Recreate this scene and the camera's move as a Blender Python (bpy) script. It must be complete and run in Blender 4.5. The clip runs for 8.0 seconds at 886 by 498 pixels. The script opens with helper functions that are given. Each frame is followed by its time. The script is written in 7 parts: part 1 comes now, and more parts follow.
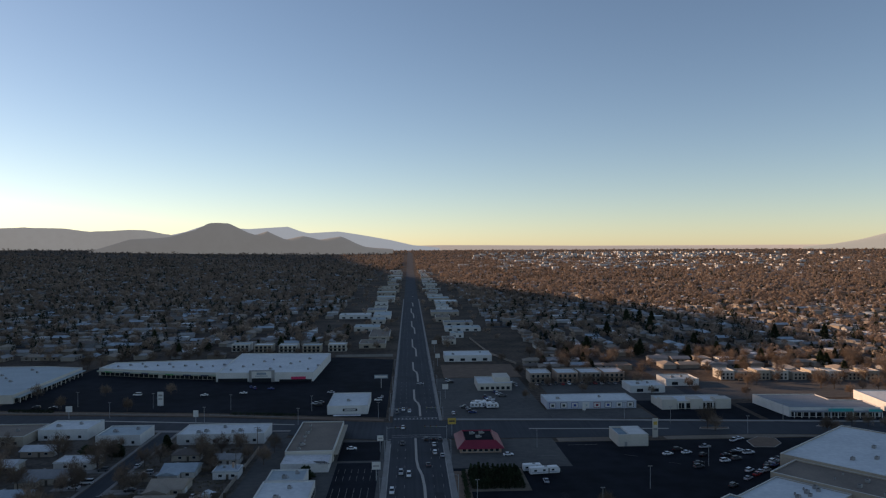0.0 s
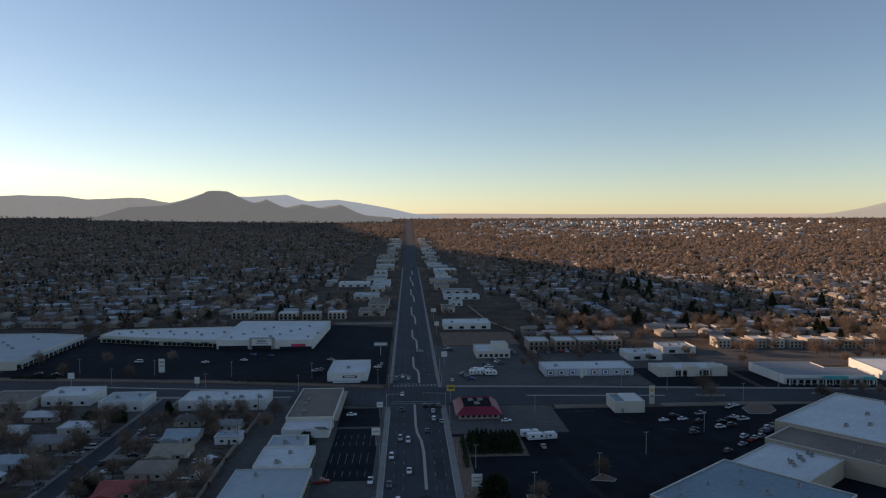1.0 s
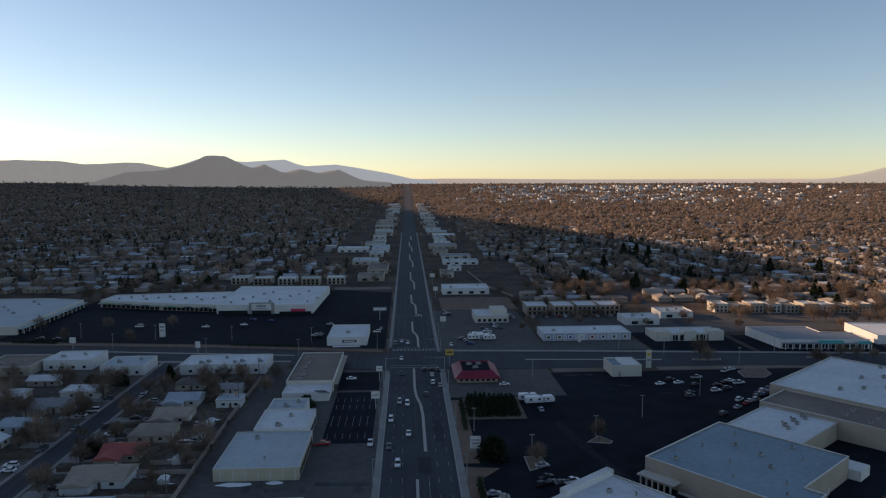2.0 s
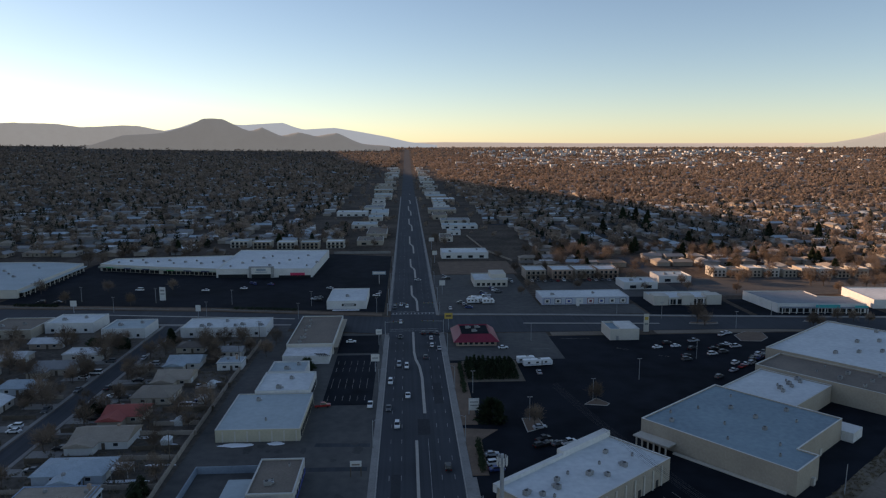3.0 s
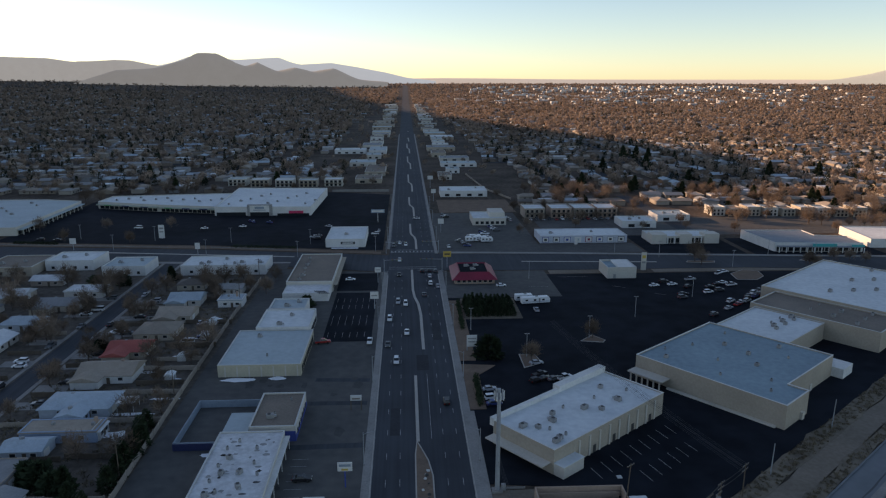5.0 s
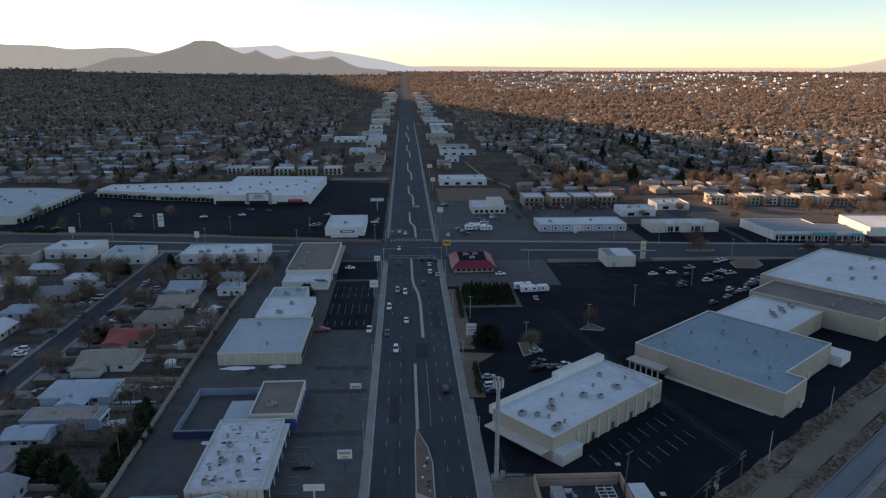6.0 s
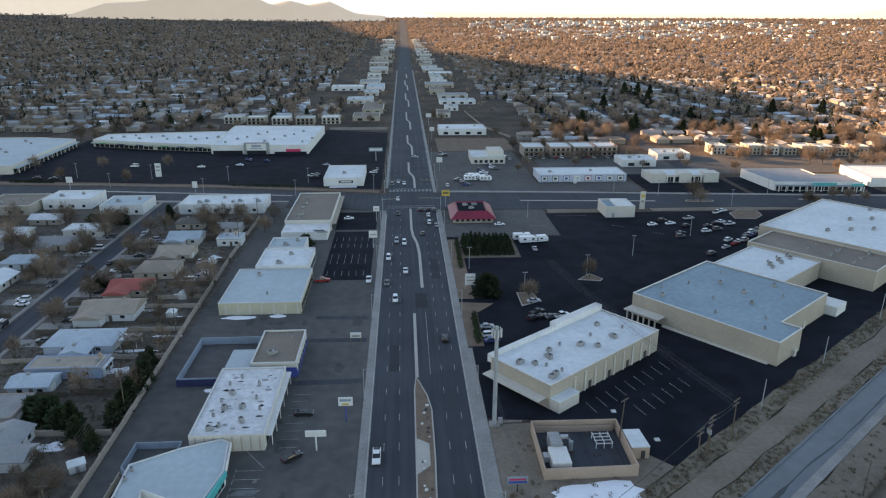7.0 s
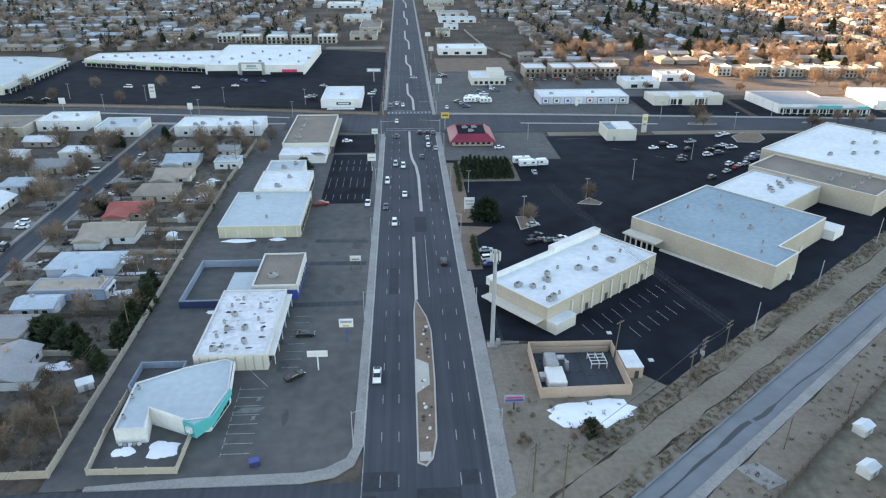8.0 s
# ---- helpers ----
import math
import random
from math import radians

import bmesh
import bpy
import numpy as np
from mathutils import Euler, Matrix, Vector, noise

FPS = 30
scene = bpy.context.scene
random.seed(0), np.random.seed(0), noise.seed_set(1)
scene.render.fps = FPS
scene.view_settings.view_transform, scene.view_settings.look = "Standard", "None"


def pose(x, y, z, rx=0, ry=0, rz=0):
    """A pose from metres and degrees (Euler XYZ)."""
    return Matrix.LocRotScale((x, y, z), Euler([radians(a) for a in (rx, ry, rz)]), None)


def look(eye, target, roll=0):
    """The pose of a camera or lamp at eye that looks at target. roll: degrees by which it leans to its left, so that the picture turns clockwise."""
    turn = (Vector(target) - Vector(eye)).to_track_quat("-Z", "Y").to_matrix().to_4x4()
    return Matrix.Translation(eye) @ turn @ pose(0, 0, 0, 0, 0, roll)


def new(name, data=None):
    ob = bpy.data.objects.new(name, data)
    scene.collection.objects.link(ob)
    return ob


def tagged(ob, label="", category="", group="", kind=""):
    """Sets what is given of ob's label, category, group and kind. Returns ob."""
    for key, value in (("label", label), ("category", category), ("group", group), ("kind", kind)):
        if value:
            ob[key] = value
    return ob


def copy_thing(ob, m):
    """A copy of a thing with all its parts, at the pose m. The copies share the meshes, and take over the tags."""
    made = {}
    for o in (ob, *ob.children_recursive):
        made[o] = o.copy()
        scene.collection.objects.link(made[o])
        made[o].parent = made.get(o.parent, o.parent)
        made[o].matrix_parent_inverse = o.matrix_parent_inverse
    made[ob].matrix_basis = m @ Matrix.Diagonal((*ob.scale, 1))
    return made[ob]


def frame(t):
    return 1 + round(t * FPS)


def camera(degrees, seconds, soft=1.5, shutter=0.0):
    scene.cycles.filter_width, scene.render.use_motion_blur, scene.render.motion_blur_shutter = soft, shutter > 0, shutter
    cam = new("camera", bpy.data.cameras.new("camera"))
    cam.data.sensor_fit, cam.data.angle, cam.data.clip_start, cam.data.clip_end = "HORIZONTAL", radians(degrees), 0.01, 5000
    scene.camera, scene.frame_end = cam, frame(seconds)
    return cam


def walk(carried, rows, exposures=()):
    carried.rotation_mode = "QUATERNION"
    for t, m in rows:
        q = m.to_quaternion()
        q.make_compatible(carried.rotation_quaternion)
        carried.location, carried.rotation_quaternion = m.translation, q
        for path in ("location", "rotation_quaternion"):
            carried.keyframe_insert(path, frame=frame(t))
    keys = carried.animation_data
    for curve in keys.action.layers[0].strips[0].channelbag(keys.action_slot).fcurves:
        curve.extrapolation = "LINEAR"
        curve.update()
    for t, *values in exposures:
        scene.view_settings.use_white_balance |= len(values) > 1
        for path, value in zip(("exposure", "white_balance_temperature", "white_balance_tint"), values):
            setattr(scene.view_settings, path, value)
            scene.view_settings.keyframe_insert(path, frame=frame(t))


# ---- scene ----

# ---------------------------------------------------------------- camera
cam = camera(64.63, 8.0, 1.2)
EYE = 92.0
ROWS = [  # seconds, pitch, yaw, roll: the drone hovers and tilts its lens down
    (0.0, -0.162, -2.772, -0.30), (0.5, -1.396, -2.80, -0.254), (1.0, -2.748, -2.828, -0.205), (1.5, -4.152, -2.867, -0.204),
    (3.0, -8.516, -2.971, -0.106), (3.5, -9.977, -2.975, -0.063), (4.0, -11.39, -3.01, -0.034), (4.5, -12.692, -3.047, 0.013),
    (4.7, -13.15, -3.06, 0.02), (5.25, -13.72, -3.09, 0.035), (5.8, -14.13, -3.11, 0.045), (6.0, -14.492, -3.125, 0.051),
    (6.2, -14.81, -3.14, 0.06), (6.5, -15.548, -3.172, 0.082), (6.7, -16.62, -3.185, 0.09), (7.0, -18.543, -3.207, 0.097),
    (7.5, -21.641, -3.247, 0.166), (8.0, -24.78, -3.302, 0.242),
]
EXPO = [(0.0, 0.12, 6900, 15), (3.5, 0.4, 7050, 16), (5.0, 0.6, 7200, 16), (6.0, 0.82, 7400, 16), (6.4, 0.82, 7450, 16), (6.7, 1.2, 7750, 15), (7.0, 1.86, 8400, 14), (7.5, 2.52, 8750, 13), (8.0, 2.72, 8850, 13)]
walk(cam, [(t, pose(0, 0, EYE) @ pose(0, 0, 0, 0, 0, yaw) @ pose(0, 0, 0, 90 + pitch) @ pose(0, 0, 0, 0, 0, roll)) for t, pitch, yaw, roll in ROWS], EXPO)

# ---------------------------------------------------------------- light
SUN_AZ, SUN_EL = 63.2, 13.0  # degrees left of the street's direction, degrees above the horizon
sun_dir = Vector((-math.sin(radians(SUN_AZ)) * math.cos(radians(SUN_EL)), math.cos(radians(SUN_AZ)) * math.cos(radians(SUN_EL)), math.sin(radians(SUN_EL))))
world = bpy.data.worlds.new("sky")
scene.world = world
world.use_nodes = True
wn = world.node_tree
sky = wn.nodes.new("ShaderNodeTexSky")
sky.sky_type, sky.sun_disc = "NISHITA", False
sky.sun_elevation, sky.sun_rotation = radians(SUN_EL), radians(-SUN_AZ)
sky.altitude, sky.air_density, sky.dust_density, sky.ozone_density = 1900, 1.0, 0.9, 1.5
bg = wn.nodes["Background"]
bg.inputs["Strength"].default_value = 0.125
wn.links.new(sky.outputs[0], bg.inputs["Color"])
sun_data = bpy.data.lights.new("sun", "SUN")
sun_data.energy, sun_data.angle, sun_data.color = 5.0, radians(0.5), (1.0, 0.68, 0.44)
sun = new("sun", sun_data)
sun.matrix_world = look((0, 0, 400), Vector((0, 0, 400)) - sun_dir)


# ---------------------------------------------------------------- materials
def mat(name, col, col2=None, rough=0.85, big=0.08, fine=2.5, bump=0.15, metal=0.0, per_object=0.0, island=0.0, spread=1.0, gloss=0.5, stretch=None):
    """Two colours mixed by a coarse and a fine noise in world space, with fine relief."""
    m = bpy.data.materials.new(name)
    m.use_nodes = True
    nt = m.node_tree
    b = nt.nodes["Principled BSDF"]
    geo = nt.nodes.new("ShaderNodeNewGeometry")
    col2 = col2 or tuple(c * 0.7 for c in col)
    n1, n2 = nt.nodes.new("ShaderNodeTexNoise"), nt.nodes.new("ShaderNodeTexNoise")
    n1.inputs["Scale"].default_value, n2.inputs["Scale"].default_value = big, fine
    n1.inputs["Detail"].default_value, n2.inputs["Detail"].default_value = 5, 4
    for n in (n1, n2):
        source = geo.outputs["Position"]
        if stretch and n is n2:  # tyre streaks run along the avenue
            vm = nt.nodes.new("ShaderNodeVectorMath")
            vm.operation = "MULTIPLY"
            vm.inputs[1].default_value = stretch
            nt.links.new(source, vm.inputs[0])
            source = vm.outputs["Vector"]
            n2.inputs["Scale"].default_value = 1.0
        nt.links.new(source, n.inputs["Vector"])
    add = nt.nodes.new("ShaderNodeMath")
    add.operation = "ADD"
    nt.links.new(n1.outputs["Fac"], add.inputs[0])
    nt.links.new(n2.outputs["Fac"], add.inputs[1])
    rng = nt.nodes.new("ShaderNodeMapRange")
    rng.inputs["From Min"].default_value, rng.inputs["From Max"].default_value = 1.0 - 0.3 / spread, 1.0 + 0.3 / spread
    nt.links.new(add.outputs[0], rng.inputs["Value"])
    mix = nt.nodes.new("ShaderNodeMix")
    mix.data_type = "RGBA"
    mix.inputs["A"].default_value, mix.inputs["B"].default_value = (*col, 1), (*col2, 1)
    nt.links.new(rng.outputs["Result"], mix.inputs["Factor"])
    out = mix.outputs["Result"]
    for amount, source in ((per_object, "object"), (island, "island")):
        if amount:
            if source == "object":
                rnd = nt.nodes.new("ShaderNodeObjectInfo").outputs["Random"]
            else:
                rnd = geo.outputs["Random Per Island"]
            hsv = nt.nodes.new("ShaderNodeHueSaturation")
            mr = nt.nodes.new("ShaderNodeMapRange")
            mr.inputs["To Min"].default_value, mr.inputs["To Max"].default_value = 1 - amount, 1 + amount
            nt.links.new(rnd, mr.inputs["Value"])
            nt.links.new(mr.outputs["Result"], hsv.inputs["Value"])
            nt.links.new(out, hsv.inputs["Color"])
            out = hsv.outputs["Color"]
    nt.links.new(out, b.inputs["Base Color"])
    b.inputs["Roughness"].default_value, b.inputs["Metallic"].default_value = rough, metal
    b.inputs["Specular IOR Level"].default_value = gloss
    if bump:
        bp = nt.nodes.new("ShaderNodeBump")
        bp.inputs["Strength"].default_value, bp.inputs["Distance"].default_value = bump, 0.05
        nt.links.new(n2.outputs["Fac"], bp.inputs["Height"])
        nt.links.new(bp.outputs["Normal"], b.inputs["Normal"])
    return m


M = {}
M["earth"] = mat("earth", (0.13, 0.1, 0.078), (0.045, 0.037, 0.03), 0.95, 0.03, 0.35, 0.3, spread=1.3, gloss=0.1)
M["dirt"] = mat("dirt", (0.24, 0.2, 0.16), (0.165, 0.135, 0.105), 0.95, 0.08, 0.9, 0.4, gloss=0.1)
M["asphalt"] = mat("asphalt", (0.066, 0.073, 0.083), (0.04, 0.044, 0.051), 0.92, 0.05, 0.35, 0.05, gloss=0.2, stretch=(0.9, 0.012, 1))
M["lot"] = mat("lot_asphalt", (0.019, 0.023, 0.031), (0.0095, 0.0115, 0.0155), 0.95, 0.02, 0.12, 0.05, gloss=0.06, spread=1.3)
M["old_lot"] = mat("old_asphalt", (0.125, 0.12, 0.112), (0.07, 0.07, 0.07), 0.95, 0.03, 0.3, 0.05, gloss=0.2, spread=0.9)
M["concrete"] = mat("concrete", (0.31, 0.295, 0.275), (0.2, 0.19, 0.177), 0.9, 0.15, 2.0, 0.2)
M["channel"] = mat("channel_concrete", (0.185, 0.2, 0.21), (0.135, 0.148, 0.158), 0.85, 0.04, 0.25, 0.1)
M["damp"] = mat("damp_concrete", (0.15, 0.165, 0.18), (0.11, 0.122, 0.135), 0.6, 0.06, 0.3, 0.05)
M["water"] = mat("wet_concrete", (0.03, 0.034, 0.038), (0.02, 0.022, 0.025), 0.4, 0.3, 2.0, 0.05)
M["paint"] = mat("road_paint", (0.5, 0.5, 0.48), (0.18, 0.18, 0.175), 0.8, 0.3, 1.2, 0.0)
M["yellow"] = mat("yellow_paint", (0.6, 0.42, 0.08), (0.4, 0.28, 0.08), 0.8, 0.2, 3.0, 0.0)
M["white_roof"] = mat("white_roof", (0.7, 0.73, 0.73), (0.52, 0.55, 0.56), 0.8, 0.06, 0.5, 0.1)
M["snow"] = mat("snow", (0.88, 0.89, 0.92), (0.78, 0.8, 0.84), 0.7, 0.2, 1.0, 0.3)
M["blue_roof"] = mat("grey_blue_roof", (0.25, 0.345, 0.385), (0.175, 0.245, 0.285), 0.75, 0.05, 0.6, 0.1)
M["pale_roof"] = mat("pale_roof", (0.42, 0.49, 0.51), (0.33, 0.39, 0.41), 0.75, 0.07, 0.6, 0.1)
M["brown_roof"] = mat("brown_gravel_roof", (0.24, 0.195, 0.155), (0.16, 0.13, 0.105), 0.9, 0.1, 1.5, 0.3)
M["tan_wall"] = mat("tan_stucco", (0.45, 0.39, 0.31), (0.36, 0.31, 0.245), 0.9, 0.15, 1.5, 0.2)
M["cream_wall"] = mat("cream_stucco", (0.6, 0.56, 0.49), (0.5, 0.465, 0.405), 0.9, 0.15, 1.5, 0.2)
M["white_wall"] = mat("white_wall", (0.72, 0.71, 0.68), (0.58, 0.57, 0.54), 0.85, 0.2, 1.5, 0.15)
M["adobe"] = mat("pink_brown_stucco", (0.46, 0.33, 0.25), (0.37, 0.27, 0.205), 0.9, 0.2, 1.5, 0.2)
M["turquoise"] = mat("turquoise_paint", (0.03, 0.42, 0.42), (0.025, 0.34, 0.34), 0.6, 0.2, 2, 0.05)
M["blue_paint"] = mat("blue_paint", (0.04, 0.075, 0.32), (0.03, 0.055, 0.24), 0.6, 0.2, 2, 0.05)
M["red_roof"] = mat("red_metal_roof", (0.26, 0.018, 0.045), (0.18, 0.013, 0.032), 0.5, 0.2, 1.5, 0.05)
M["block"] = mat("block_wall", (0.4, 0.34, 0.28), (0.3, 0.25, 0.2), 0.95, 0.2, 2, 0.25)
M["metal"] = mat("galvanised_metal", (0.5, 0.51, 0.52), (0.36, 0.37, 0.38), 0.45, 0.5, 3, 0.05, 0.7)
M["unit"] = mat("painted_metal", (0.34, 0.34, 0.33), (0.2, 0.2, 0.2), 0.6, 0.5, 3, 0.05)
M["dark"] = mat("dark_metal", (0.05, 0.05, 0.05), (0.03, 0.03, 0.03), 0.6, 0.5, 3, 0.05)
M["glass"] = mat("dark_glass", (0.03, 0.035, 0.04), (0.02, 0.022, 0.025), 0.08, 0.3, 1, 0.0)
M["wood"] = mat("weathered_wood", (0.15, 0.115, 0.085), (0.09, 0.07, 0.05), 0.9, 0.4, 3, 0.2)
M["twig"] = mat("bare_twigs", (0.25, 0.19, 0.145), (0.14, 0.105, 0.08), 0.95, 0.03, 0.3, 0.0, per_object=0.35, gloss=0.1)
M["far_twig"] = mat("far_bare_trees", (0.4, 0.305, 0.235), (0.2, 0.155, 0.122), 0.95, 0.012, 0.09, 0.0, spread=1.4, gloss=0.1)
M["pine"] = mat("evergreen_needles", (0.045, 0.062, 0.032), (0.025, 0.036, 0.02), 0.9, 0.05, 0.5, 0.0, per_object=0.3, gloss=0.1)
M["far_pine"] = mat("far_evergreens", (0.032, 0.04, 0.024), (0.018, 0.024, 0.015), 0.95, 0.01, 0.1, 0.0, gloss=0.1)
M["bark"] = mat("bark", (0.13, 0.1, 0.08), (0.08, 0.06, 0.05), 0.95, 0.5, 4, 0.3)
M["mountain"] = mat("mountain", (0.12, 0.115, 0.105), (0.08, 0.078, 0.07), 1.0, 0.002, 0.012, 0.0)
# Pale bluish base, part of the haze put into the far ridge.
M["ridge"] = mat("hazed_far_ridge", (0.2, 0.215, 0.23), (0.17, 0.185, 0.2), 1.0, 0.002, 0.01, 0.0)
M["mesa"] = mat("mesa", (0.42, 0.34, 0.28), (0.34, 0.28, 0.24), 1.0, 0.002, 0.01, 0.0)
M["kerb"] = mat("kerb_concrete", (0.46, 0.43, 0.38), (0.36, 0.33, 0.29), 0.9, 0.2, 2.0, 0.15)
M["red_dirt"] = mat("reddish_gravel", (0.24, 0.17, 0.125), (0.15, 0.11, 0.085), 0.95, 0.2, 1.5, 0.4, gloss=0.1)
M["weeds"] = mat("dry_weeds", (0.24, 0.2, 0.15), (0.13, 0.107, 0.083), 0.95, 0.1, 0.6, 0.5, gloss=0.1)
M["coping"] = mat("pale_coping", (0.6, 0.6, 0.58), (0.5, 0.5, 0.48), 0.7, 0.3, 2.0, 0.05)
M["patchy_roof"] = mat("snowy_patched_roof", (0.76, 0.77, 0.78), (0.45, 0.45, 0.45), 0.8, 0.2, 0.9, 0.15, spread=0.8)
M["grey_roof"] = mat("grey_shingle_roof", (0.27, 0.29, 0.31), (0.19, 0.21, 0.23), 0.85, 0.2, 2.0, 0.2)
M["yellow_wall"] = mat("pale_yellow_stucco", (0.56, 0.5, 0.36), (0.47, 0.42, 0.31), 0.9, 0.2, 1.5, 0.15)
M["blue_grey"] = mat("blue_grey_paint", (0.28, 0.34, 0.4), (0.2, 0.25, 0.3), 0.7, 0.2, 2, 0.05)
M["navy"] = mat("navy_paint", (0.025, 0.035, 0.11), (0.02, 0.03, 0.085), 0.6, 0.2, 2, 0.05)
M["blue_white"] = mat("bluish_white_wall", (0.5, 0.53, 0.6), (0.42, 0.45, 0.51), 0.8, 0.2, 1.5, 0.1)
M["pink_red"] = mat("bright_red_sign", (0.65, 0.03, 0.12), (0.55, 0.03, 0.1), 0.5, 0.2, 2, 0.0)
M["sage"] = mat("sage_stucco", (0.4, 0.43, 0.36), (0.33, 0.36, 0.3), 0.9, 0.2, 2, 0.1)
M["green_sign"] = mat("green_sign", (0.08, 0.35, 0.12), (0.07, 0.28, 0.1), 0.5, 0.2, 2, 0.0)
M["pole"] = mat("grey_pole_paint", (0.36, 0.38, 0.39), (0.28, 0.29, 0.3), 0.6, 0.5, 3, 0.0)
M["stain"] = mat("oil_stained_asphalt", (0.085, 0.083, 0.08), (0.06, 0.06, 0.06), 0.9, 0.3, 1.2, 0.05, gloss=0.2)
M["scrub"] = mat("dry_scrub", (0.26, 0.21, 0.145), (0.12, 0.1, 0.07), 0.95, 0.2, 1.0, 0.0, island=0.3, gloss=0.1)
M["hazed_mid_range"] = mat("hazed_mid_range", (0.15, 0.145, 0.135), (0.1, 0.098, 0.09), 1.0, 0.004, 0.02, 0.0)
M["patch"] = mat("tar_patch", (0.045, 0.048, 0.054), (0.03, 0.032, 0.037), 0.92, 0.1, 0.8, 0.05, gloss=0.2)
WALLS = [mat("house_wall", c, tuple(v * 0.85 for v in c), 0.9, 0.2, 1.5, 0.2) for c in ((0.5, 0.43, 0.34), (0.62, 0.58, 0.52), (0.4, 0.33, 0.27), (0.45, 0.5, 0.55), (0.68, 0.67, 0.64), (0.33, 0.42, 0.55))]
# WALLS darkened by about a third: shade put into the far houses' colours.
SHADED_FAR_WALLS = [mat("shaded_far_wall", c, tuple(v * 0.8 for v in c), 0.9, 0.2, 1.5, 0.0) for c in ((0.32, 0.26, 0.2), (0.38, 0.33, 0.27), (0.26, 0.2, 0.155), (0.3, 0.3, 0.3), (0.5, 0.48, 0.45), (0.24, 0.26, 0.3))]
ROOFS = [mat("house_roof", c, tuple(v * 0.75 for v in c), 0.9, 0.3, 2.0, 0.3, per_object=0.15) for c in ((0.3, 0.3, 0.3), (0.17, 0.145, 0.125), (0.72, 0.74, 0.75), (0.36, 0.3, 0.24), (0.4, 0.47, 0.52), (0.45, 0.11, 0.09))]


def translucent(m, share):
    """Lets part of the light through thin twigs or needles."""
    nt = m.node_tree
    b = nt.nodes["Principled BSDF"]
    tr, mx = nt.nodes.new("ShaderNodeBsdfTranslucent"), nt.nodes.new("ShaderNodeMixShader")
    mx.inputs[0].default_value = share
    nt.links.new(b.inputs["Base Color"].links[0].from_socket, tr.inputs["Color"])
    nt.links.new(b.outputs[0], mx.inputs[1])
    nt.links.new(tr.outputs[0], mx.inputs[2])
    nt.links.new(mx.outputs[0], nt.nodes["Material Output"].inputs["Surface"])


translucent(M["far_twig"], 0.42)
translucent(M["twig"], 0.42)


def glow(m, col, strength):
    """The light that the hazy air between gives a far backdrop, put into its material as emission."""
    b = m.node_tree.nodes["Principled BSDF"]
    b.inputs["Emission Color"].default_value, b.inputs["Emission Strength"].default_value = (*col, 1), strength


# Painted haze: the farther the range, the stronger its emission.
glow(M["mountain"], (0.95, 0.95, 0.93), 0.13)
glow(M["hazed_mid_range"], (0.95, 0.95, 0.93), 0.2)
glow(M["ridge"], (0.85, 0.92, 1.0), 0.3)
M["west_ridge"] = mat("hazed_west_ridge", (0.2, 0.2, 0.19), (0.17, 0.17, 0.165), 1.0, 0.002, 0.01, 0.0)
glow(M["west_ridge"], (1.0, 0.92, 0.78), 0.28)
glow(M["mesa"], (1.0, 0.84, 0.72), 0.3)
CAR = {k: mat("car_paint_" + k, c, tuple(v * 0.9 for v in c), 0.3, 0.5, 5, 0.0) for k, c in (("white", (0.78, 0.78, 0.78)), ("silver", (0.42, 0.43, 0.45)), ("black", (0.015, 0.015, 0.018)), ("grey", (0.1, 0.105, 0.11)), ("red", (0.35, 0.02, 0.02)), ("blue", (0.03, 0.06, 0.2)))}
M["tyre"] = mat("tyre_rubber", (0.02, 0.02, 0.02), (0.015, 0.015, 0.015), 0.9, 1, 5, 0.0)
M["lamp_lens"] = mat("lamp_lens", (0.75, 0.75, 0.7), (0.6, 0.6, 0.55), 0.2, 1, 5, 0.0)
M["tail"] = mat("tail_light_red", (0.4, 0.01, 0.01), (0.3, 0.01, 0.01), 0.2, 1, 5, 0.0)


# ---------------------------------------------------------------- mesh helpers
def part(name, bm, material, parent=None, label=""):
    """Links a bmesh as one mesh object."""
    me = bpy.data.meshes.new(name)
    bm.to_mesh(me)
    bm.free()
    return link(name, me, material, parent, label)


def link(name, me, material, parent=None, label=""):
    if not me.materials:
        me.materials.append(material)
    ob = new(name, me)
    if parent:
        ob.parent = parent
    if label:
        ob["label"] = label
    return ob


def prism(points, z0, z1):
    bm = bmesh.new()
    lo = [bm.verts.new((x, y, z0)) for x, y in points]
    hi = [bm.verts.new((x, y, z1)) for x, y in points]
    n = len(points)
    bm.faces.new(hi)
    bm.faces.new(lo[::-1])
    for i in range(n):
        bm.faces.new((lo[i], lo[(i + 1) % n], hi[(i + 1) % n], hi[i]))
    bmesh.ops.recalc_face_normals(bm, faces=bm.faces)
    return bm


def inset(points, d):
    """The polygon (counter-clockwise) moved inwards by d."""
    out, n = [], len(points)
    for i in range(n):
        a, b, c = (Vector(points[j % n]) for j in (i - 1, i, i + 1))
        e1, e2 = (b - a).normalized(), (c - b).normalized()
        n1, n2 = Vector((-e1.y, e1.x)), Vector((-e2.y, e2.x))
        m = (n1 + n2).normalized()
        out.append(tuple(b + m * (d / max(0.3, m.dot(n1)))))
    return out


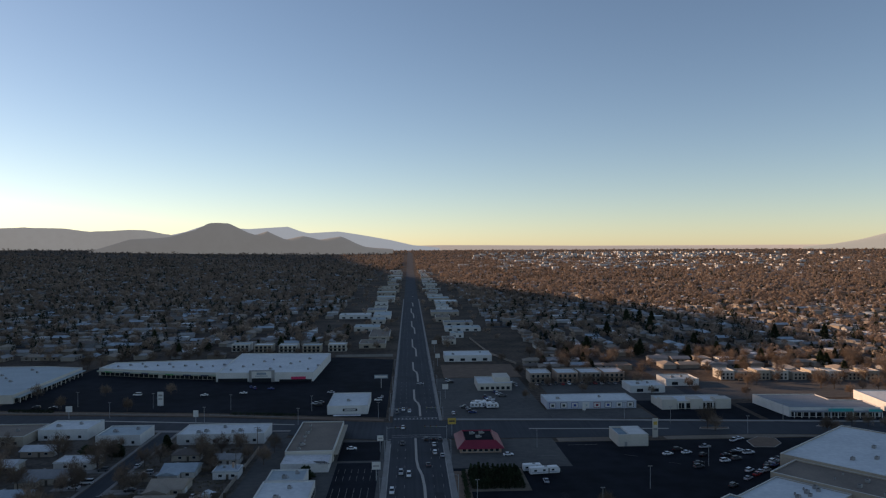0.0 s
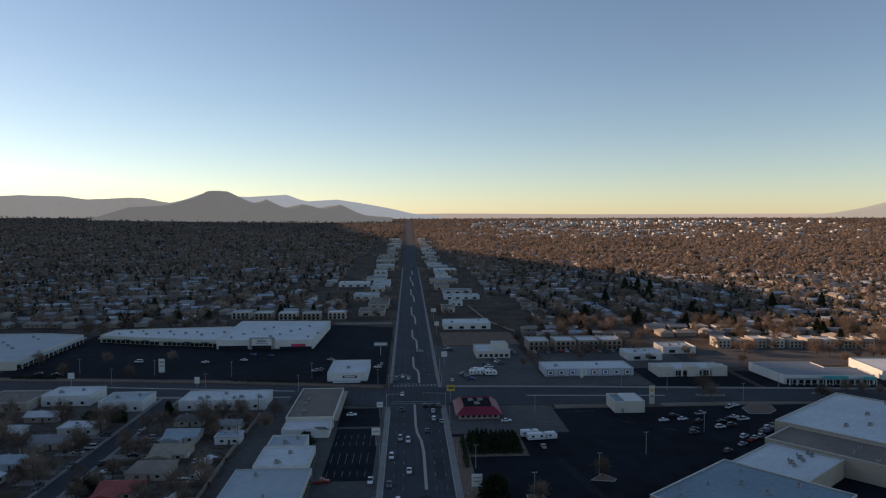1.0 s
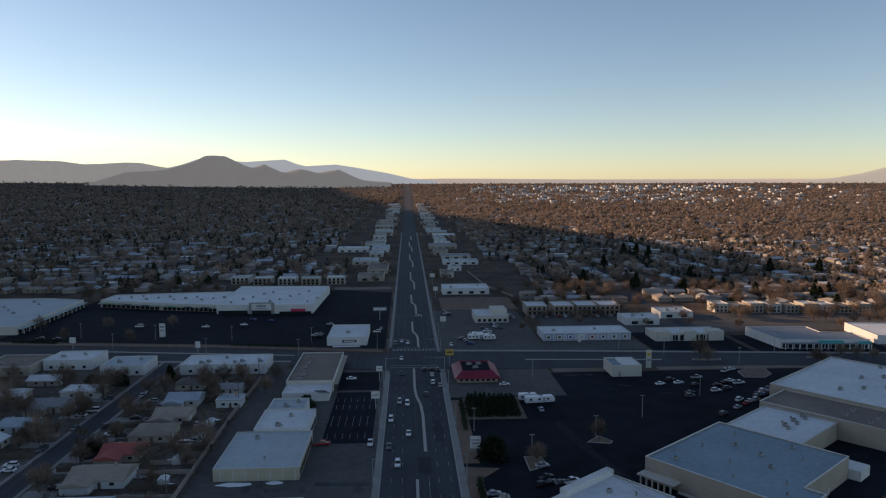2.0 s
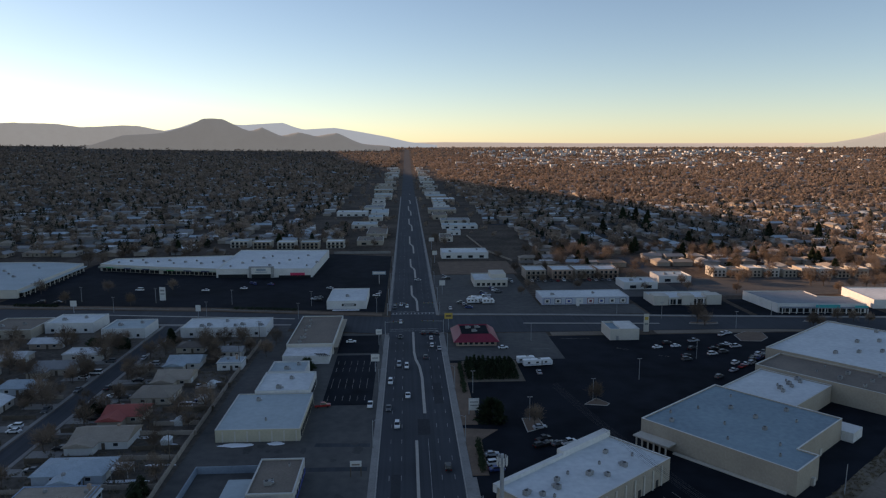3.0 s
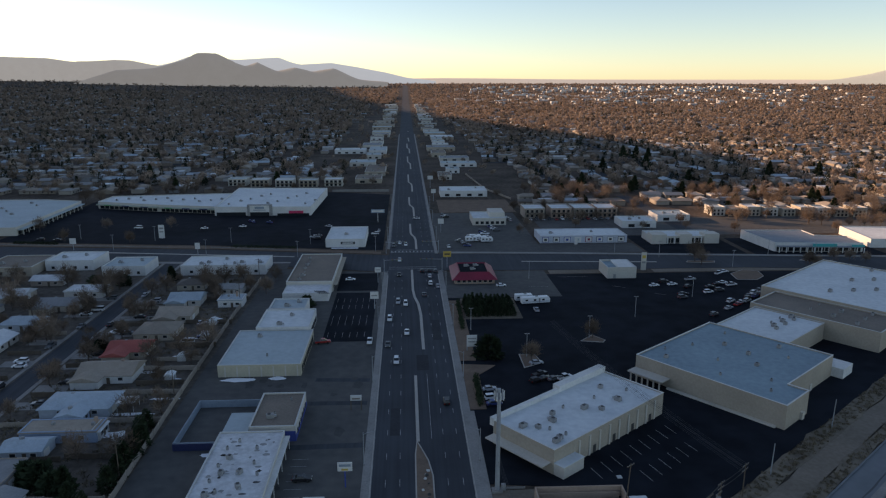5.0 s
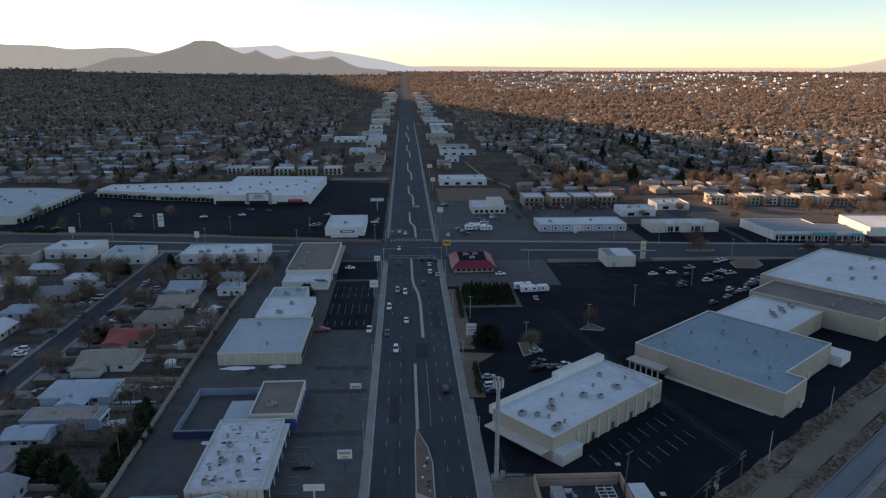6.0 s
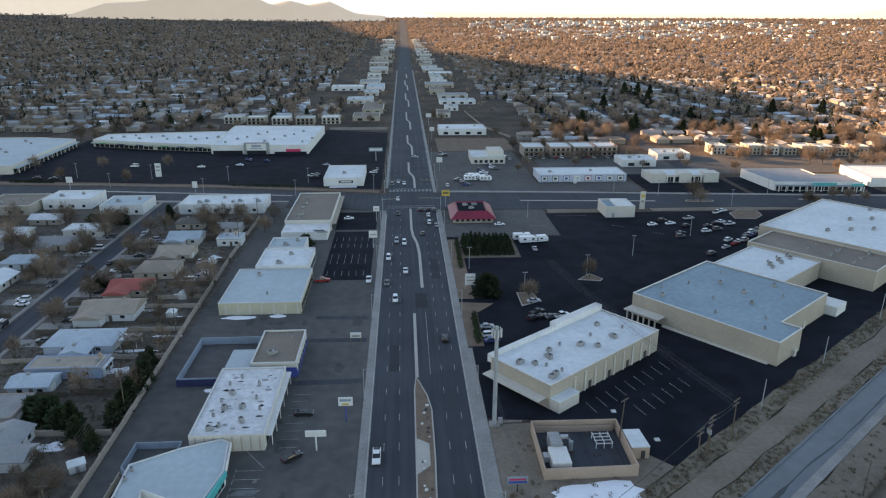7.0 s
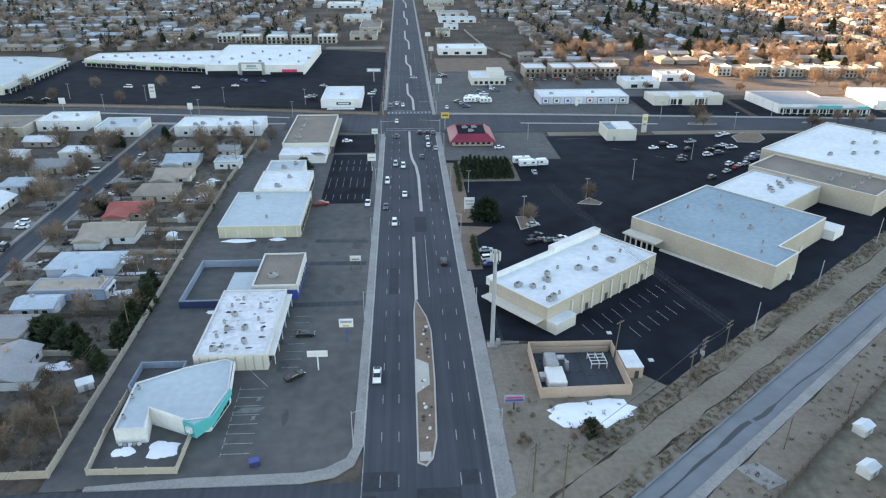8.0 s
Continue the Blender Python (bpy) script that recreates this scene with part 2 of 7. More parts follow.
def ring(points, d, z0, z1):
    """A wall of thickness d along a closed polygon."""
    bm = bmesh.new()
    inner, n = inset(points, d), len(points)
    v = [[bm.verts.new((x, y, z)) for x, y in loop] for loop, z in ((points, z0), (points, z1), (inner, z1), (inner, z0))]
    for i in range(n):
        j = (i + 1) % n
        for k in range(4):
            bm.faces.new((v[k][i], v[k][j], v[(k + 1) % 4][j], v[(k + 1) % 4][i]))
    bmesh.ops.recalc_face_normals(bm, faces=bm.faces)
    return bm


def box_bm(sx, sy, sz, bevel=0.0):
    """A box standing on z = 0, centred in x and y."""
    bm = prism([(-sx / 2, -sy / 2), (sx / 2, -sy / 2), (sx / 2, sy / 2), (-sx / 2, sy / 2)], 0, sz)
    if bevel:
        bmesh.ops.bevel(bm, geom=list(bm.edges), offset=bevel, segments=1, affect="EDGES")
    return bm


BOXES = {}


def piece(name, size, m, material, parent=None, bevel=0.0, label=""):
    """A box piece; alike pieces share one mesh."""
    key = (*[round(s, 3) for s in size], bevel, material.name)
    if key not in BOXES:
        bm = box_bm(*size, bevel)
        me = bpy.data.meshes.new(name)
        bm.to_mesh(me)
        bm.free()
        me.materials.append(material)
        BOXES[key] = me
    ob = link(name, BOXES[key], material, parent, label)
    ob.matrix_basis = m
    return ob


def rod_bm(points, r0, r1=None, sides=6):
    """A tapered tube along points."""
    bm = bmesh.new()
    r1 = r0 if r1 is None else r1
    rings, n = [], len(points)
    for i, p in enumerate(points):
        p = Vector(p)
        d = (Vector(points[min(i + 1, n - 1)]) - Vector(points[max(i - 1, 0)])).normalized()
        a = d.orthogonal().normalized()
        b = d.cross(a)
        r = r0 + (r1 - r0) * i / (n - 1)
        rings.append([bm.verts.new(p + a * (r * math.cos(t)) + b * (r * math.sin(t))) for t in (2 * math.pi * k / sides for k in range(sides))])
    for lo, hi in zip(rings, rings[1:]):
        for k in range(sides):
            bm.faces.new((lo[k], lo[(k + 1) % sides], hi[(k + 1) % sides], hi[k]))
    bm.faces.new(rings[0][::-1])
    bm.faces.new(rings[-1])
    return bm


def empty(name, m, label, category, group="", kind=""):
    e = new(name)
    e.matrix_basis = m
    return tagged(e, label, category, group, kind)


def rect(x0, x1, y0, y1):
    return [(x0, y0), (x1, y0), (x1, y1), (x0, y1)]


def blob(x, y, a, b, seed, n=26):
    """A ragged round outline a by b metres."""
    out = []
    for k in range(n):
        t = 2 * math.pi * k / n
        q = 1 + 0.38 * noise.noise(Vector((math.cos(t) * 1.6, math.sin(t) * 1.6, seed * 3.7))) + 0.16 * noise.noise(Vector((math.cos(t) * 5, math.sin(t) * 5, seed * 9.1)))
        out.append((x + a / 2 * q * math.cos(t), y + b / 2 * q * math.sin(t)))
    return out


def snow(x, y, a, b, label, seed, z=0.02):
    """A low mound of old snow: thin at its ragged rim, thicker in the middle."""
    bm = bmesh.new()
    rim = blob(x, y, a, b, seed)
    loops = [[bm.verts.new((x + (p - x) * k, y + (q - y) * k, z + h)) for p, q in rim] for k, h in ((1, 0.0), (0.93, 0.07), (0.6, 0.14))]
    for lo, hi in zip(loops, loops[1:]):
        for i in range(len(rim)):
            bm.faces.new((lo[i], lo[(i + 1) % len(rim)], hi[(i + 1) % len(rim)], hi[i]))
    bm.faces.new(loops[-1])
    return tagged(part("snow_patch", bm, M["snow"]), label, "snow", "snow patches")


def slab(name, points, z0, z1, material, label, category):
    return tagged(part(name, prism(points, z0, z1), material), label, category, kind="structure")


# ---------------------------------------------------------------- ground and distance
def smooth(a, b, v):
    v = np.clip((v - a) / (b - a), 0, 1)
    return v * v * (3 - 2 * v)


def height(x, y):
    """The land: level in the town, rising gently towards the horizon, more so to the east."""
    r, az = np.hypot(x, y), np.degrees(np.arctan2(x, y))
    return smooth(1100, 5200, r) * (70 + 26 * smooth(-5, -30, az)) - 0.12


def grid_mesh(name, rs, azs, fn, material):
    az, r = np.meshgrid(np.radians(azs), rs)
    x, y = r * np.sin(az), r * np.cos(az)
    co = np.stack([x, y, fn(x, y, r, np.degrees(az))], -1).reshape(-1, 3)
    n, k = len(azs), len(rs)
    faces = [(i * n + j, i * n + j + 1, (i + 1) * n + j + 1, (i + 1) * n + j) for i in range(k - 1) for j in range(n - 1)]
    me = bpy.data.meshes.new(name)
    me.from_pydata(co.tolist(), [], [f[::-1] for f in faces])
    for p in me.polygons:
        p.use_smooth = True
    return link(name, me, material)


tagged(grid_mesh("ground", np.concatenate([[0.01, 60, 300, 800], np.linspace(1100, 4980, 26), [6000, 8000]]), np.linspace(-180, 180, 145), lambda x, y, r, az: height(x, y), M["earth"]),
       "wide brown winter ground of the town reaching the horizon", "ground", kind="structure")


def profile(knots, az):
    return np.interp(az, [k[0] for k in knots], [k[1] for k in knots])


def ridge(name, knots, r0, depth, seed, material, label, rough):
    """A mountain range: its crest, as degrees of height seen from the start of the street, over degrees of bearing."""
    def fn(x, y, r, az):
        crest = profile(knots, az) + 0
        u = (r - r0) / depth
        shape = np.where(u < 0.5, smooth(0, 0.5, u), smooth(1.0, 0.5, u))
        nz = np.array([noise.fractal(Vector((a * 0.22, q * 0.0022, seed)), 1.0, 2.0, 5) for a, q in zip(az.ravel(), r.ravel())]).reshape(az.shape)
        top = EYE + np.tan(np.radians(crest)) * (r0 + depth / 2)
        return np.maximum(-5, shape * (top * (1 + rough * nz * (1 - shape * 0.75))))
    azs = np.arange(knots[0][0], knots[-1][0] + 0.01, 0.25)
    return tagged(grid_mesh(name, np.linspace(r0, r0 + depth, 15), azs, fn, material), label, "mountain", kind="structure")


ridge("mountain_left", [(-32.1, 1.42), (-29.6, 1.43), (-28.2, 1.53), (-25.4, 1.45), (-24.0, 1.30), (-20.2, 1.34), (-18.6, 1.06), (-13.6, 0.24), (-9.3, -0.11)], 4300, 500, 3.0, M["hazed_mid_range"], "hazy bare mountain range beyond the town", 0.2)
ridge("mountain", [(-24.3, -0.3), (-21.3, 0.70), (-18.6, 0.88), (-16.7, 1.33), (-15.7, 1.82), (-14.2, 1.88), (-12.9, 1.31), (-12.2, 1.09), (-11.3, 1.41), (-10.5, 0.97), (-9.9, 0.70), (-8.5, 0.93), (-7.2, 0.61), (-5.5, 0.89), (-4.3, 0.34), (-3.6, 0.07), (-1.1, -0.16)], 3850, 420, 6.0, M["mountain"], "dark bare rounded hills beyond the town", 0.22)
ridge("mountain_far", [(-20.5, 0.53), (-18.6, 1.01), (-17.4, 1.28), (-16.1, 1.73), (-12.7, 1.49), (-9.7, 1.69), (-8.8, 1.34), (-8.1, 1.16), (-5.7, 1.30), (-3.9, 1.03), (-1.6, 0.62), (0.3, 0.16), (2.6, -0.07)], 4860, 100, 9.0, M["ridge"], "far range with pale blue haze put into its colour", 0.05)
ridge("mesa", [(-2, 0.1), (3, 0.16), (8, 0.12), (14, 0.06), (20, 0.05), (44, 0.04)], 4880, 90, 5.0, M["mesa"], "low mesa on the horizon with pale haze put into its glow", 0.02)
ridge("mountain_west", [(30, -0.1), (32, 0.1), (33.6, 0.4), (35.2, 0.85), (39, 1.1), (44, 0.9)], 4800, 100, 2.0, M["west_ridge"], "far western peak with pale haze put into its glow", 0.03)


def east_range():
    """The high range to the east, out of view, its crest shaped to keep the near town in shade; a saddle put into it
    lets the first sun onto some of the trees.
    """
    d, n = Vector((sun_dir.x, sun_dir.y)).normalized(), None
    n = Vector((-d.y, d.x))
    n = n if n.y > 0 else -n
    ns = np.linspace(-2600, 3300, 120)
    edge = np.interp(ns, [-2600, 0, 380, 440, 480, 540, 600, 650, 720, 850, 1000, 1400, 1800, 2630, 3300], [900, 500, 300, 75, -34, -114, -64, 55, 95, 60, -60, -500, -880, -1440, -1900])
    back = np.interp(ns, [-2600, 1000, 1800, 2600, 3300], [2600, 2600, 3560, 4850, 6000])
    verts, faces = [], []
    for i, (a, s, b) in enumerate(zip(ns, edge, back)):
        # Crest height follows from where its shadow is wanted to end.
        h = (s + b) * math.tan(radians(SUN_EL)) + 4 * noise.noise(Vector((a * 0.013, 3, 0)))
        h *= smooth(3320, 3240, a) * 0.6 + 0.4
        for off, z in ((-330, -5), (-120, h * 0.55), (0, h), (150, h * 0.5), (400, -5)):
            w = 14 * noise.noise(Vector((a * 0.02, off * 0.02, 7))) if z not in (h, -5) else 0
            p = n * a + d * (b + off)
            verts.append((p.x, p.y, z + w))
        if i:
            k = 5 * i
            faces += [(k - 5 + j, k + j, k + j + 1, k - 4 + j) for j in range(4)]
    me = bpy.data.meshes.new("mountain_east")
    me.from_pydata(verts, [], faces)
    tagged(link("mountain_east", me, M["mountain"]), "unseen high bare range east of the town, shaped to shade it", "mountain", kind="structure")


east_range()


# ---------------------------------------------------------------- streets
def uv(u, v):
    """Places in the skewed block west of the avenue: u along the storm channel, v across it."""
    return (0.783 * u - 0.623 * v, 0.623 * u + 0.783 * v)


def strip_uv(v0, v1, u1=420, wobble=1.5):
    """A band beside the storm channel, from the avenue's pavement outwards."""
    def edge(v, seed):
        u0 = (17.72 + 0.623 * v) / 0.783
        out = []
        for k in range(46):
            u = u0 + (u1 - u0) * (k / 45) ** 1.3
            w = wobble * noise.noise(Vector((u * 0.11, v, seed))) if k else 0
            out.append(uv(u, v + w))
        return out
    return edge(v0, 1.0) + edge(v1, 2.0)[::-1]


def quad_uv(u0, u1, v0, v1):
    return [uv(u0, v0), uv(u1, v0), uv(u1, v1), uv(u0, v1)]


road = slab("road", rect(-9.2, 15.4, -400, 1160), -0.1, 0.0, M["asphalt"], "wide grey asphalt avenue with worn lane paint", "road")
def far_road():
    """The avenue where it climbs with the land towards the horizon."""
    ys = np.linspace(1160, 4700, 60)
    verts = [(x, y, float(height(x, y)) + d) for y in ys for x, d in ((-9.2, -0.4), (-9.2, 0.4), (15.4, 0.4), (15.4, -0.4))]
    faces = [(4 * i + j, 4 * i + j + 1, 4 * i + j + 5, 4 * i + j + 4) for i in range(len(ys) - 1) for j in range(3)]
    me = bpy.data.meshes.new("road_far")
    me.from_pydata(verts, [], faces)
    tagged(link("road_far", me, M["asphalt"]), "far grey stretch of the avenue climbing to the horizon", "road", kind="structure")


far_road()
slab("road_cross_east", [(-9.2, 334), (-9.2, 368), (-110, 386), (-260, 402), (-700, 440), (-700, 410), (-260, 372), (-110, 360)][::-1], -0.1, -0.006, M["asphalt"], "grey asphalt cross street beside the shopping plaza", "road")
slab("road_cross_west", [(15.4, 336), (80, 334), (170, 334), (300, 322), (700, 290), (700, 312), (300, 346), (175, 357), (80, 366), (15.4, 370)], -0.1, -0.006, M["asphalt"], "grey asphalt cross street beside the car park", "road")
slab("road_near", rect(-300, -9.2, 84, 98.6), -0.1, -0.006, M["asphalt"], "grey asphalt side street at the corner shop", "road")
slab("car_park", [uv(122, 62.2), uv(330, 62.2), uv(352, 128), (205, 326), (68, 326), (68, 290), (17.75, 290), (17.75, 146), (40, 143.5), (54, 124)], -0.1, 0.02, M["lot"], "dark newly sealed asphalt car park", "car park")
slab("restaurant_lot", rect(17.75, 68, 290.1, 333), -0.1, 0.02, M["old_lot"], "worn grey asphalt lot of the restaurant", "car park")
slab("plaza_car_park", [(-240, 412), (-110, 397), (-13, 380), (-13, 575), (-62, 590), (-240, 556)], -0.1, 0.02, M["lot"], "dark asphalt car park of a shopping plaza", "car park")
slab("shop_yard", [(-60, 99.5), (-18, 99.5), (-11.2, 106), (-11.2, 333), (-60, 342)], -0.1, 0.02, M["old_lot"], "worn grey asphalt forecourt of the shops", "car park")
slab("dark_lot", rect(-31, -13.2, 240, 300), 0.0, 0.05, M["lot"], "dark asphalt car park with white stall lines", "car park")
slab("dark_lot_north", rect(-31.5, -13.2, 303, 332), 0.0, 0.05, M["lot"], "dark asphalt car park", "car park")
slab("alley", rect(-66.5, -60, 99, 352), -0.1, 0.015, M["old_lot"], "dusty grey asphalt back alley", "alley")
slab("side_street", rect(-123.5, -115.5, 98.6, 361), -0.1, 0.0, M["asphalt"], "grey asphalt residential street", "road")
M["yard"] = mat("garden_soil", (0.17, 0.147, 0.125), (0.07, 0.06, 0.05), 0.95, 0.09, 0.5, 0.3, gloss=0.1)
slab("garden_ground", rect(-115.9, -66.6, 102.4, 352), -0.2, -0.09, M["yard"], "grey-brown winter gardens behind the houses", "ground")
slab("garden_ground", rect(-210, -123.6, 102.4, 352), -0.2, -0.09, M["yard"], "grey-brown winter gardens behind the houses", "ground")
slab("back_lot", rect(132.2, 330, 411, 466), -0.11, -0.02, M["old_lot"], "worn grey asphalt behind the shops", "car park")
slab("back_lot", rect(86, 131.8, 413, 466), -0.11, -0.02, M["old_lot"], "worn grey asphalt before the apartments", "car park")
slab("dirt_lot", rect(24, 79, 492, 546), -0.1, 0.0, M["red_dirt"], "bare reddish dirt lot", "dirt lot")
slab("west_lot", rect(17.75, 76, 371, 489), -0.1, 0.01, M["old_lot"], "worn grey asphalt trailer lot", "car park")
for x0, x1, y0, y1 in ((76.2, 131, 369, 391), (133, 186, 362, 410), (190, 262, 356, 400)):
    slab("shop_lot", rect(x0, x1, y0, y1), -0.1, 0.012, M["lot"] if x0 > 100 else M["old_lot"], "asphalt car park before a low shop", "car park")
for s, x0, x1, y0, y1 in (("east", -11.2, -9.2, 108, 333), ("west", 15.4, 17.7, -200, 335), ("east_far", -10.8, -9.2, 382, 1600), ("west_far", 15.4, 17.2, 371, 1600)):
    w = slab("pavement_" + s, rect(x0, x1, y0, y1), -0.1, 0.15, M["concrete"], "pale concrete pavement with a kerb", "pavement")
    xk = x1 if "east" in s else x0
    for k in range(int((min(y1, 340) - max(y0, 60)) / 12.2)):
        piece("kerb_stone", (0.22, 12.1, 0.19), pose(xk + (0.1 if "east" in s else -0.1), max(y0, 60) + 6.1 + 12.2 * k, 0), M["kerb"], w)
corner = [(-58.6, 99.8), (-58.6, 98.7), (-20, 98.7), (-14, 100), (-10.6, 103), (-9.2, 108), (-11.2, 108), (-12.2, 105), (-16, 102.4), (-20, 101.5), (-40, 101.2)]
slab("pavement_corner", corner, -0.1, 0.15, M["concrete"], "curved pale concrete corner pavement", "pavement")
slab("pavement_west_verge", rect(17.7, 18.8, 93.5, 183), -0.1, 0.146, M["concrete"], "wider pale concrete pavement beside the avenue", "pavement")
slab("tower_yard", [(17.72, 93.4), uv(122, 62.1), (40, 143.3), (17.72, 143)], -0.1, 0.03, M["dirt"], "bare gravelly dirt beside the avenue", "dirt")
slab("planting_strip", [(17.75, 184), (22.5, 184), (22.8, 208), (29, 215.5), (17.75, 217)], 0.0, 0.16, M["red_dirt"], "gravel planting strip with kerb", "planting strip")
slab("planting_strip", [(17.75, 220), (23, 220), (23, 286), (17.75, 286)], 0.0, 0.16, M["red_dirt"], "gravel planting strip with kerb", "planting strip")

# storm channel
slab("bank", strip_uv(57.2, 62.0), -0.1, 0.16, M["weeds"], "weedy dirt bank beside the car park", "bank")
slab("dirt_track", strip_uv(51.2, 57.1), -0.1, 0.1, M["dirt"], "pale dirt maintenance track", "track")
slab("bank", strip_uv(47.9, 51.1), -0.1, 0.2, M["weeds"], "weedy bank of the storm channel", "bank")
slab("channel_floor", strip_uv(40.9, 47.8, 420, 0.0), -0.1, 0.03, M["channel"], "stained grey concrete storm channel", "channel")
slab("channel_wall", strip_uv(47.4, 47.85, 420, 0.0), 0.0, 0.26, M["channel"], "sloping concrete side of the storm channel", "channel")
slab("channel_wall", strip_uv(39.1, 41.1, 420, 0.0), -0.1, 0.3, M["concrete"], "pale concrete lip of the storm channel", "channel")
slab("dirt_verge", strip_uv(30.9, 39.0), -0.1, 0.2, M["dirt"], "bare dirt verge beside the storm channel", "dirt")
slab("dirt_ramp", [(60.5, 98.5), (64.1, 92.5), (68.7, 94.4), (65.4, 99.7)], 0.1, 0.26, M["concrete"], "pale concrete ramp", "ramp")
def trickle(u):
    """Where the water runs across the channel's floor, and how wide."""
    v = float(np.interp(u, [50, 123, 127, 142, 160, 420], [44.5, 44.3, 43.2, 43.3, 42.3, 42.2])) + 0.25 * noise.noise(Vector((u * 0.12, 2, 0)))
    return v, max(0.12, 0.4 + 0.5 * noise.noise(Vector((u * 0.09, 5, 0))) + (0.7 if 112 < u < 132 else 0))


for u0, u1 in ((50, 124), (125, 210), (214, 400)):
    us = np.linspace(u0, u1, 30)
    slab("water", [uv(u, trickle(u)[0] - trickle(u)[1] / 2) for u in us] + [uv(u, trickle(u)[0] + trickle(u)[1] / 2) for u in us[::-1]], 0.02, 0.045, M["water"], "thin dark trickle of water in the channel", "water")
    slab("damp_stain", [uv(u, 41.6 + 0.3 * noise.noise(Vector((u * 0.2, 1, 0)))) for u in us] + [uv(u, trickle(u)[0] + 0.5) for u in us[::-1]], 0.02, 0.036, M["damp"], "damp darker concrete beside the trickle", "channel")
slab("neighbour_yard", quad_uv(20, 300, -60, 30.6), -0.1, 0.02, M["weeds"], "dry weedy back gardens", "ground")

# verges along the cross street
slab("verge", [(-255, 403.5), (-110, 388), (-14, 371), (-14, 376), (-110, 394), (-255, 411)][::-1], -0.05, 0.12, M["red_dirt"], "brown landscaped verge along the cross street", "verge")
slab("verge", [(-255, 366), (-110, 355), (-60, 353.5), (-60, 356), (-110, 358.5), (-255, 370.5)][::-1], -0.05, 0.12, M["concrete"], "pale concrete pavement of the cross street", "pavement")
slab("verge", [(20, 371), (80, 367), (175, 358), (300, 347), (300, 350), (175, 361.2), (80, 370.2), (20, 374.5)], -0.05, 0.13, M["concrete"], "pale concrete pavement of the cross street", "pavement")
slab("verge", [(70, 326.5), (112, 326.5), (112, 333), (70, 333)], -0.05, 0.1, M["dirt"], "bare dirt verge of the car park", "verge")
slab("verge", [(122, 327), (205, 327), (300, 312), (300, 320), (170, 333), (122, 333)], -0.05, 0.1, M["dirt"], "bare dirt verge of the car park", "verge")
slab("cross_median", [(60, 350.6), (130, 346), (130, 347.2), (60, 351.8)], -0.02, 0.14, M["kerb"], "narrow concrete median of the cross street", "median")
slab("cross_median", [(-180, 383), (-60, 366.6), (-60, 367.8), (-180, 384.6)][::-1], -0.02, 0.14, M["kerb"], "narrow concrete median of the cross street", "median")

for x0, x1, y0, y1 in ((-8.6, -2.5, 96, 101), (1.0, 9.0, 88, 96.5), (9.5, 12.5, 97, 101), (-9, -6.2, 82, 95), (3, 7, 213, 226), (9.4, 12.6, 240, 262), (-5, -2.4, 170, 186)):
    piece("tar_patch", (x1 - x0, y1 - y0, 0.008), pose((x0 + x1) / 2, (y0 + y1) / 2, 0), M["patch"], road)

rp = random.Random(44)
for k in range(16):
    x, y = rp.choice(((rp.uniform(-29, -13), rp.uniform(150, 235)), (rp.uniform(-34, -13), rp.uniform(104, 150)), (rp.uniform(-58, -32), rp.uniform(191, 207))))
    tagged(part("oil_stain", prism(blob(x, y, rp.uniform(0.8, 3.2), rp.uniform(1.2, 6.0), k + 50, 14), 0.015, 0.028), M["stain"]), "dark oil stain on worn forecourt asphalt", "stain", "asphalt stains", kind="structure")
for x0, y0, x1, y1 in ((-12, 190, -46, 190.6), (-12, 165.5, -31, 165), (-29, 207, -12, 206)):
    a, b = Vector((x0, y0)), Vector((x1, y1))
    n = Vector(((b - a).y, -(b - a).x)).normalized() * 1.3
    tagged(part("asphalt_patch", prism([tuple(a + n), tuple(b + n), tuple(b - n), tuple(a - n)], 0.012, 0.026), M["asphalt"]), "paler repaired strip across the forecourt", "patch", "asphalt patches", kind="structure")

# median islands
def island(pts, label="kerbed concrete median with gravel", fill=None):
    z = max(0.0, float(height(4.0, pts[0][1])) + (0.3 if pts[0][1] > 1150 else 0.0))
    e = tagged(part("median_island", prism(pts, z - 0.05, z + 0.16), M["kerb"]), label, "median", kind="structure")
    if fill:
        part("gravel", prism(inset(pts, 0.35), 0.1, 0.2), fill, e)
    return e


med = island([(1.3, 103), (3.0, 102), (4.4, 104), (5.4, 110), (5.9, 130), (5.9, 150), (5.0, 157), (3.1, 164), (2.1, 167), (1.5, 160)], "long kerbed median with gravel and stones", M["red_dirt"])
part("concrete_cap", prism([(1.55, 138.0), (1.4, 124.3), (4.6, 127.6), (4.6, 135.7)], 0.15, 0.25), M["kerb"], med)
piece("concrete_cap", (2.2, 2.5, 0.05), pose(2.9, 104.6, 0.2), M["kerb"], med)
island(rect(2.0, 2.9, 166.5, 208.5), "narrow pale concrete median strip")
strips = [(231, 268, 303, 337), (381, 405, 425, 452), (478, 508, 528, 560), (590, 628, 650, 700), (745, 790, 815, 870), (910, 960, 990, 1050), (1090, 1140, 1180, 1240), (1290, 1350, 1400, 1470)]
for a, b, c, d in strips:
    w = 0.45 + a * 0.0004
    mid = [(5.6, a), (5.5, b), (4.8, b + (c - b) * 0.4), (3.3, b + (c - b) * 0.7), (2.7, c), (2.6, d)]
    island([(x + w, y) for x, y in mid] + [(x - w, y) for x, y in mid[::-1]], "narrow winding pale concrete median strip")

# lane paint
for y in np.arange(62, 1000, 12.19):
    if 334 < y < 384:
        continue
    for x in (-5.6, -2.2, 9.2, 12.8):
        piece("lane_dash", (0.12, 3.05, 0.012), pose(x, y, 0.0), M["paint"], road)
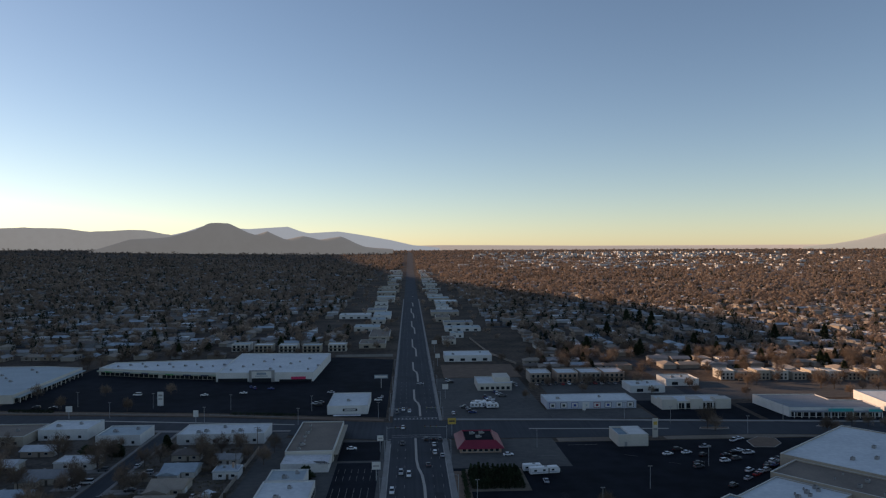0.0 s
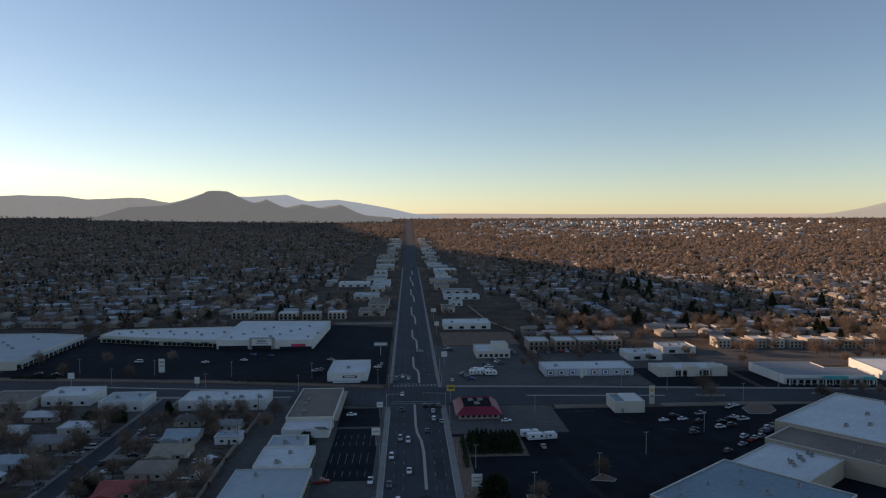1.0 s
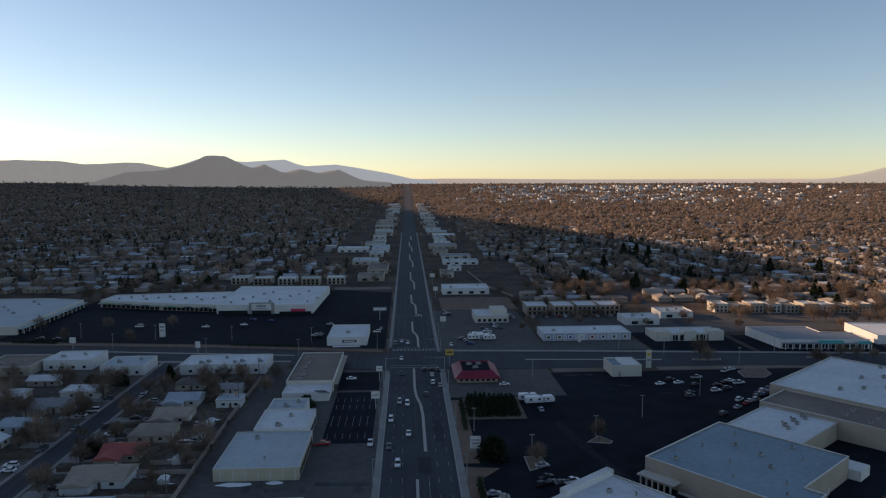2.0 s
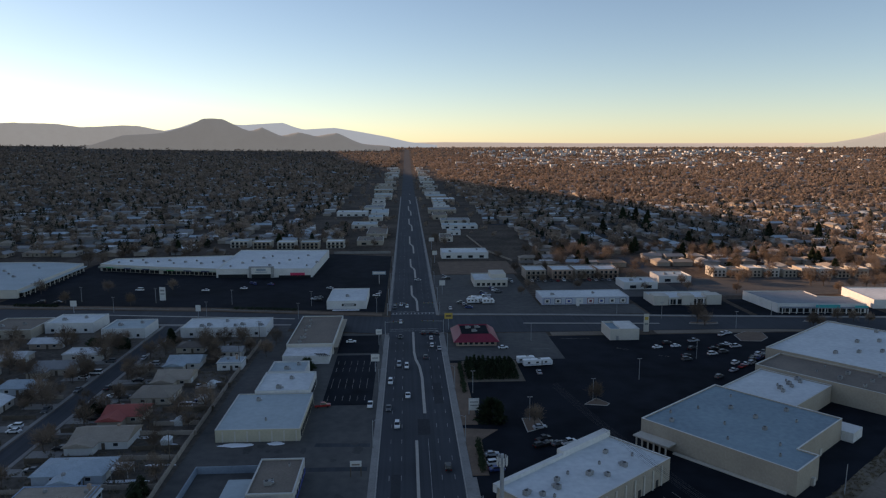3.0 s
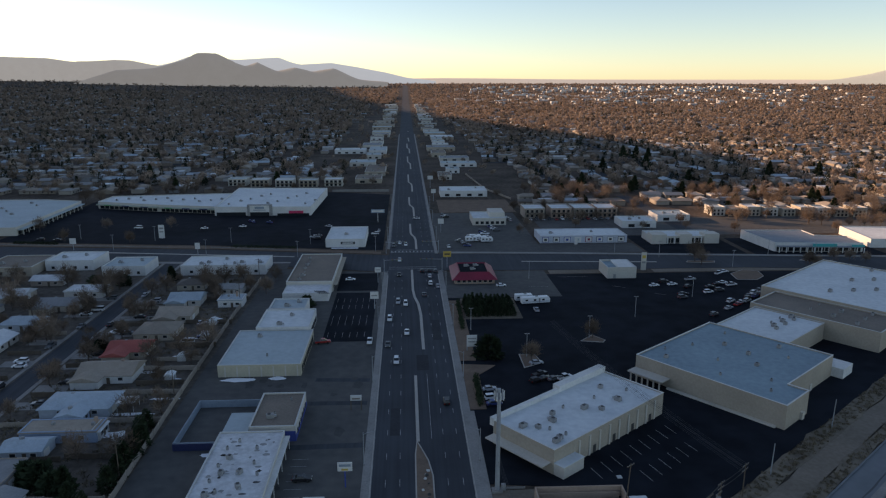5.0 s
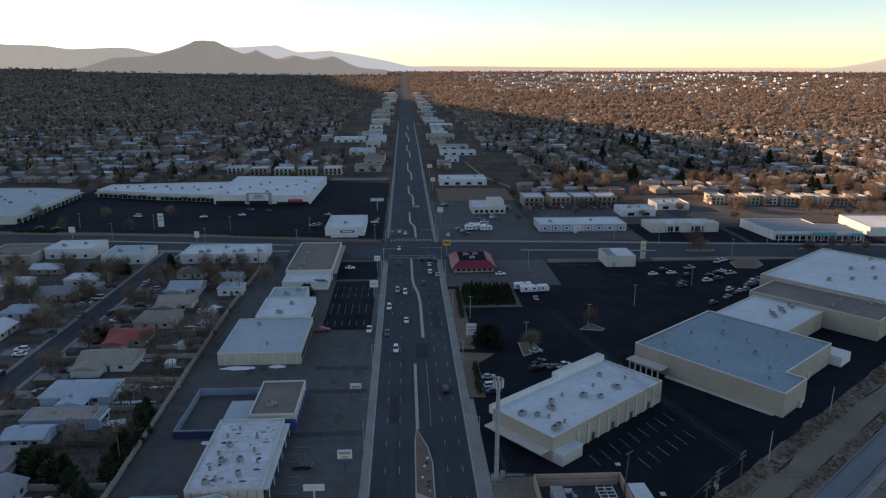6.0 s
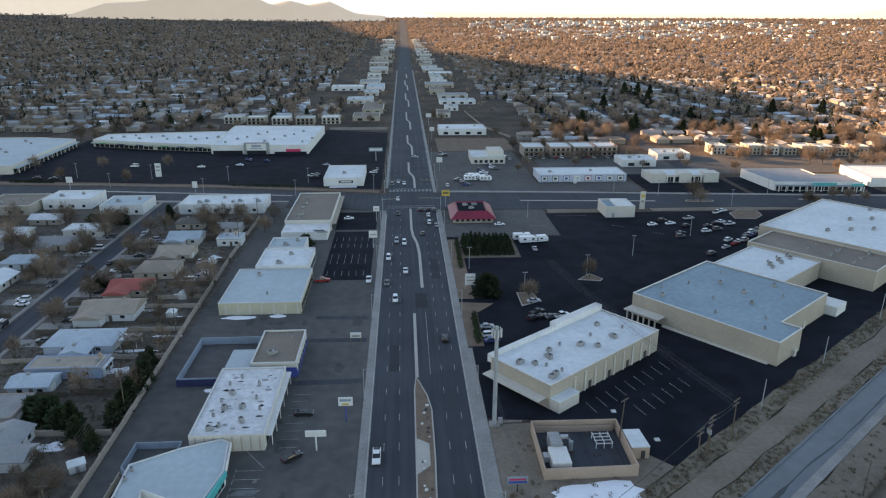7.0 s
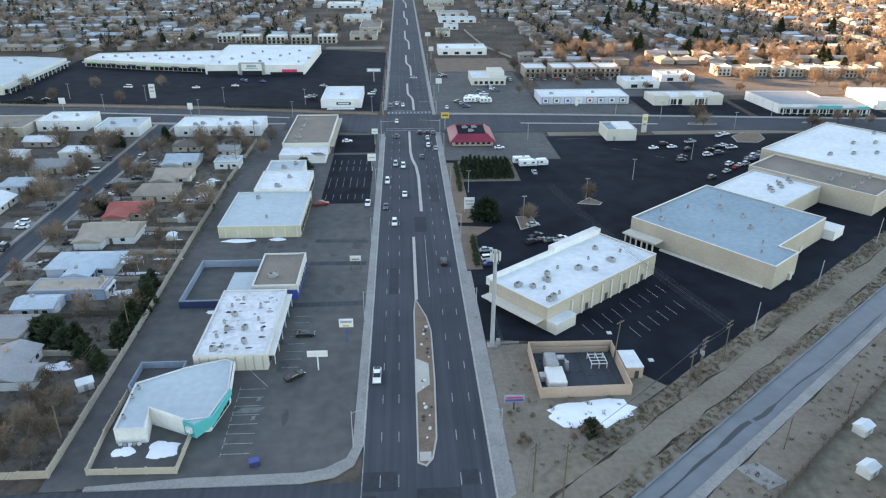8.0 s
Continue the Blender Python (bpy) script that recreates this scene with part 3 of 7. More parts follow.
for x in (-8.9, 15.1):
    for y0 in (60, 388):
        piece("edge_line", (0.12, 270, 0.012), pose(x, y0 + 135, 0.0), M["paint"], road)
piece("lane_line", (0.13, 42, 0.012), pose(6.1, 189, 0.0), M["paint"], road)
for y in (339.5, 343.0, 374.0, 377.5):
    piece("crosswalk_line", (24, 0.35, 0.012), pose(3.1, y, 0.0), M["paint"], road)
for k in range(12):
    piece("crosswalk_bar", (0.6, 3.0, 0.012), pose(-8 + 2 * k, 376, 0.004), M["paint"], road)
for x in (-5.6, -2.2, 1.2, 5.6, 9.2, 12.8):
    piece("stop_line", (3.0, 0.4, 0.012), pose(x + 1.4, 336.5 if x > 4 else 380, 0.0), M["paint"], road)


def stalls(parent_name, x, y, n, step, length, angle=0.0, first=0.0):
    """A row of white stall lines, each its own strip of paint."""
    e = empty("parking_lines", pose(x, y, 0.05, 0, 0, angle), "row of thin worn white parking stall lines", "parking lines", kind="structure")
    for k in range(n):
        piece("stall_line", (0.1, length, 0.012), pose(first + k * step, 0, 0.0), M["paint"], e)
    return e


for y in (247, 260, 266, 280, 289):
    stalls("lot", -29.5, y, 7 if y > 270 else 6, 2.7, 5.2)
for k in range(8):
    stalls("lot", -27.0, 136 + 3.3 * k, 1, 2.7, 4.0, 90)
e = empty("parking_lines", pose(-36.3, 107.3, 0.04), "worn white parking stall lines before the corner shop", "parking lines", kind="structure")
for k in range(8):
    piece("stall_line", (5.6, 0.12, 0.012), pose(2.8 - 0.07 * k, 2.96 * k, 0), M["paint"], e)
for k in range(11):
    piece("stall_line", (0.12, 1.3, 0.012), pose(-0.05 * k, 2.1 * k, 0), M["paint"], e)
for k in range(9):
    piece("hatch_line", (2.3, 0.12, 0.012), pose(0.7 + 0.55 * k, 13.35, 0.002, 0, 0, 50), M["paint"], e)
for y in (10.2, 16.6):
    for k in range(4):
        piece("symbol", (0.9, 0.1, 0.012), pose(4.2, y + 0.35 * k, 0.002, 0, 0, 20), M["paint"], e)
piece("stall_line", (0.12, 9.0, 0.012), pose(2.6, 25.0, 0, 0, 0, 38), M["paint"], e)
for k in range(9):
    p = uv(128 + 4.1 * k, 88.5)
    stalls("lot", p[0], p[1], 1, 3, 5.0, 38.5 - 20)
for k in range(6):
    p = uv(136 + 4.1 * k, 80.0)
    stalls("lot", p[0], p[1], 1, 3, 5.0, 38.5 - 20)
for x, y, l, a in ((80, 321, 14, 90), (97, 303, 6, 60), (112, 291, 5, 60), (60, 305, 9, 90)):
    stalls("lot", x, y, 1, 3, l, a)


# ---------------------------------------------------------------- commercial buildings
def window_row(e, a, b, z0, z1, n, frame_mat, gap=0.25, name="window", depth=0.12):
    """n framed panes along the wall from a to b (the wall's outside is on the right of a to b)."""
    a, b = Vector(a), Vector(b)
    d = (b - a) / n
    ang = math.degrees(math.atan2(d.y, d.x))
    w = d.length * (1 - gap)
    for k in range(n):
        c = a + d * (k + 0.5)
        near = (e.location.xy + c).length < 420
        f = piece(name, (w, depth, z1 - z0), pose(c.x, c.y, z0, 0, 0, ang), frame_mat if near else M["glass"], e)
        if near:
            piece("pane", (w - 0.18, depth + 0.06, z1 - z0 - 0.18), pose(0, 0, 0.09), M["glass"], f)


def shop(name, label, pts, h, wall, roof, parapet=0.45, category="shop", trim=None, cap=True):
    """A flat-roofed building on a footprint, with a parapet round the roof."""
    cx, cy = sum(p[0] for p in pts) / len(pts), sum(p[1] for p in pts) / len(pts)
    e = empty(name, pose(cx, cy, float(height(cx, cy)) + 0.12), label, category)
    p = [(x - cx, y - cy) for x, y in pts]
    part("wall", prism(p, 0, h - 0.12), wall, e)
    part("roof", prism(inset(p, 0.29), h - 0.12, h), roof, e)
    part("parapet", ring(p, 0.28, h - 0.12, h + parapet), wall, e)
    if cap:
        part("coping", ring([(x * 1.0, y * 1.0) for x, y in inset(p, -0.06)], 0.42, h + parapet, h + parapet + 0.1), trim or M["coping"], e)
    return e


def local(e, pts):
    return [(x - e.location.x, y - e.location.y) for x, y in pts]


def add_piece(e, name, size, x, y, z, material, angle=0.0, bevel=0.0, label=""):
    return piece(name, size, pose(x - e.location.x, y - e.location.y, z, 0, 0, angle), material, e, bevel, label)


UNITS = {}


def rooftop_unit(x, y, z, kind=0, angle=0.0):
    """An air-conditioning unit on a roof: casing, fan guard, duct, curb."""
    if kind not in UNITS:
        e = empty("rooftop_unit", pose(0, 0, -300), "grey metal air-conditioning unit on a flat roof", "air conditioner", "rooftop units")
        w, d, h = ((1.3, 1.1, 0.9), (1.9, 1.3, 1.0), (0.6, 0.6, 0.7))[kind]
        piece("casing", (w, d, h + 0.2), pose(0, 0, 0), M["unit"], e, 0.06)
        fan = part("fan_guard", rod_bm([(0, 0, 0), (0, 0, 0.12)], min(w, d) * 0.36, sides=10), M["dark"], e)
        fan.matrix_basis = pose(-w * 0.12, 0, h + 0.2)
        if kind < 2:
            piece("duct", (w * 0.5, d * 0.4, h * 0.6), pose(w * 0.65, 0, 0.15), M["metal"], e, 0.05)
        UNITS[kind] = e
        e.matrix_basis = pose(x, y, z, 0, 0, angle)
        return e
    return copy_thing(UNITS[kind], pose(x, y, z, 0, 0, angle))


# corner shop with the turquoise fascia
A = [(-57.2, 111.5), (-51.3, 111.5), (-52.2, 117.5), (-44.0, 113.5), (-39.7, 114.2), (-37.8, 123.3), (-39.2, 133.8), (-41.0, 135.0), (-48.9, 132.1), (-58.0, 126.7)]
e = shop("corner_shop", "low white corner shop with pale roof and turquoise fascia", A, 3.3, M["white_wall"], M["pale_roof"], 0.12)


def band(e, pts, z, material, label="", name="fascia", thick=0.3):
    """A standing band along a line, thick outwards; z: its foot and top at each point."""
    p = local(e, pts)
    bm = bmesh.new()
    cols = []
    for i, (x, y) in enumerate(p):
        d = Vector(p[min(i + 1, len(p) - 1)]) - Vector(p[max(i - 1, 0)])
        o = Vector((d.y, -d.x)).normalized()
        inner, outer = Vector((x, y)) + o * 0.04, Vector((x, y)) + o * thick
        cols.append([bm.verts.new((q.x, q.y, h)) for q, h in ((outer, z[i][0]), (outer, z[i][1]), (inner, z[i][1]), (inner, z[i][0]))])
    for c, q in zip(cols, cols[1:]):
        for k in range(4):
            bm.faces.new((c[k], c[(k + 1) % 4], q[(k + 1) % 4], q[k]))
    bm.faces.new(cols[0])
    bm.faces.new(cols[-1][::-1])
    bmesh.ops.recalc_face_normals(bm, faces=bm.faces)
    return part(name, bm, material, e, label)


band(e, [(-44.2, 113.5), (-41.9, 111.9), (-39.2, 114.3), (-37.6, 123.2)], [(0.5, 3.9), (0.6, 3.9), (1.7, 3.85), (2.5, 3.7)], M["turquoise"], "bright turquoise painted fascia", thick=0.45)
band(e, [(-37.65, 123.3), (-38.9, 133.6)], [(2.5, 3.7), (2.7, 3.6)], M["white_wall"], "white painted fascia")
band(e, [(-43.5, 112.7), (-42.3, 111.9)], [(1.7, 2.9), (1.8, 3.0)], M["white_wall"], "pale sign panel", "sign_panel", 0.6)
part("canopy", prism(local(e, [(-44.0, 113.3), (-41.9, 112.3), (-39.5, 114.4), (-39.8, 114.6)]), 3.2, 3.4), M["pale_roof"], e)
window_row(e, *[Vector(p) for p in local(e, [(-39.55, 114.9), (-37.85, 122.9)])], 0.3, 2.3, 5, M["blue_grey"], 0.08)
window_row(e, *[Vector(p) for p in local(e, [(-37.9, 124.2), (-39.15, 133.4)])], 0.3, 2.3, 6, M["blue_grey"], 0.08)
band(e, [(-51.4, 111.6), (-52.15, 117.4), (-44.1, 113.6)], [(0, 3.5), (0, 4.3), (0, 4.0)], M["white_wall"], "tall white screen wall", "screen_wall", 0.35)
for k in range(5):
    add_piece(e, "crate", (0.7, 0.5, 0.5), -56.2 + 0.9 * k, 110.9, 0, M["unit"] if k % 2 else M["coping"], 12 * k, 0.04)
tagged(part("yard_wall", ring([(-60.6, 128.4), (-59.4, 127.0), (-50.5, 132.4), (-50.5, 137.4), (-60.6, 137.4)], 0.22, 0, 1.7), M["blue_grey"]), "pale walled service yard behind the corner shop", "wall")
for x, y, k in ((-56.6, 124.6, 2), (-56.9, 121.6, 2), (-56.4, 115, 2)):
    rooftop_unit(x, y, 3.3, k)
snow(-55.2, 109.0, 4.6, 3.0, "melting patch of snow in the yard", 1)
snow(-47.6, 109.4, 5.8, 5.6, "melting patch of snow in the yard", 2)

# white strip
e = shop("white_strip", "long cream strip building with a snowy white roof", rect(-48.3, -31.9, 135.3, 166.5), 3.9, M["cream_wall"], M["patchy_roof"], 0.25)
window_row(e, *[Vector(p) for p in local(e, [(-31.85, 137), (-31.85, 165)])], 0.4, 2.7, 9, M["dark"], 0.2, "shop_window")
add_piece(e, "awning", (1.6, 29, 0.25), -31.2, 151, 3.0, M["white_wall"], 0, 0.04)
for k in range(6):
    add_piece(e, "post", (0.16, 0.16, 3.0), -30.6, 137.5 + 5.4 * k, 0, M["white_wall"])
for k in range(8):
    add_piece(e, "pilaster", (0.35, 0.1, 3.7), -46.9 + 2.0 * k, 135.27, 0, M["tan_wall"])
for k, (x, y) in enumerate([(-44.5, 138), (-42.6, 139.4), (-44.9, 143.5), (-43.2, 146.8), (-44.6, 150), (-42.8, 153.5), (-44.4, 158), (-42.2, 161.5), (-39, 147), (-36.5, 151), (-38, 141), (-37.2, 158), (-34.8, 146)]):
    rooftop_unit(x, y, 3.9, (0, 2, 2, 0, 2)[k % 5], 30 * k)

rp = random.Random(45)
for k in range(34):
    x, y = (rp.gauss(-43.6, 0.9) if k < 20 else rp.uniform(-41, -33.5)), rp.uniform(137, 165.5)
    part("roof_stain", prism(blob(x - e.location.x, y - e.location.y, rp.uniform(0.5, 1.9), rp.uniform(0.4, 1.5), k + 90, 11), 3.9, 3.915), M["unit"] if k % 3 else M["dark"], e)

# blue shop with its walled yard
e = shop("blue_shop", "small brown-roofed shop with bright blue lower walls", rect(-41.5, -29.5, 168.5, 188.8), 4.0, M["cream_wall"], M["brown_roof"], 0.35)
add_piece(e, "blue_band", (12.1, 0.12, 2.9), -35.5, 168.46, 0, M["blue_paint"])
add_piece(e, "blue_band", (0.12, 20.4, 1.6), -29.46, 178.6, 0, M["blue_paint"])
window_row(e, *[Vector(p) for p in local(e, [(-29.42, 170), (-29.42, 187)])], 1.0, 2.7, 6, M["white_wall"], 0.3, "shop_window")
for x, y in ((-37, 174), (-36, 175.6), (-33, 184.5)):
    rooftop_unit(x, y, 4.0, 1 if x < -36.5 else 2, 20)
tagged(part("yard_wall", ring(rect(-60, -41.6, 165, 189.5), 0.25, 0, 2.2), M["blue_grey"]), "blue-grey walled yard behind the small shop", "wall")
tagged(part("yard_front", prism(rect(-60.1, -48.2, 164.8, 164.97), 0, 1.9), M["navy"]), "dark blue painted front of the yard wall", "wall")
e = empty("carport", pose(-45.0, 173.4, 0), "flat pale metal carport in the yard", "carport")
piece("roof", (6.6, 11, 0.2), pose(0, 0, 3.1), M["pale_roof"], e, 0.03)
for x in (-3, 3):
    for y in (-5, 0, 5):
        piece("post", (0.14, 0.14, 3.1), pose(x, y, 0), M["metal"], e)
snow(-50, 162.4, 5.4, 2.0, "thin strip of old snow by the wall", 3)

# the row of shops
e = shop("grey_roof_shop", "broad cream building with grey-blue roof", rect(-60.3, -34.1, 210.5, 242.5), 3.9, M["yellow_wall"], M["pale_roof"], 0.15)
window_row(e, *[Vector(p) for p in local(e, [(-34.05, 212), (-34.05, 241)])], 0.5, 2.6, 8, M["dark"], 0.3, "shop_window")
for k in range(7):
    add_piece(e, "pilaster", (0.4, 0.12, 3.6), -58 + 3.8 * k, 210.46, 0, M["cream_wall"])
rooftop_unit(-46, 218, 3.9, 2)
rooftop_unit(-52, 236, 3.9, 0)
snow(-53.5, 208.2, 10.5, 2.6, "strip of old snow in the shade of a wall", 4)
snow(-41.5, 208.8, 5.5, 2.4, "strip of old snow in the shade of a wall", 5)
e = shop("white_roof_shop", "low shop with a clean white roof", rect(-54.8, -35.6, 243, 264), 4.4, M["white_wall"], M["white_roof"])
rooftop_unit(-47, 247, 4.4, 1)
rooftop_unit(-44, 257, 4.4, 0)
window_row(e, *[Vector(p) for p in local(e, [(-35.55, 245), (-35.55, 263)])], 0.5, 2.6, 5, M["dark"], 0.3, "shop_window")
shop("small_shop", "small pale shop with grey roof", rect(-54.5, -40.2, 266, 279), 4.0, M["white_wall"], M["pale_roof"])
rooftop_unit(-48, 270, 4.0, 1)
rooftop_unit(-44, 275, 4.0, 0)
e = shop("brown_roof_shop", "long shop with a brown gravel roof", rect(-53.5, -33, 302, 353), 4.5, M["cream_wall"], M["brown_roof"])
window_row(e, *[Vector(p) for p in local(e, [(-32.95, 304), (-32.95, 351)])], 0.5, 2.6, 12, M["dark"], 0.3, "shop_window")
add_piece(e, "canopy", (2.0, 50, 0.3), -32.0, 327.5, 3.0, M["tan_wall"], 0, 0.05)
for k in range(7):
    rooftop_unit(-48.5 + 0.5 * (k % 3), 306 + 6.4 * k, 4.5, k % 3, 15 * k)
e = shop("shop_annex", "white gabled annex with patchy pale roof", rect(-53, -33.5, 288.5, 301.8), 3.4, M["white_wall"], M["patchy_roof"], 0.2)
for k in range(6):
    add_piece(e, "beam", (0.25, 5.0, 0.2), -38.5 + 0.8 * k, 290, 3.5, M["dark"], 35)
e = shop("white_hall", "long low white building with a snowy roof", rect(-109, -68.5, 332.8, 352), 4.4, M["white_wall"], M["white_roof"])
for x, y, k in ((-100, 337, 1), (-97, 339, 1), (-84, 337, 0), (-81, 339, 1), (-72, 338, 1), (-90, 346, 0)):
    rooftop_unit(x, y, 4.4, k)
window_row(e, *[Vector(p) for p in local(e, [(-107, 332.75), (-70, 332.75)])], 1.2, 2.4, 6, M["dark"], 0.75)
for nm, x0, x1, y0, y1, h, rf in (("white_hall", -178.5, -155.2, 345, 364, 4.6, "white_roof"), ("grey_hall", -146.5, -126, 333.5, 352, 4.4, "pale_roof"), ("tan_hall", -204, -180, 335, 359, 4.2, "brown_roof")):
    e = shop(nm, "low workshop building with a flat " + rf.replace("_", " "), rect(x0, x1, y0, y1), h, M["white_wall"] if h > 4.3 else M["tan_wall"], M[rf])
    window_row(e, *[Vector(p) for p in local(e, [(x0 + 1, y0 - 0.05), (x1 - 1, y0 - 0.05)])], 0.9, 2.2, 4, M["dark"], 0.72)
    rooftop_unit(x0 + 6, y0 + 8, h, 1)
    rooftop_unit(x0 + 15, y0 + 12, h, 0)

# stores on the skewed block
e = shop("store_west", "long tan store with a snowy white roof", quad_uv(119.7, 167.3, 95, 115.2), 6.2, M["tan_wall"], M["white_roof"], 0.3, "store", M["white_wall"])
part("facade", prism(local(e, quad_uv(119.4, 146, 114.9, 116.2)), 5.0, 7.2), M["white_wall"], e)
part("facade", prism(local(e, quad_uv(146, 167.5, 114.9, 117.4)), 5.0, 8.0), M["white_wall"], e)
part("annex", prism(local(e, quad_uv(119.8, 127.5, 92, 95)), 0, 3.0), M["cream_wall"], e)
part("annex_roof", prism(local(e, quad_uv(119.7, 127.6, 91.9, 94.95)), 3.0, 3.2), M["white_roof"], e)
for k in range(9):
    part("buttress", prism(local(e, quad_uv(129 + 4.2 * k, 129.6 + 4.2 * k, 94.7, 95.02)), 0, 5.6), M["cream_wall"], e)
    if k % 2:
        part("door", prism(local(e, quad_uv(131 + 4.2 * k, 132.2 + 4.2 * k, 94.92, 95.02)), 0, 2.1), M["dark"], e)
part("canopy", prism(local(e, quad_uv(116.5, 119.7, 96, 115)), 2.6, 2.9), M["cream_wall"], e)
for k, (u, v) in enumerate([(123, 108), (125.5, 105), (127, 102.5), (131, 105), (134, 107.5), (139, 108), (143, 104), (146, 100.5), (150, 106), (154, 101), (157, 109), (161, 103), (123.5, 97.5), (125.5, 98), (128, 98.2)]):
    rooftop_unit(*uv(u, v), 6.2, (1, 0, 2)[k % 3], 38.5 + 90 * (k % 2))
B = [uv(183.5, 67.8), uv(198, 67.8), uv(198, 73.5), uv(231, 73.5), uv(231, 115.3), uv(184.6, 115.3)]
e = shop("store_blue", "large tan windowless store with grey-blue roof", B, 6.8, M["tan_wall"], M["blue_roof"], 0.35, "store", M["white_wall"])
part("canopy", prism(local(e, quad_uv(180.0, 184.4, 103, 115.2)), 2.7, 3.1), M["cream_wall"], e)
part("plinth", prism(local(e, quad_uv(182.6, 183.6, 70, 103)), 0, 0.5), M["cream_wall"], e)
for k in range(6):
    part("post", prism(local(e, quad_uv(180.4, 180.8, 104 + 2 * k, 104.4 + 2 * k)), 0, 2.7), M["cream_wall"], e)
part("loading_dock", prism(local(e, quad_uv(231.2, 239, 70, 76)), 0, 3.2), M["white_wall"], e)
for u, v in ((193, 70), (205, 73.2), (214, 73.2)):
    part("door", prism(local(e, quad_uv(u, u + 1.4, v - 3 if v < 71 else v, v + 0.4)), 0, 2.2), M["cream_wall"], e)
for k, (u, v) in enumerate([(190, 108), (196, 112), (206, 108), (214, 101), (200, 96), (190, 90), (205, 86), (197, 78), (218, 82), (225, 88), (224, 106), (190, 75), (212, 92)]):
    rooftop_unit(*uv(u, v), 6.8, (0, 2, 2)[k % 3], 38.5)
e = shop("store_white", "store section with a bright white roof", quad_uv(231.2, 263, 88, 113.5), 6.2, M["tan_wall"], M["white_roof"], 0.3, "store")
for k in range(8):
    rooftop_unit(*uv(244 + 2.4 * k, 97 + 2.0 * (k % 3)), 6.2, k % 3, 38.5)
e = shop("store_brown", "store section with a brown gravel roof", quad_uv(264, 286.2, 70, 116), 7.0, M["tan_wall"], M["brown_roof"], 0.45, "store")
for k in range(7):
    rooftop_unit(*uv(268 + 2.6 * k, 79 + 9 * (k % 3)), 7.0, k % 3, 38.5)
e = shop("store_big", "very large store with a bright white roof", quad_uv(286.5, 352, 60, 122), 8.0, M["tan_wall"], M["white_roof"], 0.45, "store")
for k in range(7):
    rooftop_unit(*uv(300 + 8 * k, 100 - 6 * (k % 3)), 8.0, 1, 38.5)

# fenced utility yard
e = empty("utility_yard", pose(38, 130, 0), "pink-brown walled utility yard with machinery", "utility yard")
part("wall", ring([(-10.0, -8.5), (10.0, -8.1), (10.3, 9.7), (-9.7, 9.9)], 0.3, 0, 2.7), M["adobe"], e)
part("floor", prism([(-9.8, -8.2), (9.8, -7.9), (10.1, 9.5), (-9.5, 9.7)], 0, 0.06), M["asphalt"], e)
part("inner_wall", prism([(-9.0, 8.9), (9.4, 8.7), (9.4, 9.0), (-9.0, 9.2)], 0, 1.6), M["adobe"], e)
e2 = empty("generator", pose(32.2, 126.4, 0.06), "white metal generator housing in the yard", "generator")
piece("housing", (4.0, 6.0, 2.8), pose(0, 0, 0), M["white_wall"], e2, 0.15)
piece("intake", (2.6, 5.0, 3.4), pose(0, 5.2, 0), M["unit"], e2, 0.1)
piece("plinth", (1.2, 2.0, 1.4), pose(-2.6, 2.0, 0), M["white_wall"], e2, 0.1)
part("duct", rod_bm([(1.3, 5.8, 3.2), (2.8, 5.8, 3.2), (3.6, 5.4, 2.2), (3.6, 5.2, 0)], 0.6, sides=10), M["metal"], e2)
e2 = empty("pipe_frame", pose(43.5, 134.0, 0.06), "galvanised steel pipe frame in the yard", "frame")
for k in range(4):
    piece("rail", (3.8, 0.16, 0.16), pose(0, -2 + 1.3 * k, 1.2), M["white_wall"], e2)
for x in (-1.8, 0, 1.8):
    piece("rail", (0.16, 4.4, 0.16), pose(x, 0, 1.4), M["white_wall"], e2)
    for y in (-2, 2):
        piece("leg", (0.16, 0.16, 1.3), pose(x, y, 0), M["white_wall"], e2)
e2 = empty("pump_house", pose(50.4, 131.5, 0), "small pink-brown hut with a white flat roof", "hut")
part("wall", prism([(-1.9, -3.6), (1.9, -3.6), (1.7, 3.4), (-1.9, 3.4)], 0, 2.6), M["adobe"], e2)
part("roof", prism([(-2.0, -3.3), (2.1, -3.3), (1.8, 3.6), (-2.0, 3.6)], 2.6, 2.8), M["white_roof"], e2)
piece("door", (0.9, 0.12, 2.0), pose(0.5, -3.62, 0), M["dark"], e2)
snow(37.6, 115.6, 22.5, 9.0, "large patch of old snow behind the yard wall", 6, 0.04)

# restaurant, white box
e = empty("red_restaurant", pose(31.5, 323, 0), "single-storey restaurant with a red mansard roof", "restaurant")
part("wall", prism(rect(-9.3, 9.3, -11.6, 11.6), 0, 2.6), M["adobe"], e)
bm = bmesh.new()
loops = [[bm.verts.new((x * k, y * k2, z)) for x, y in rect(-10.6, 10.6, -13.0, 13.0)] for k, k2, z in ((1, 1, 2.1), (0.66, 0.68, 5.0), (0.62, 0.64, 4.4))]
for lo, hi in zip(loops, loops[1:]):
    for i in range(4):
        bm.faces.new((lo[i], lo[(i + 1) % 4], hi[(i + 1) % 4], hi[i]))
bm.faces.new(loops[-1])
bm.faces.new(loops[0][::-1])
part("roof", bm, M["red_roof"], e, "red standing-seam mansard roof")
part("roof_deck", prism(rect(-6.4, 6.4, -8.2, 8.2), 4.4, 4.5), M["lot"], e)
window_row(e, (-8.6, -11.65), (8.6, -11.65), 0.6, 1.95, 7, M["white_wall"], 0.3)
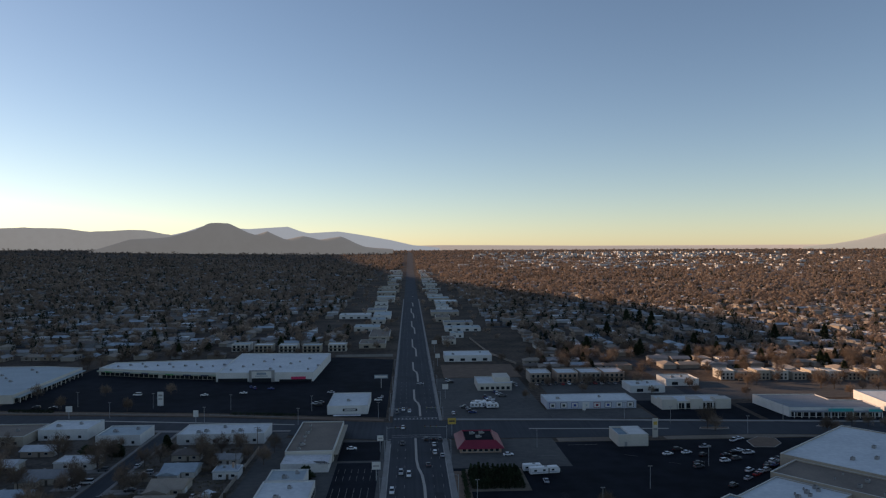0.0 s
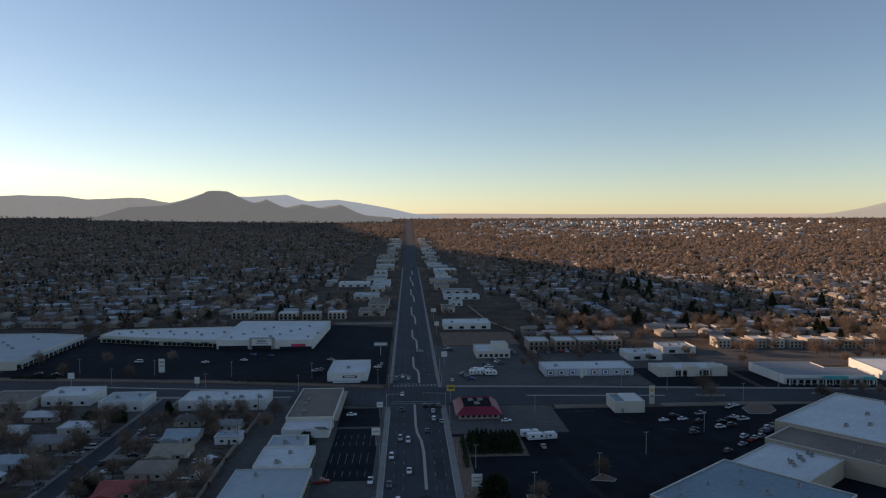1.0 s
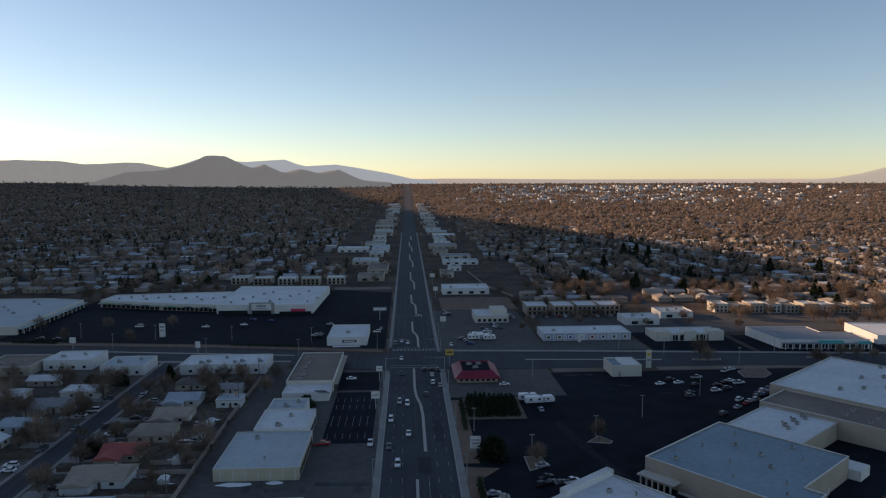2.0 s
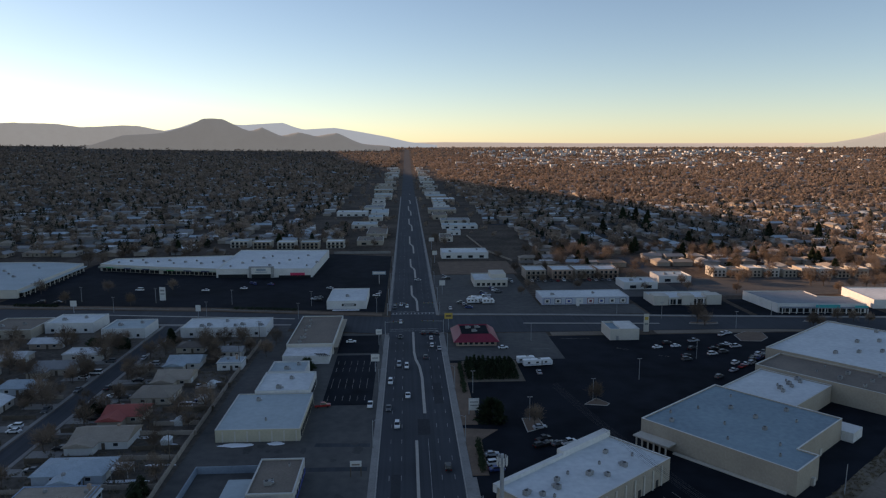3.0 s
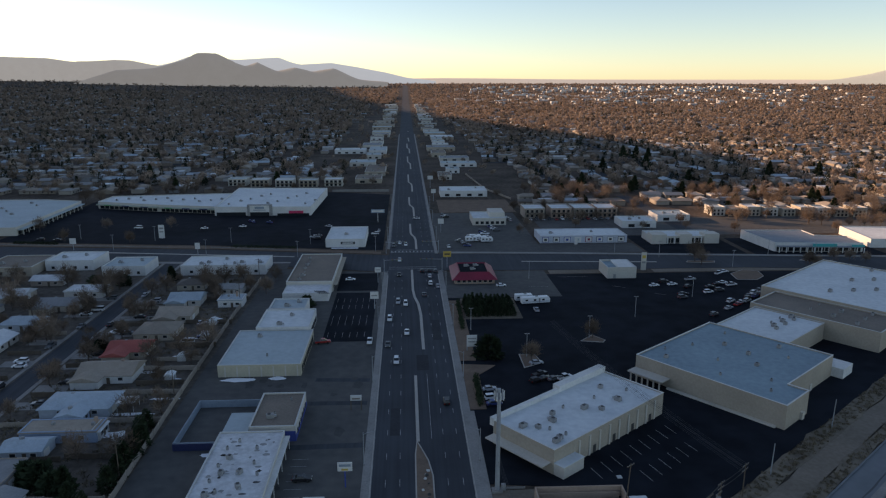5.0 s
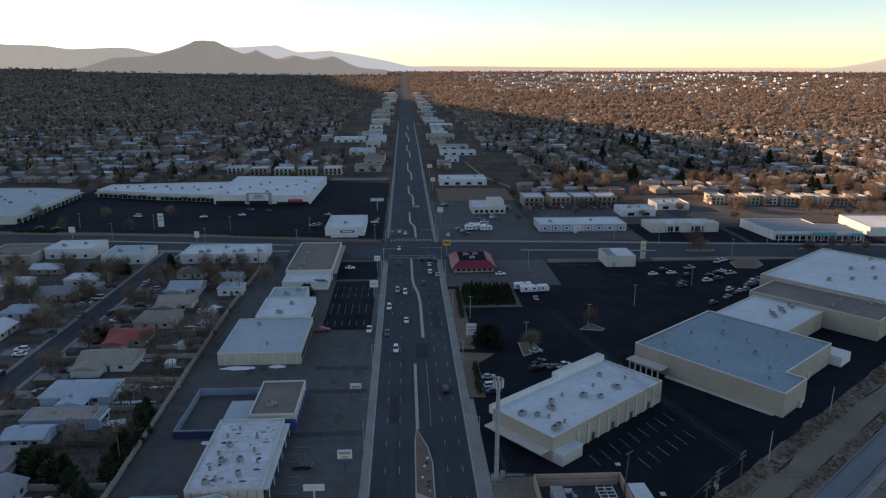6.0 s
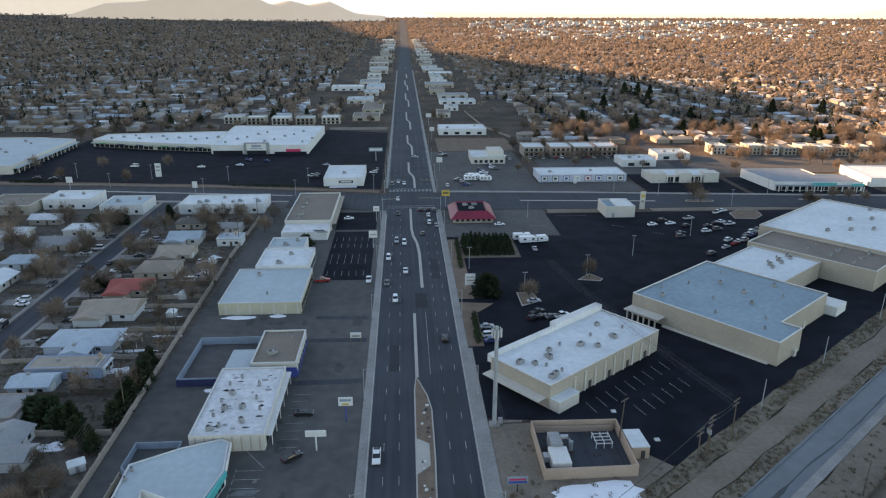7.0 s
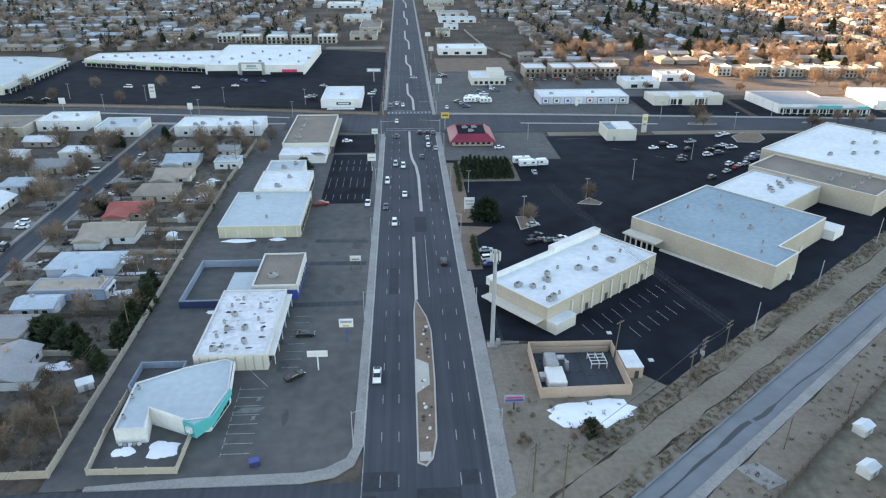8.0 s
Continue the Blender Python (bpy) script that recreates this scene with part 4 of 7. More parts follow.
window_row(e, (-9.35, 11), (-9.35, -11), 0.6, 1.95, 8, M["white_wall"], 0.3)
for x, y in ((28.5, 326), (33, 326.5), (31, 320)):
    rooftop_unit(x, y, 4.5, 1)
e = shop("white_box", "boxy white equipment building with open roof well", rect(95.5, 109.5, 317, 332), 4.6, M["cream_wall"], M["blue_roof"], 0.8)
add_piece(e, "roof_block", (8.5, 14.5, 0.9), 105.2, 324.5, 4.6, M["white_wall"])
add_piece(e, "door", (1.2, 0.1, 2.1), 99, 316.96, 0, M["unit"])

# west of the crossing
e = shop("tile_shop", "long white shop with square picture panels", rect(77.5, 128.5, 392, 412), 4.0, M["blue_white"], M["white_roof"], 0.3)
for k in range(8):
    x = 80.5 + 6.35 * k
    f = add_piece(e, "picture_panel", (3.9, 0.15, 3.2), x, 391.9, 0.5, (M["blue_paint"], M["navy"], M["blue_paint"], M["white_wall"], M["red_roof"], M["navy"], M["blue_grey"], M["dark"])[k], 0)
    piece("panel_mat", (3.3, 0.1, 2.7), pose(0, -0.1, 0.25), M["white_wall"], f)
    piece("motif", (1.5, 0.1, 1.3), pose(0, -0.17, 0.95, 0, 0, 0), (M["dark"], M["dark"], M["blue_paint"], M["pale_roof"], M["red_roof"], M["blue_paint"], M["dark"], M["dark"])[k], f)
rooftop_unit(85, 400, 4.0, 1)
rooftop_unit(110, 403, 4.0, 0)
e = shop("office", "cream office with tall piers and dark glass", rect(141.5, 181, 388, 405), 3.8, M["cream_wall"], M["white_roof"], 0.4)
for x0, x1 in ((141.4, 150), (158, 165), (172.5, 181.1)):
    part("bay", prism(local(e, rect(x0, x1, 386.8, 395)), 0, 5.6), M["cream_wall"], e)
for k in range(6):
    add_piece(e, "pier", (0.7, 0.6, 3.6), 151 + 4.0 * k, 387.6, 0, M["white_wall"])
window_row(e, *[Vector(p) for p in local(e, [(150.2, 387.95), (172.3, 387.95)])], 0.3, 3.2, 8, M["dark"], 0.12)
e = shop("teal_strip", "white strip of shops with teal awning band", [(203, 366), (251, 362), (253, 380), (236, 384), (236, 398), (200, 400)], 4.6, M["white_wall"], M["grey_roof"], 0.4)
window_row(e, *[Vector(p) for p in local(e, [(204, 365.86), (250, 361.96)])], 0.3, 2.7, 14, M["dark"], 0.2, "shop_window")
for k in range(13):
    add_piece(e, "post", (0.4, 0.4, 3.0), 204.5 + 3.8 * k, 363.2 - 0.32 * k, 0, M["white_wall"])
add_piece(e, "canopy", (46, 2.6, 0.4), 227, 362.6, 3.0, M["grey_roof"], -4.8)
add_piece(e, "teal_band", (13, 0.3, 1.6), 229, 361.6, 3.4, M["turquoise"], -4.8)
add_piece(e, "teal_band", (7, 0.3, 1.2), 247, 360.1, 3.4, M["turquoise"], -4.8)
shop("pale_store", "low pale store with a light roof", [(262, 372), (320, 367), (324, 400), (266, 408)], 4.6, M["white_wall"], M["white_roof"])
e = shop("beige_office", "blocky beige two-level office", rect(43.4, 65.2, 445.5, 470), 4.2, M["cream_wall"], M["white_roof"])
part("upper_block", prism(local(e, rect(55, 65, 452, 468)), 4.2, 7.2), M["cream_wall"], e)
window_row(e, *[Vector(p) for p in local(e, [(44.5, 445.4), (64.5, 445.4)])], 0.8, 2.6, 6, M["dark"], 0.4)
for k, x in enumerate((81, 99.5, 115.5, 131.5)):
    e = shop("apartment_block", "two-storey tan apartment block with white roof", rect(x, x + 14, 468, 486), 6.2, M["adobe"] if k % 2 else M["block"], M["white_roof"], 0.5, "apartments")
    for z in (0.6, 3.7):
        window_row(e, *[Vector(p) for p in local(e, [(x + 0.5, 467.95), (x + 13.5, 467.95)])], z, z + 1.9, 4, M["dark"], 0.5)
    add_piece(e, "balcony", (13.6, 1.5, 0.25), x + 7, 467.2, 3.1, M["wood"])
    for q in range(5):
        add_piece(e, "post", (0.2, 0.2, 6.0), x + 0.4 + 3.3 * q, 466.6, 0, M["dark"])
for k in range(9):
    x = 213 + 12 * k
    y = 470 - 1.2 * k
    e = shop("adobe_apartment", "stepped adobe-style tan apartment with dark windows", rect(x, x + 9.5, y, y + 13), (5.6, 4.8, 6.0)[k % 3], M["tan_wall"] if k % 3 else M["cream_wall"], (M["pale_roof"], M["brown_roof"], M["white_roof"])[k % 3], 0.5, "apartments")
    window_row(e, *[Vector(p) for p in local(e, [(x + 0.6, y - 0.05), (x + 8.9, y - 0.05)])], 3.0, 4.4, 3, M["dark"], 0.55)
    window_row(e, *[Vector(p) for p in local(e, [(x + 0.6, y - 0.05), (x + 8.9, y - 0.05)])], 0.5, 2.2, 3, M["dark"], 0.5)
ROADSIDE, rs = [], random.Random(33)
for side in (-1, 1):
    y = 660 if side > 0 else 770
    while y < 2300:
        w, d, back = rs.uniform(12, 40), rs.uniform(14, 42), rs.uniform(5, 22)
        x0 = 20 + back if side > 0 else -14 - back - w
        if not (side < 0 and 880 < y + d and y < 960):
            ROADSIDE.append((x0, x0 + w, y, y + d, rs.uniform(3.6, 5.5), rs.choice(("white_wall", "tan_wall", "cream_wall")), rs.choice(("white_roof", "pale_roof", "brown_roof", "grey_roof", "pale_roof"))))
        y += d + rs.uniform(14, 46)
for x0, x1, y0, y1, h, w, rf in ((138, 160, 432, 450, 4, "white_wall", "white_roof"), (168, 190, 452, 470, 4, "white_wall", "pale_roof"),
                                 (28, 66, 560, 585, 4.5, "white_wall", "white_roof"), (-46, -22, 640, 668, 4, "tan_wall", "brown_roof"), (-40, -20, 690, 750, 4, "tan_wall", "brown_roof"), (-90, -50, 905, 930, 5, "white_wall", "white_roof"), (-46, -24, 895, 950, 5, "white_wall", "pale_roof"), *ROADSIDE):
    e = shop("roadside_shop", "low flat-roofed roadside shop in " + w.split("_")[0] + " stucco", rect(x0, x1, y0, y1), h, M[w], M[rf])
    n = max(2, int((x1 - x0) / 9))
    window_row(e, *[Vector(p) for p in local(e, [(x0 + 1, y0 - 0.05), (x1 - 1, y0 - 0.05)])], 0.6, 2.6, n, M["dark"], 0.6)
    if y0 < 1150:
        rooftop_unit(x0 + 7, y0 + 8, h, 1)
        rooftop_unit(x1 - 8, y1 - 8, h, 0)

# shopping plaza
e = shop("plaza_anchor", "white anchor store of the shopping plaza", [(-133, 488), (-66.3, 486), (-64, 573), (-136, 577)], 5.6, M["white_wall"], M["white_roof"], 0.6, "store")
add_piece(e, "portal", (17, 2.4, 8.0), -101.5, 486.4, 0, M["unit"], 0, 0.1, "grey entrance portal")
add_piece(e, "sign_board", (13.4, 0.3, 4.6), -101.5, 485.1, 2.8, M["white_wall"])
add_piece(e, "sign_letters", (6.5, 0.12, 1.5), -101.5, 484.9, 5.1, M["blue_grey"])
add_piece(e, "sign_letters", (8.5, 0.12, 0.5), -101.5, 484.9, 4.0, M["blue_grey"])
add_piece(e, "entrance", (13, 0.3, 2.7), -101.5, 485.1, 0, M["glass"])
add_piece(e, "red_sign", (10, 0.4, 1.7), -76.5, 485.8, 1.7, M["pink_red"])
add_piece(e, "shop_front", (20, 0.2, 2.4), -121.5, 487.2, 0, M["glass"])
add_piece(e, "shop_front", (22, 0.2, 1.6), -78.5, 486.0, 0, M["glass"])
for k in range(12):
    rooftop_unit(-126 + 5.4 * k, 500 + 11 * (k % 5) + 3 * (k % 2), 5.6, k % 2)
P = [(-225.8, 521), (-176.7, 505.5), (-133.2, 495.4), (-134.5, 557), (-224.6, 546)]
e = shop("plaza_strip", "long low strip of plaza shops with grey-green fronts", P, 4.6, M["cream_wall"], M["white_roof"], 0.5, "store")
for a, b in ((P[0], P[1]), (P[1], P[2])):
    va, vb = Vector(a), Vector(b)
    dd = (vb - va).normalized()
    nn = Vector((dd.y, -dd.x))
    la, lb = local(e, [tuple(va + dd * 1.5 + nn * 0.05), tuple(vb - dd * 1.5 + nn * 0.05)])
    window_row(e, la, lb, 0.2, 2.5, 12, M["dark"], 0.15, "shop_window")
    mid = (va + vb) / 2 + nn * 1.4
    add_piece(e, "canopy", ((vb - va).length - 1, 3.0, 0.9), mid.x, mid.y, 2.9, M["sage"], math.degrees(math.atan2(dd.y, dd.x)), 0.05)
    for k in range(3):
        q = va + (vb - va) * (0.2 + 0.3 * k) + nn * 3.0
        add_piece(e, "sign_letters", (6, 0.1, 0.7), q.x, q.y, 3.0, M["navy"] if k else M["green_sign"], math.degrees(math.atan2(dd.y, dd.x)))
for k in range(12):
    rooftop_unit(-215 + 7 * k, 528 + 6 * (k % 3) - k, 4.6, k % 2)
e = shop("plaza_wing", "long plaza wing with pale blue-white roof", [(-236, 428), (-239, 524), (-268, 532), (-310, 532), (-310, 428)], 4.8, M["cream_wall"], M["pale_roof"], 0.4, "store")
window_row(e, *[Vector(p) for p in local(e, [(-235.95, 430), (-238.9, 522)])], 0.2, 2.6, 18, M["dark"], 0.15, "shop_window")
for k in range(14):
    add_piece(e, "post", (0.4, 0.4, 3.2), -233.6 - 0.21 * k, 432 + 6.6 * k, 0, M["cream_wall"])
add_piece(e, "canopy", (3.0, 92, 0.5), -235.8, 476, 3.1, M["pale_roof"], 1.8)
for k in range(8):
    rooftop_unit(-262 - 9 * (k % 3), 440 + 11 * k, 4.8, k % 2)
e = shop("diner", "square white roadside restaurant", rect(-45.5, -23.2, 388, 423), 4.2, M["white_wall"], M["white_roof"], 0.5)
add_piece(e, "sign_board", (8, 0.2, 1.4), -33, 387.85, 1.8, M["dark"])
add_piece(e, "sign_letters", (6, 0.1, 0.6), -33, 387.7, 2.2, M["white_wall"])
rooftop_unit(-35, 402, 4.2, 1)
slab("snow_patch", rect(-42, -27, 384.5, 386.8), 0.0, 0.12, M["snow"], "strip of snow beside the restaurant", "snow")
for k, x in enumerate((-150, -129, -107, -86, -64)):
    y = (630, 624, 622, 620, 624)[k]
    e = shop("townhouse", "two-storey flat-roofed townhouse with balconies", rect(x - 8, x + 8, y, y + 14), 5.8, M["tan_wall"] if k % 2 else M["cream_wall"], M["white_roof"] if k % 3 else M["pale_roof"], 0.5, "townhouse")
    for z in (0.4, 3.3):
        window_row(e, *[Vector(p) for p in local(e, [(x - 7.5, y - 0.05), (x + 7.5, y - 0.05)])], z, z + 2.0, 4, M["dark"], 0.4)
    add_piece(e, "balcony", (15.4, 1.6, 0.3), x, y - 0.8, 2.8, M["wood"])
tagged(part("plaza_back_wall", prism(rect(-62, -14, 591, 591.3), 0, 2.0), M["concrete"]), "long pale block wall behind the plaza", "wall")


# ---------------------------------------------------------------- vehicles
CARS = {}
PROFILES = {  # side outlines (length, height) of body and glasshouse
    "sedan": ([(-2.3, 0.3), (-2.35, 0.75), (-2.2, 0.95), (-1.5, 1.0), (0.9, 1.0), (2.1, 0.82), (2.3, 0.6), (2.25, 0.3)], [(-1.75, 0.98), (-1.05, 1.42), (0.15, 1.45), (1.05, 0.98)], "sedan car"),
    "suv": ([(-2.3, 0.35), (-2.35, 0.85), (-2.3, 1.1), (1.05, 1.12), (2.1, 1.0), (2.3, 0.7), (2.25, 0.35)], [(-2.2, 1.08), (-2.0, 1.72), (0.2, 1.75), (1.15, 1.08)], "sport utility car"),
    "pickup": ([(-2.8, 0.45), (-2.85, 1.1), (-0.75, 1.1), (-0.75, 1.12), (1.4, 1.15), (2.6, 1.05), (2.75, 0.7), (2.7, 0.45)], [(-0.8, 1.1), (-0.7, 1.8), (0.6, 1.82), (1.45, 1.12)], "pickup truck"),
    "van": ([(-2.6, 0.4), (-2.65, 1.2), (1.5, 1.2), (2.4, 1.05), (2.55, 0.7), (2.5, 0.4)], [(-2.6, 1.18), (-2.5, 2.05), (0.9, 2.08), (1.8, 1.18)], "van"),
}


def extrude_profile(pts, w, top=1.0):
    bm = bmesh.new()
    zs = [z for _, z in pts]
    z0, z1 = min(zs), max(zs)
    sides = []
    for s in (-1, 1):
        sides.append([bm.verts.new((s * w / 2 * (1 - (1 - top) * (z - z0) / (z1 - z0)), y, z)) for y, z in pts])
    n = len(pts)
    bm.faces.new(sides[0])
    bm.faces.new(sides[1][::-1])
    for i in range(n):
        bm.faces.new((sides[0][i], sides[0][(i + 1) % n], sides[1][(i + 1) % n], sides[1][i]))
    bmesh.ops.recalc_face_normals(bm, faces=bm.faces)
    bmesh.ops.bevel(bm, geom=[ed for ed in bm.edges if ed.calc_length() > 0.5], offset=0.07, segments=1, affect="EDGES")
    return bm


def car(kind, colour, x, y, heading, label_end="parked on dark asphalt", group="parked cars"):
    """heading: degrees from the avenue's direction, counter-clockwise."""
    key = (kind, colour, label_end)
    m = pose(x, y, 0.03, 0, 0, heading)
    if key in CARS:
        return copy_thing(CARS[key], m)
    body, top, word = PROFILES[kind]
    e = empty(word.replace(" ", "_"), m, f"{colour} {word} {label_end}", "car", group)
    part("body", extrude_profile(body, 1.85, 0.94), CAR[colour], e)
    part("glasshouse", extrude_profile(top, 1.7, 0.8), M["glass"], e)
    zt = max(z for _, z in top)
    ys = [p for p, z in top if z > zt - 0.1]
    piece("roof", (1.4, max(ys) - min(ys) + 0.15, 0.05), pose(0, (max(ys) + min(ys)) / 2, zt - 0.01), CAR[colour], e, 0.02)
    L = body[-1][0]
    if kind == "pickup":
        piece("bed_floor", (1.45, 1.8, 0.04), pose(0, -1.8, 1.1), M["dark"], e)
    for sx in (-1, 1):
        for wy in (body[0][0] * 0.62, L * 0.62):
            w = part("wheel", rod_bm([(-0.11, 0, 0), (0.11, 0, 0)], 0.34, sides=12), M["tyre"], e)
            w.matrix_basis = pose(sx * 0.84, wy, 0.34)
        piece("headlight", (0.4, 0.1, 0.16), pose(sx * 0.64, L + 0.02, 0.62), M["lamp_lens"], e)
        piece("tail_light", (0.3, 0.1, 0.22), pose(sx * 0.7, body[0][0] - 0.02, 0.68), M["tail"], e)
    CARS[key] = e
    return e


lot_cars = [(113.3, 303), (120.1, 308.8), (122.3, 304.4), (133.8, 312), (155.9, 324.9), (119.5, 284.5), (121.5, 289.4), (133.9, 291.6), (138, 299.5), (140.1, 294.2), (146.8, 305.8), (149.1, 302), (143.5, 303.5), (137.9, 278.4), (138.8, 273.7), (144.9, 278.1),
            (149.1, 285.4), (153.6, 289.6), (158, 293.4), (160.6, 291.6), (132.7, 269), (123.2, 261.3), (141.5, 276.5), (147.3, 282), (151.5, 284.5), (155.5, 287.5), (163.5, 296.0), (152, 322), (166, 299), (128, 300)]
cols = ["white", "black", "white", "silver", "white", "grey", "black", "white", "black", "grey", "white", "white", "black", "white", "red", "silver", "black", "white", "grey", "black", "silver", "grey", "white", "black", "blue", "black", "grey", "white", "black", "black"]
kinds = ["sedan", "suv", "sedan", "pickup", "sedan", "suv", "sedan", "suv"]
for k, ((x, y), c) in enumerate(zip(lot_cars, cols)):
    car(kinds[k % 8], c, x, y, -52 if k > 12 else -75)
for k, (x, y, a, c, kd) in enumerate([(40.2, 201.9, -60, "black", "suv"), (43.0, 203.4, -60, "black", "sedan"), (46.0, 203.0, -60, "grey", "sedan"), (49.5, 203.6, -65, "white", "pickup"), (42.2, 206.5, -60, "black", "pickup"), (24.7, 196.6, -80, "silver", "sedan"), (24.9, 190.5, -80, "white", "suv"), (25.0, 186.8, -80, "blue", "sedan"),
                                     (42.8, 216.0, -80, "silver", "sedan"), (53.0, 271.1, 0, "silver", "sedan"), (43.2, 306.6, -85, "white", "sedan"),
                                     (-30.3, 238.7, -80, "red", "pickup"), (-13.6, 238.5, 180, "white", "pickup"), (-25.5, 131.8, -50, "black", "sedan"), (-25.2, 149.5, -88, "black", "sedan"), (-26.5, 320, -85, "white", "sedan"),
                                     (-127.9, 442.8, 90, "white", "sedan"), (-170, 446, 80, "white", "van"), (-104.1, 465.3, 20, "blue", "sedan"), (-101, 462, 20, "blue", "suv"), (-105, 447.5, 80, "white", "sedan"), (-90.2, 459.9, 60, "blue", "sedan"), (-49.9, 445.5, 70, "silver", "sedan"),
                                     (-53, 409.5, 80, "black", "suv"), (-55, 413, 80, "silver", "pickup"), (-53, 417, 80, "grey", "sedan"), (-17, 430, 0, "silver", "sedan"), (-19, 421, 90, "white", "suv"), (-215, 414, 95, "black", "suv"), (-205, 413, 95, "black", "sedan")]):
    car(kd, c, x, y, a)
for k in range(26):
    x, y = 24 + (k * 7.3) % 50, 385 + (k * 13.7) % 100
    if not (41 < x < 67 and 440 < y < 472):
        car(kinds[(k * 3) % 8], ["white", "grey", "silver", "black", "blue", "white"][k % 6], x, y, (0, 90, 80, -10)[k % 4], "parked in a worn asphalt lot")
for k in range(14):
    car(kinds[(k * 5) % 8], ["white", "grey", "silver", "black", "red"][k % 5], 84 + 4.4 * k, 461 + (k % 2) * 0.8, 180 * (k % 2), "parked before the apartments")
for x, y, a, kd, c in [(-3.6, 355.4, 180, "sedan", "white"), (-3.6, 326.9, 180, "sedan", "black"), (-3.8, 284.1, 180, "suv", "silver"), (-0.6, 281.4, 180, "suv", "white"), (-6.9, 262.5, 180, "suv", "white"), (-0.2, 247.2, 180, "sedan", "white"), (-7.0, 235, 180, "sedan", "grey"), (-3.8, 219.7, 180, "suv", "white"),
                      (7.6, 333.5, 0, "suv", "black"), (11.2, 333.8, 0, "sedan", "black"), (11.1, 324.3, 0, "sedan", "white"), (11.0, 311.6, 0, "suv", "white"), (14.2, 307.2, 0, "sedan", "silver"), (7.6, 294.4, 0, "sedan", "grey"), (11.2, 188.7, 0, "suv", "black"), (-7.1, 130.8, 180, "pickup", "white"), (14.2, 333.0, 0, "sedan", "grey"),
                      (7.0, 468.8, 75, "sedan", "silver"), (-3.7, 395, 180, "sedan", "white"), (-7.2, 388, 180, "suv", "grey"), (-0.3, 391, 180, "sedan", "white")]:
    car(kd, c, x, y, a, "driving on the grey avenue", "cars on the avenue")
for x, y, a, kd, c in [(-127.5, 222, 90, "sedan", "white"), (-129, 226, 90, "suv", "white"), (-126, 240, 180, "pickup", "grey"), (-124.9, 205, 180, "suv", "black"), (-113.8, 215, 0, "sedan", "black"), (-126, 184, 90, "suv", "black"), (-125, 178, 90, "sedan", "grey"), (-106, 208, 90, "sedan", "black"), (-129, 275, 90, "sedan", "white"),
                      (-126.5, 280, 90, "van", "white"), (-104, 252, 90, "sedan", "grey"), (-108, 160, 90, "sedan", "silver"), (-111, 163, 0, "sedan", "white"), (-114.2, 262, 0, "sedan", "black"), (-76, 262, 90, "pickup", "silver"), (-75, 247, 90, "sedan", "blue"), (-127, 296, 90, "suv", "grey"), (-107, 193.4, 90, "sedan", "grey"), (-106, 231.5, 90, "suv", "black"), (-108, 252.4, 90, "pickup", "white"), (-106, 270.3, 90, "sedan", "black"), (-107, 291, 90, "suv", "silver"), (-129, 208.5, 90, "sedan", "white"), (-80, 262, 0, "sedan", "silver"), (-79, 241, 90, "van", "white"), (-114.3, 240, 0, "suv", "black"), (-124.4, 260, 180, "sedan", "grey"), (-114.4, 300, 0, "sedan", "silver")]:
    car(kd, c, x, y, a, "parked by a house")


def trailer(x, y, heading, length=9.0):
    e = empty("camper_trailer", pose(x, y, 0.02, 0, 0, heading), "long white camper trailer parked on asphalt", "trailer", "trailers")
    part("body", extrude_profile([(-length / 2, 0.6), (-length / 2, 2.9), (-length / 2 + 0.3, 3.1), (length / 2 - 0.8, 3.1), (length / 2, 2.2), (length / 2 - 0.2, 0.6)], 2.5, 0.97), CAR["white"], e)
    for k in range(3):
        for s in (-1, 1):
            piece("window", (0.08, 1.1, 0.7), pose(s * 1.23, -length / 3 + k * length / 3.4, 1.6), M["glass"], e)
    piece("stripe", (2.54, length * 0.9, 0.2), pose(0, -0.1, 1.1), M["blue_grey"], e)
    piece("roof_unit", (0.9, 1.2, 0.3), pose(0, 0.5, 3.1), M["unit"], e, 0.05)
    piece("door", (0.08, 0.7, 1.8), pose(1.24, 1.5, 0.8), M["unit"], e)
    piece("hitch", (0.15, 1.4, 0.12), pose(0, length / 2 + 0.5, 0.55), M["dark"], e)
    for s in (-1, 1):
        for q in (-0.5, 0.5):
            w = part("wheel", rod_bm([(-0.12, 0, 0), (0.12, 0, 0)], 0.36, sides=10), M["tyre"], e)
            w.matrix_basis = pose(s * 1.1, q, 0.36)
    return e


trailer(54.2, 280.6, -82, 12.5)
trailer(50.0, 284.5, -85, 8)
for x, y, a in ((38, 398.5, -88), (44, 400.5, -88), (47, 397, -88), (41, 404, -88)):
    trailer(x, y, a, 7)


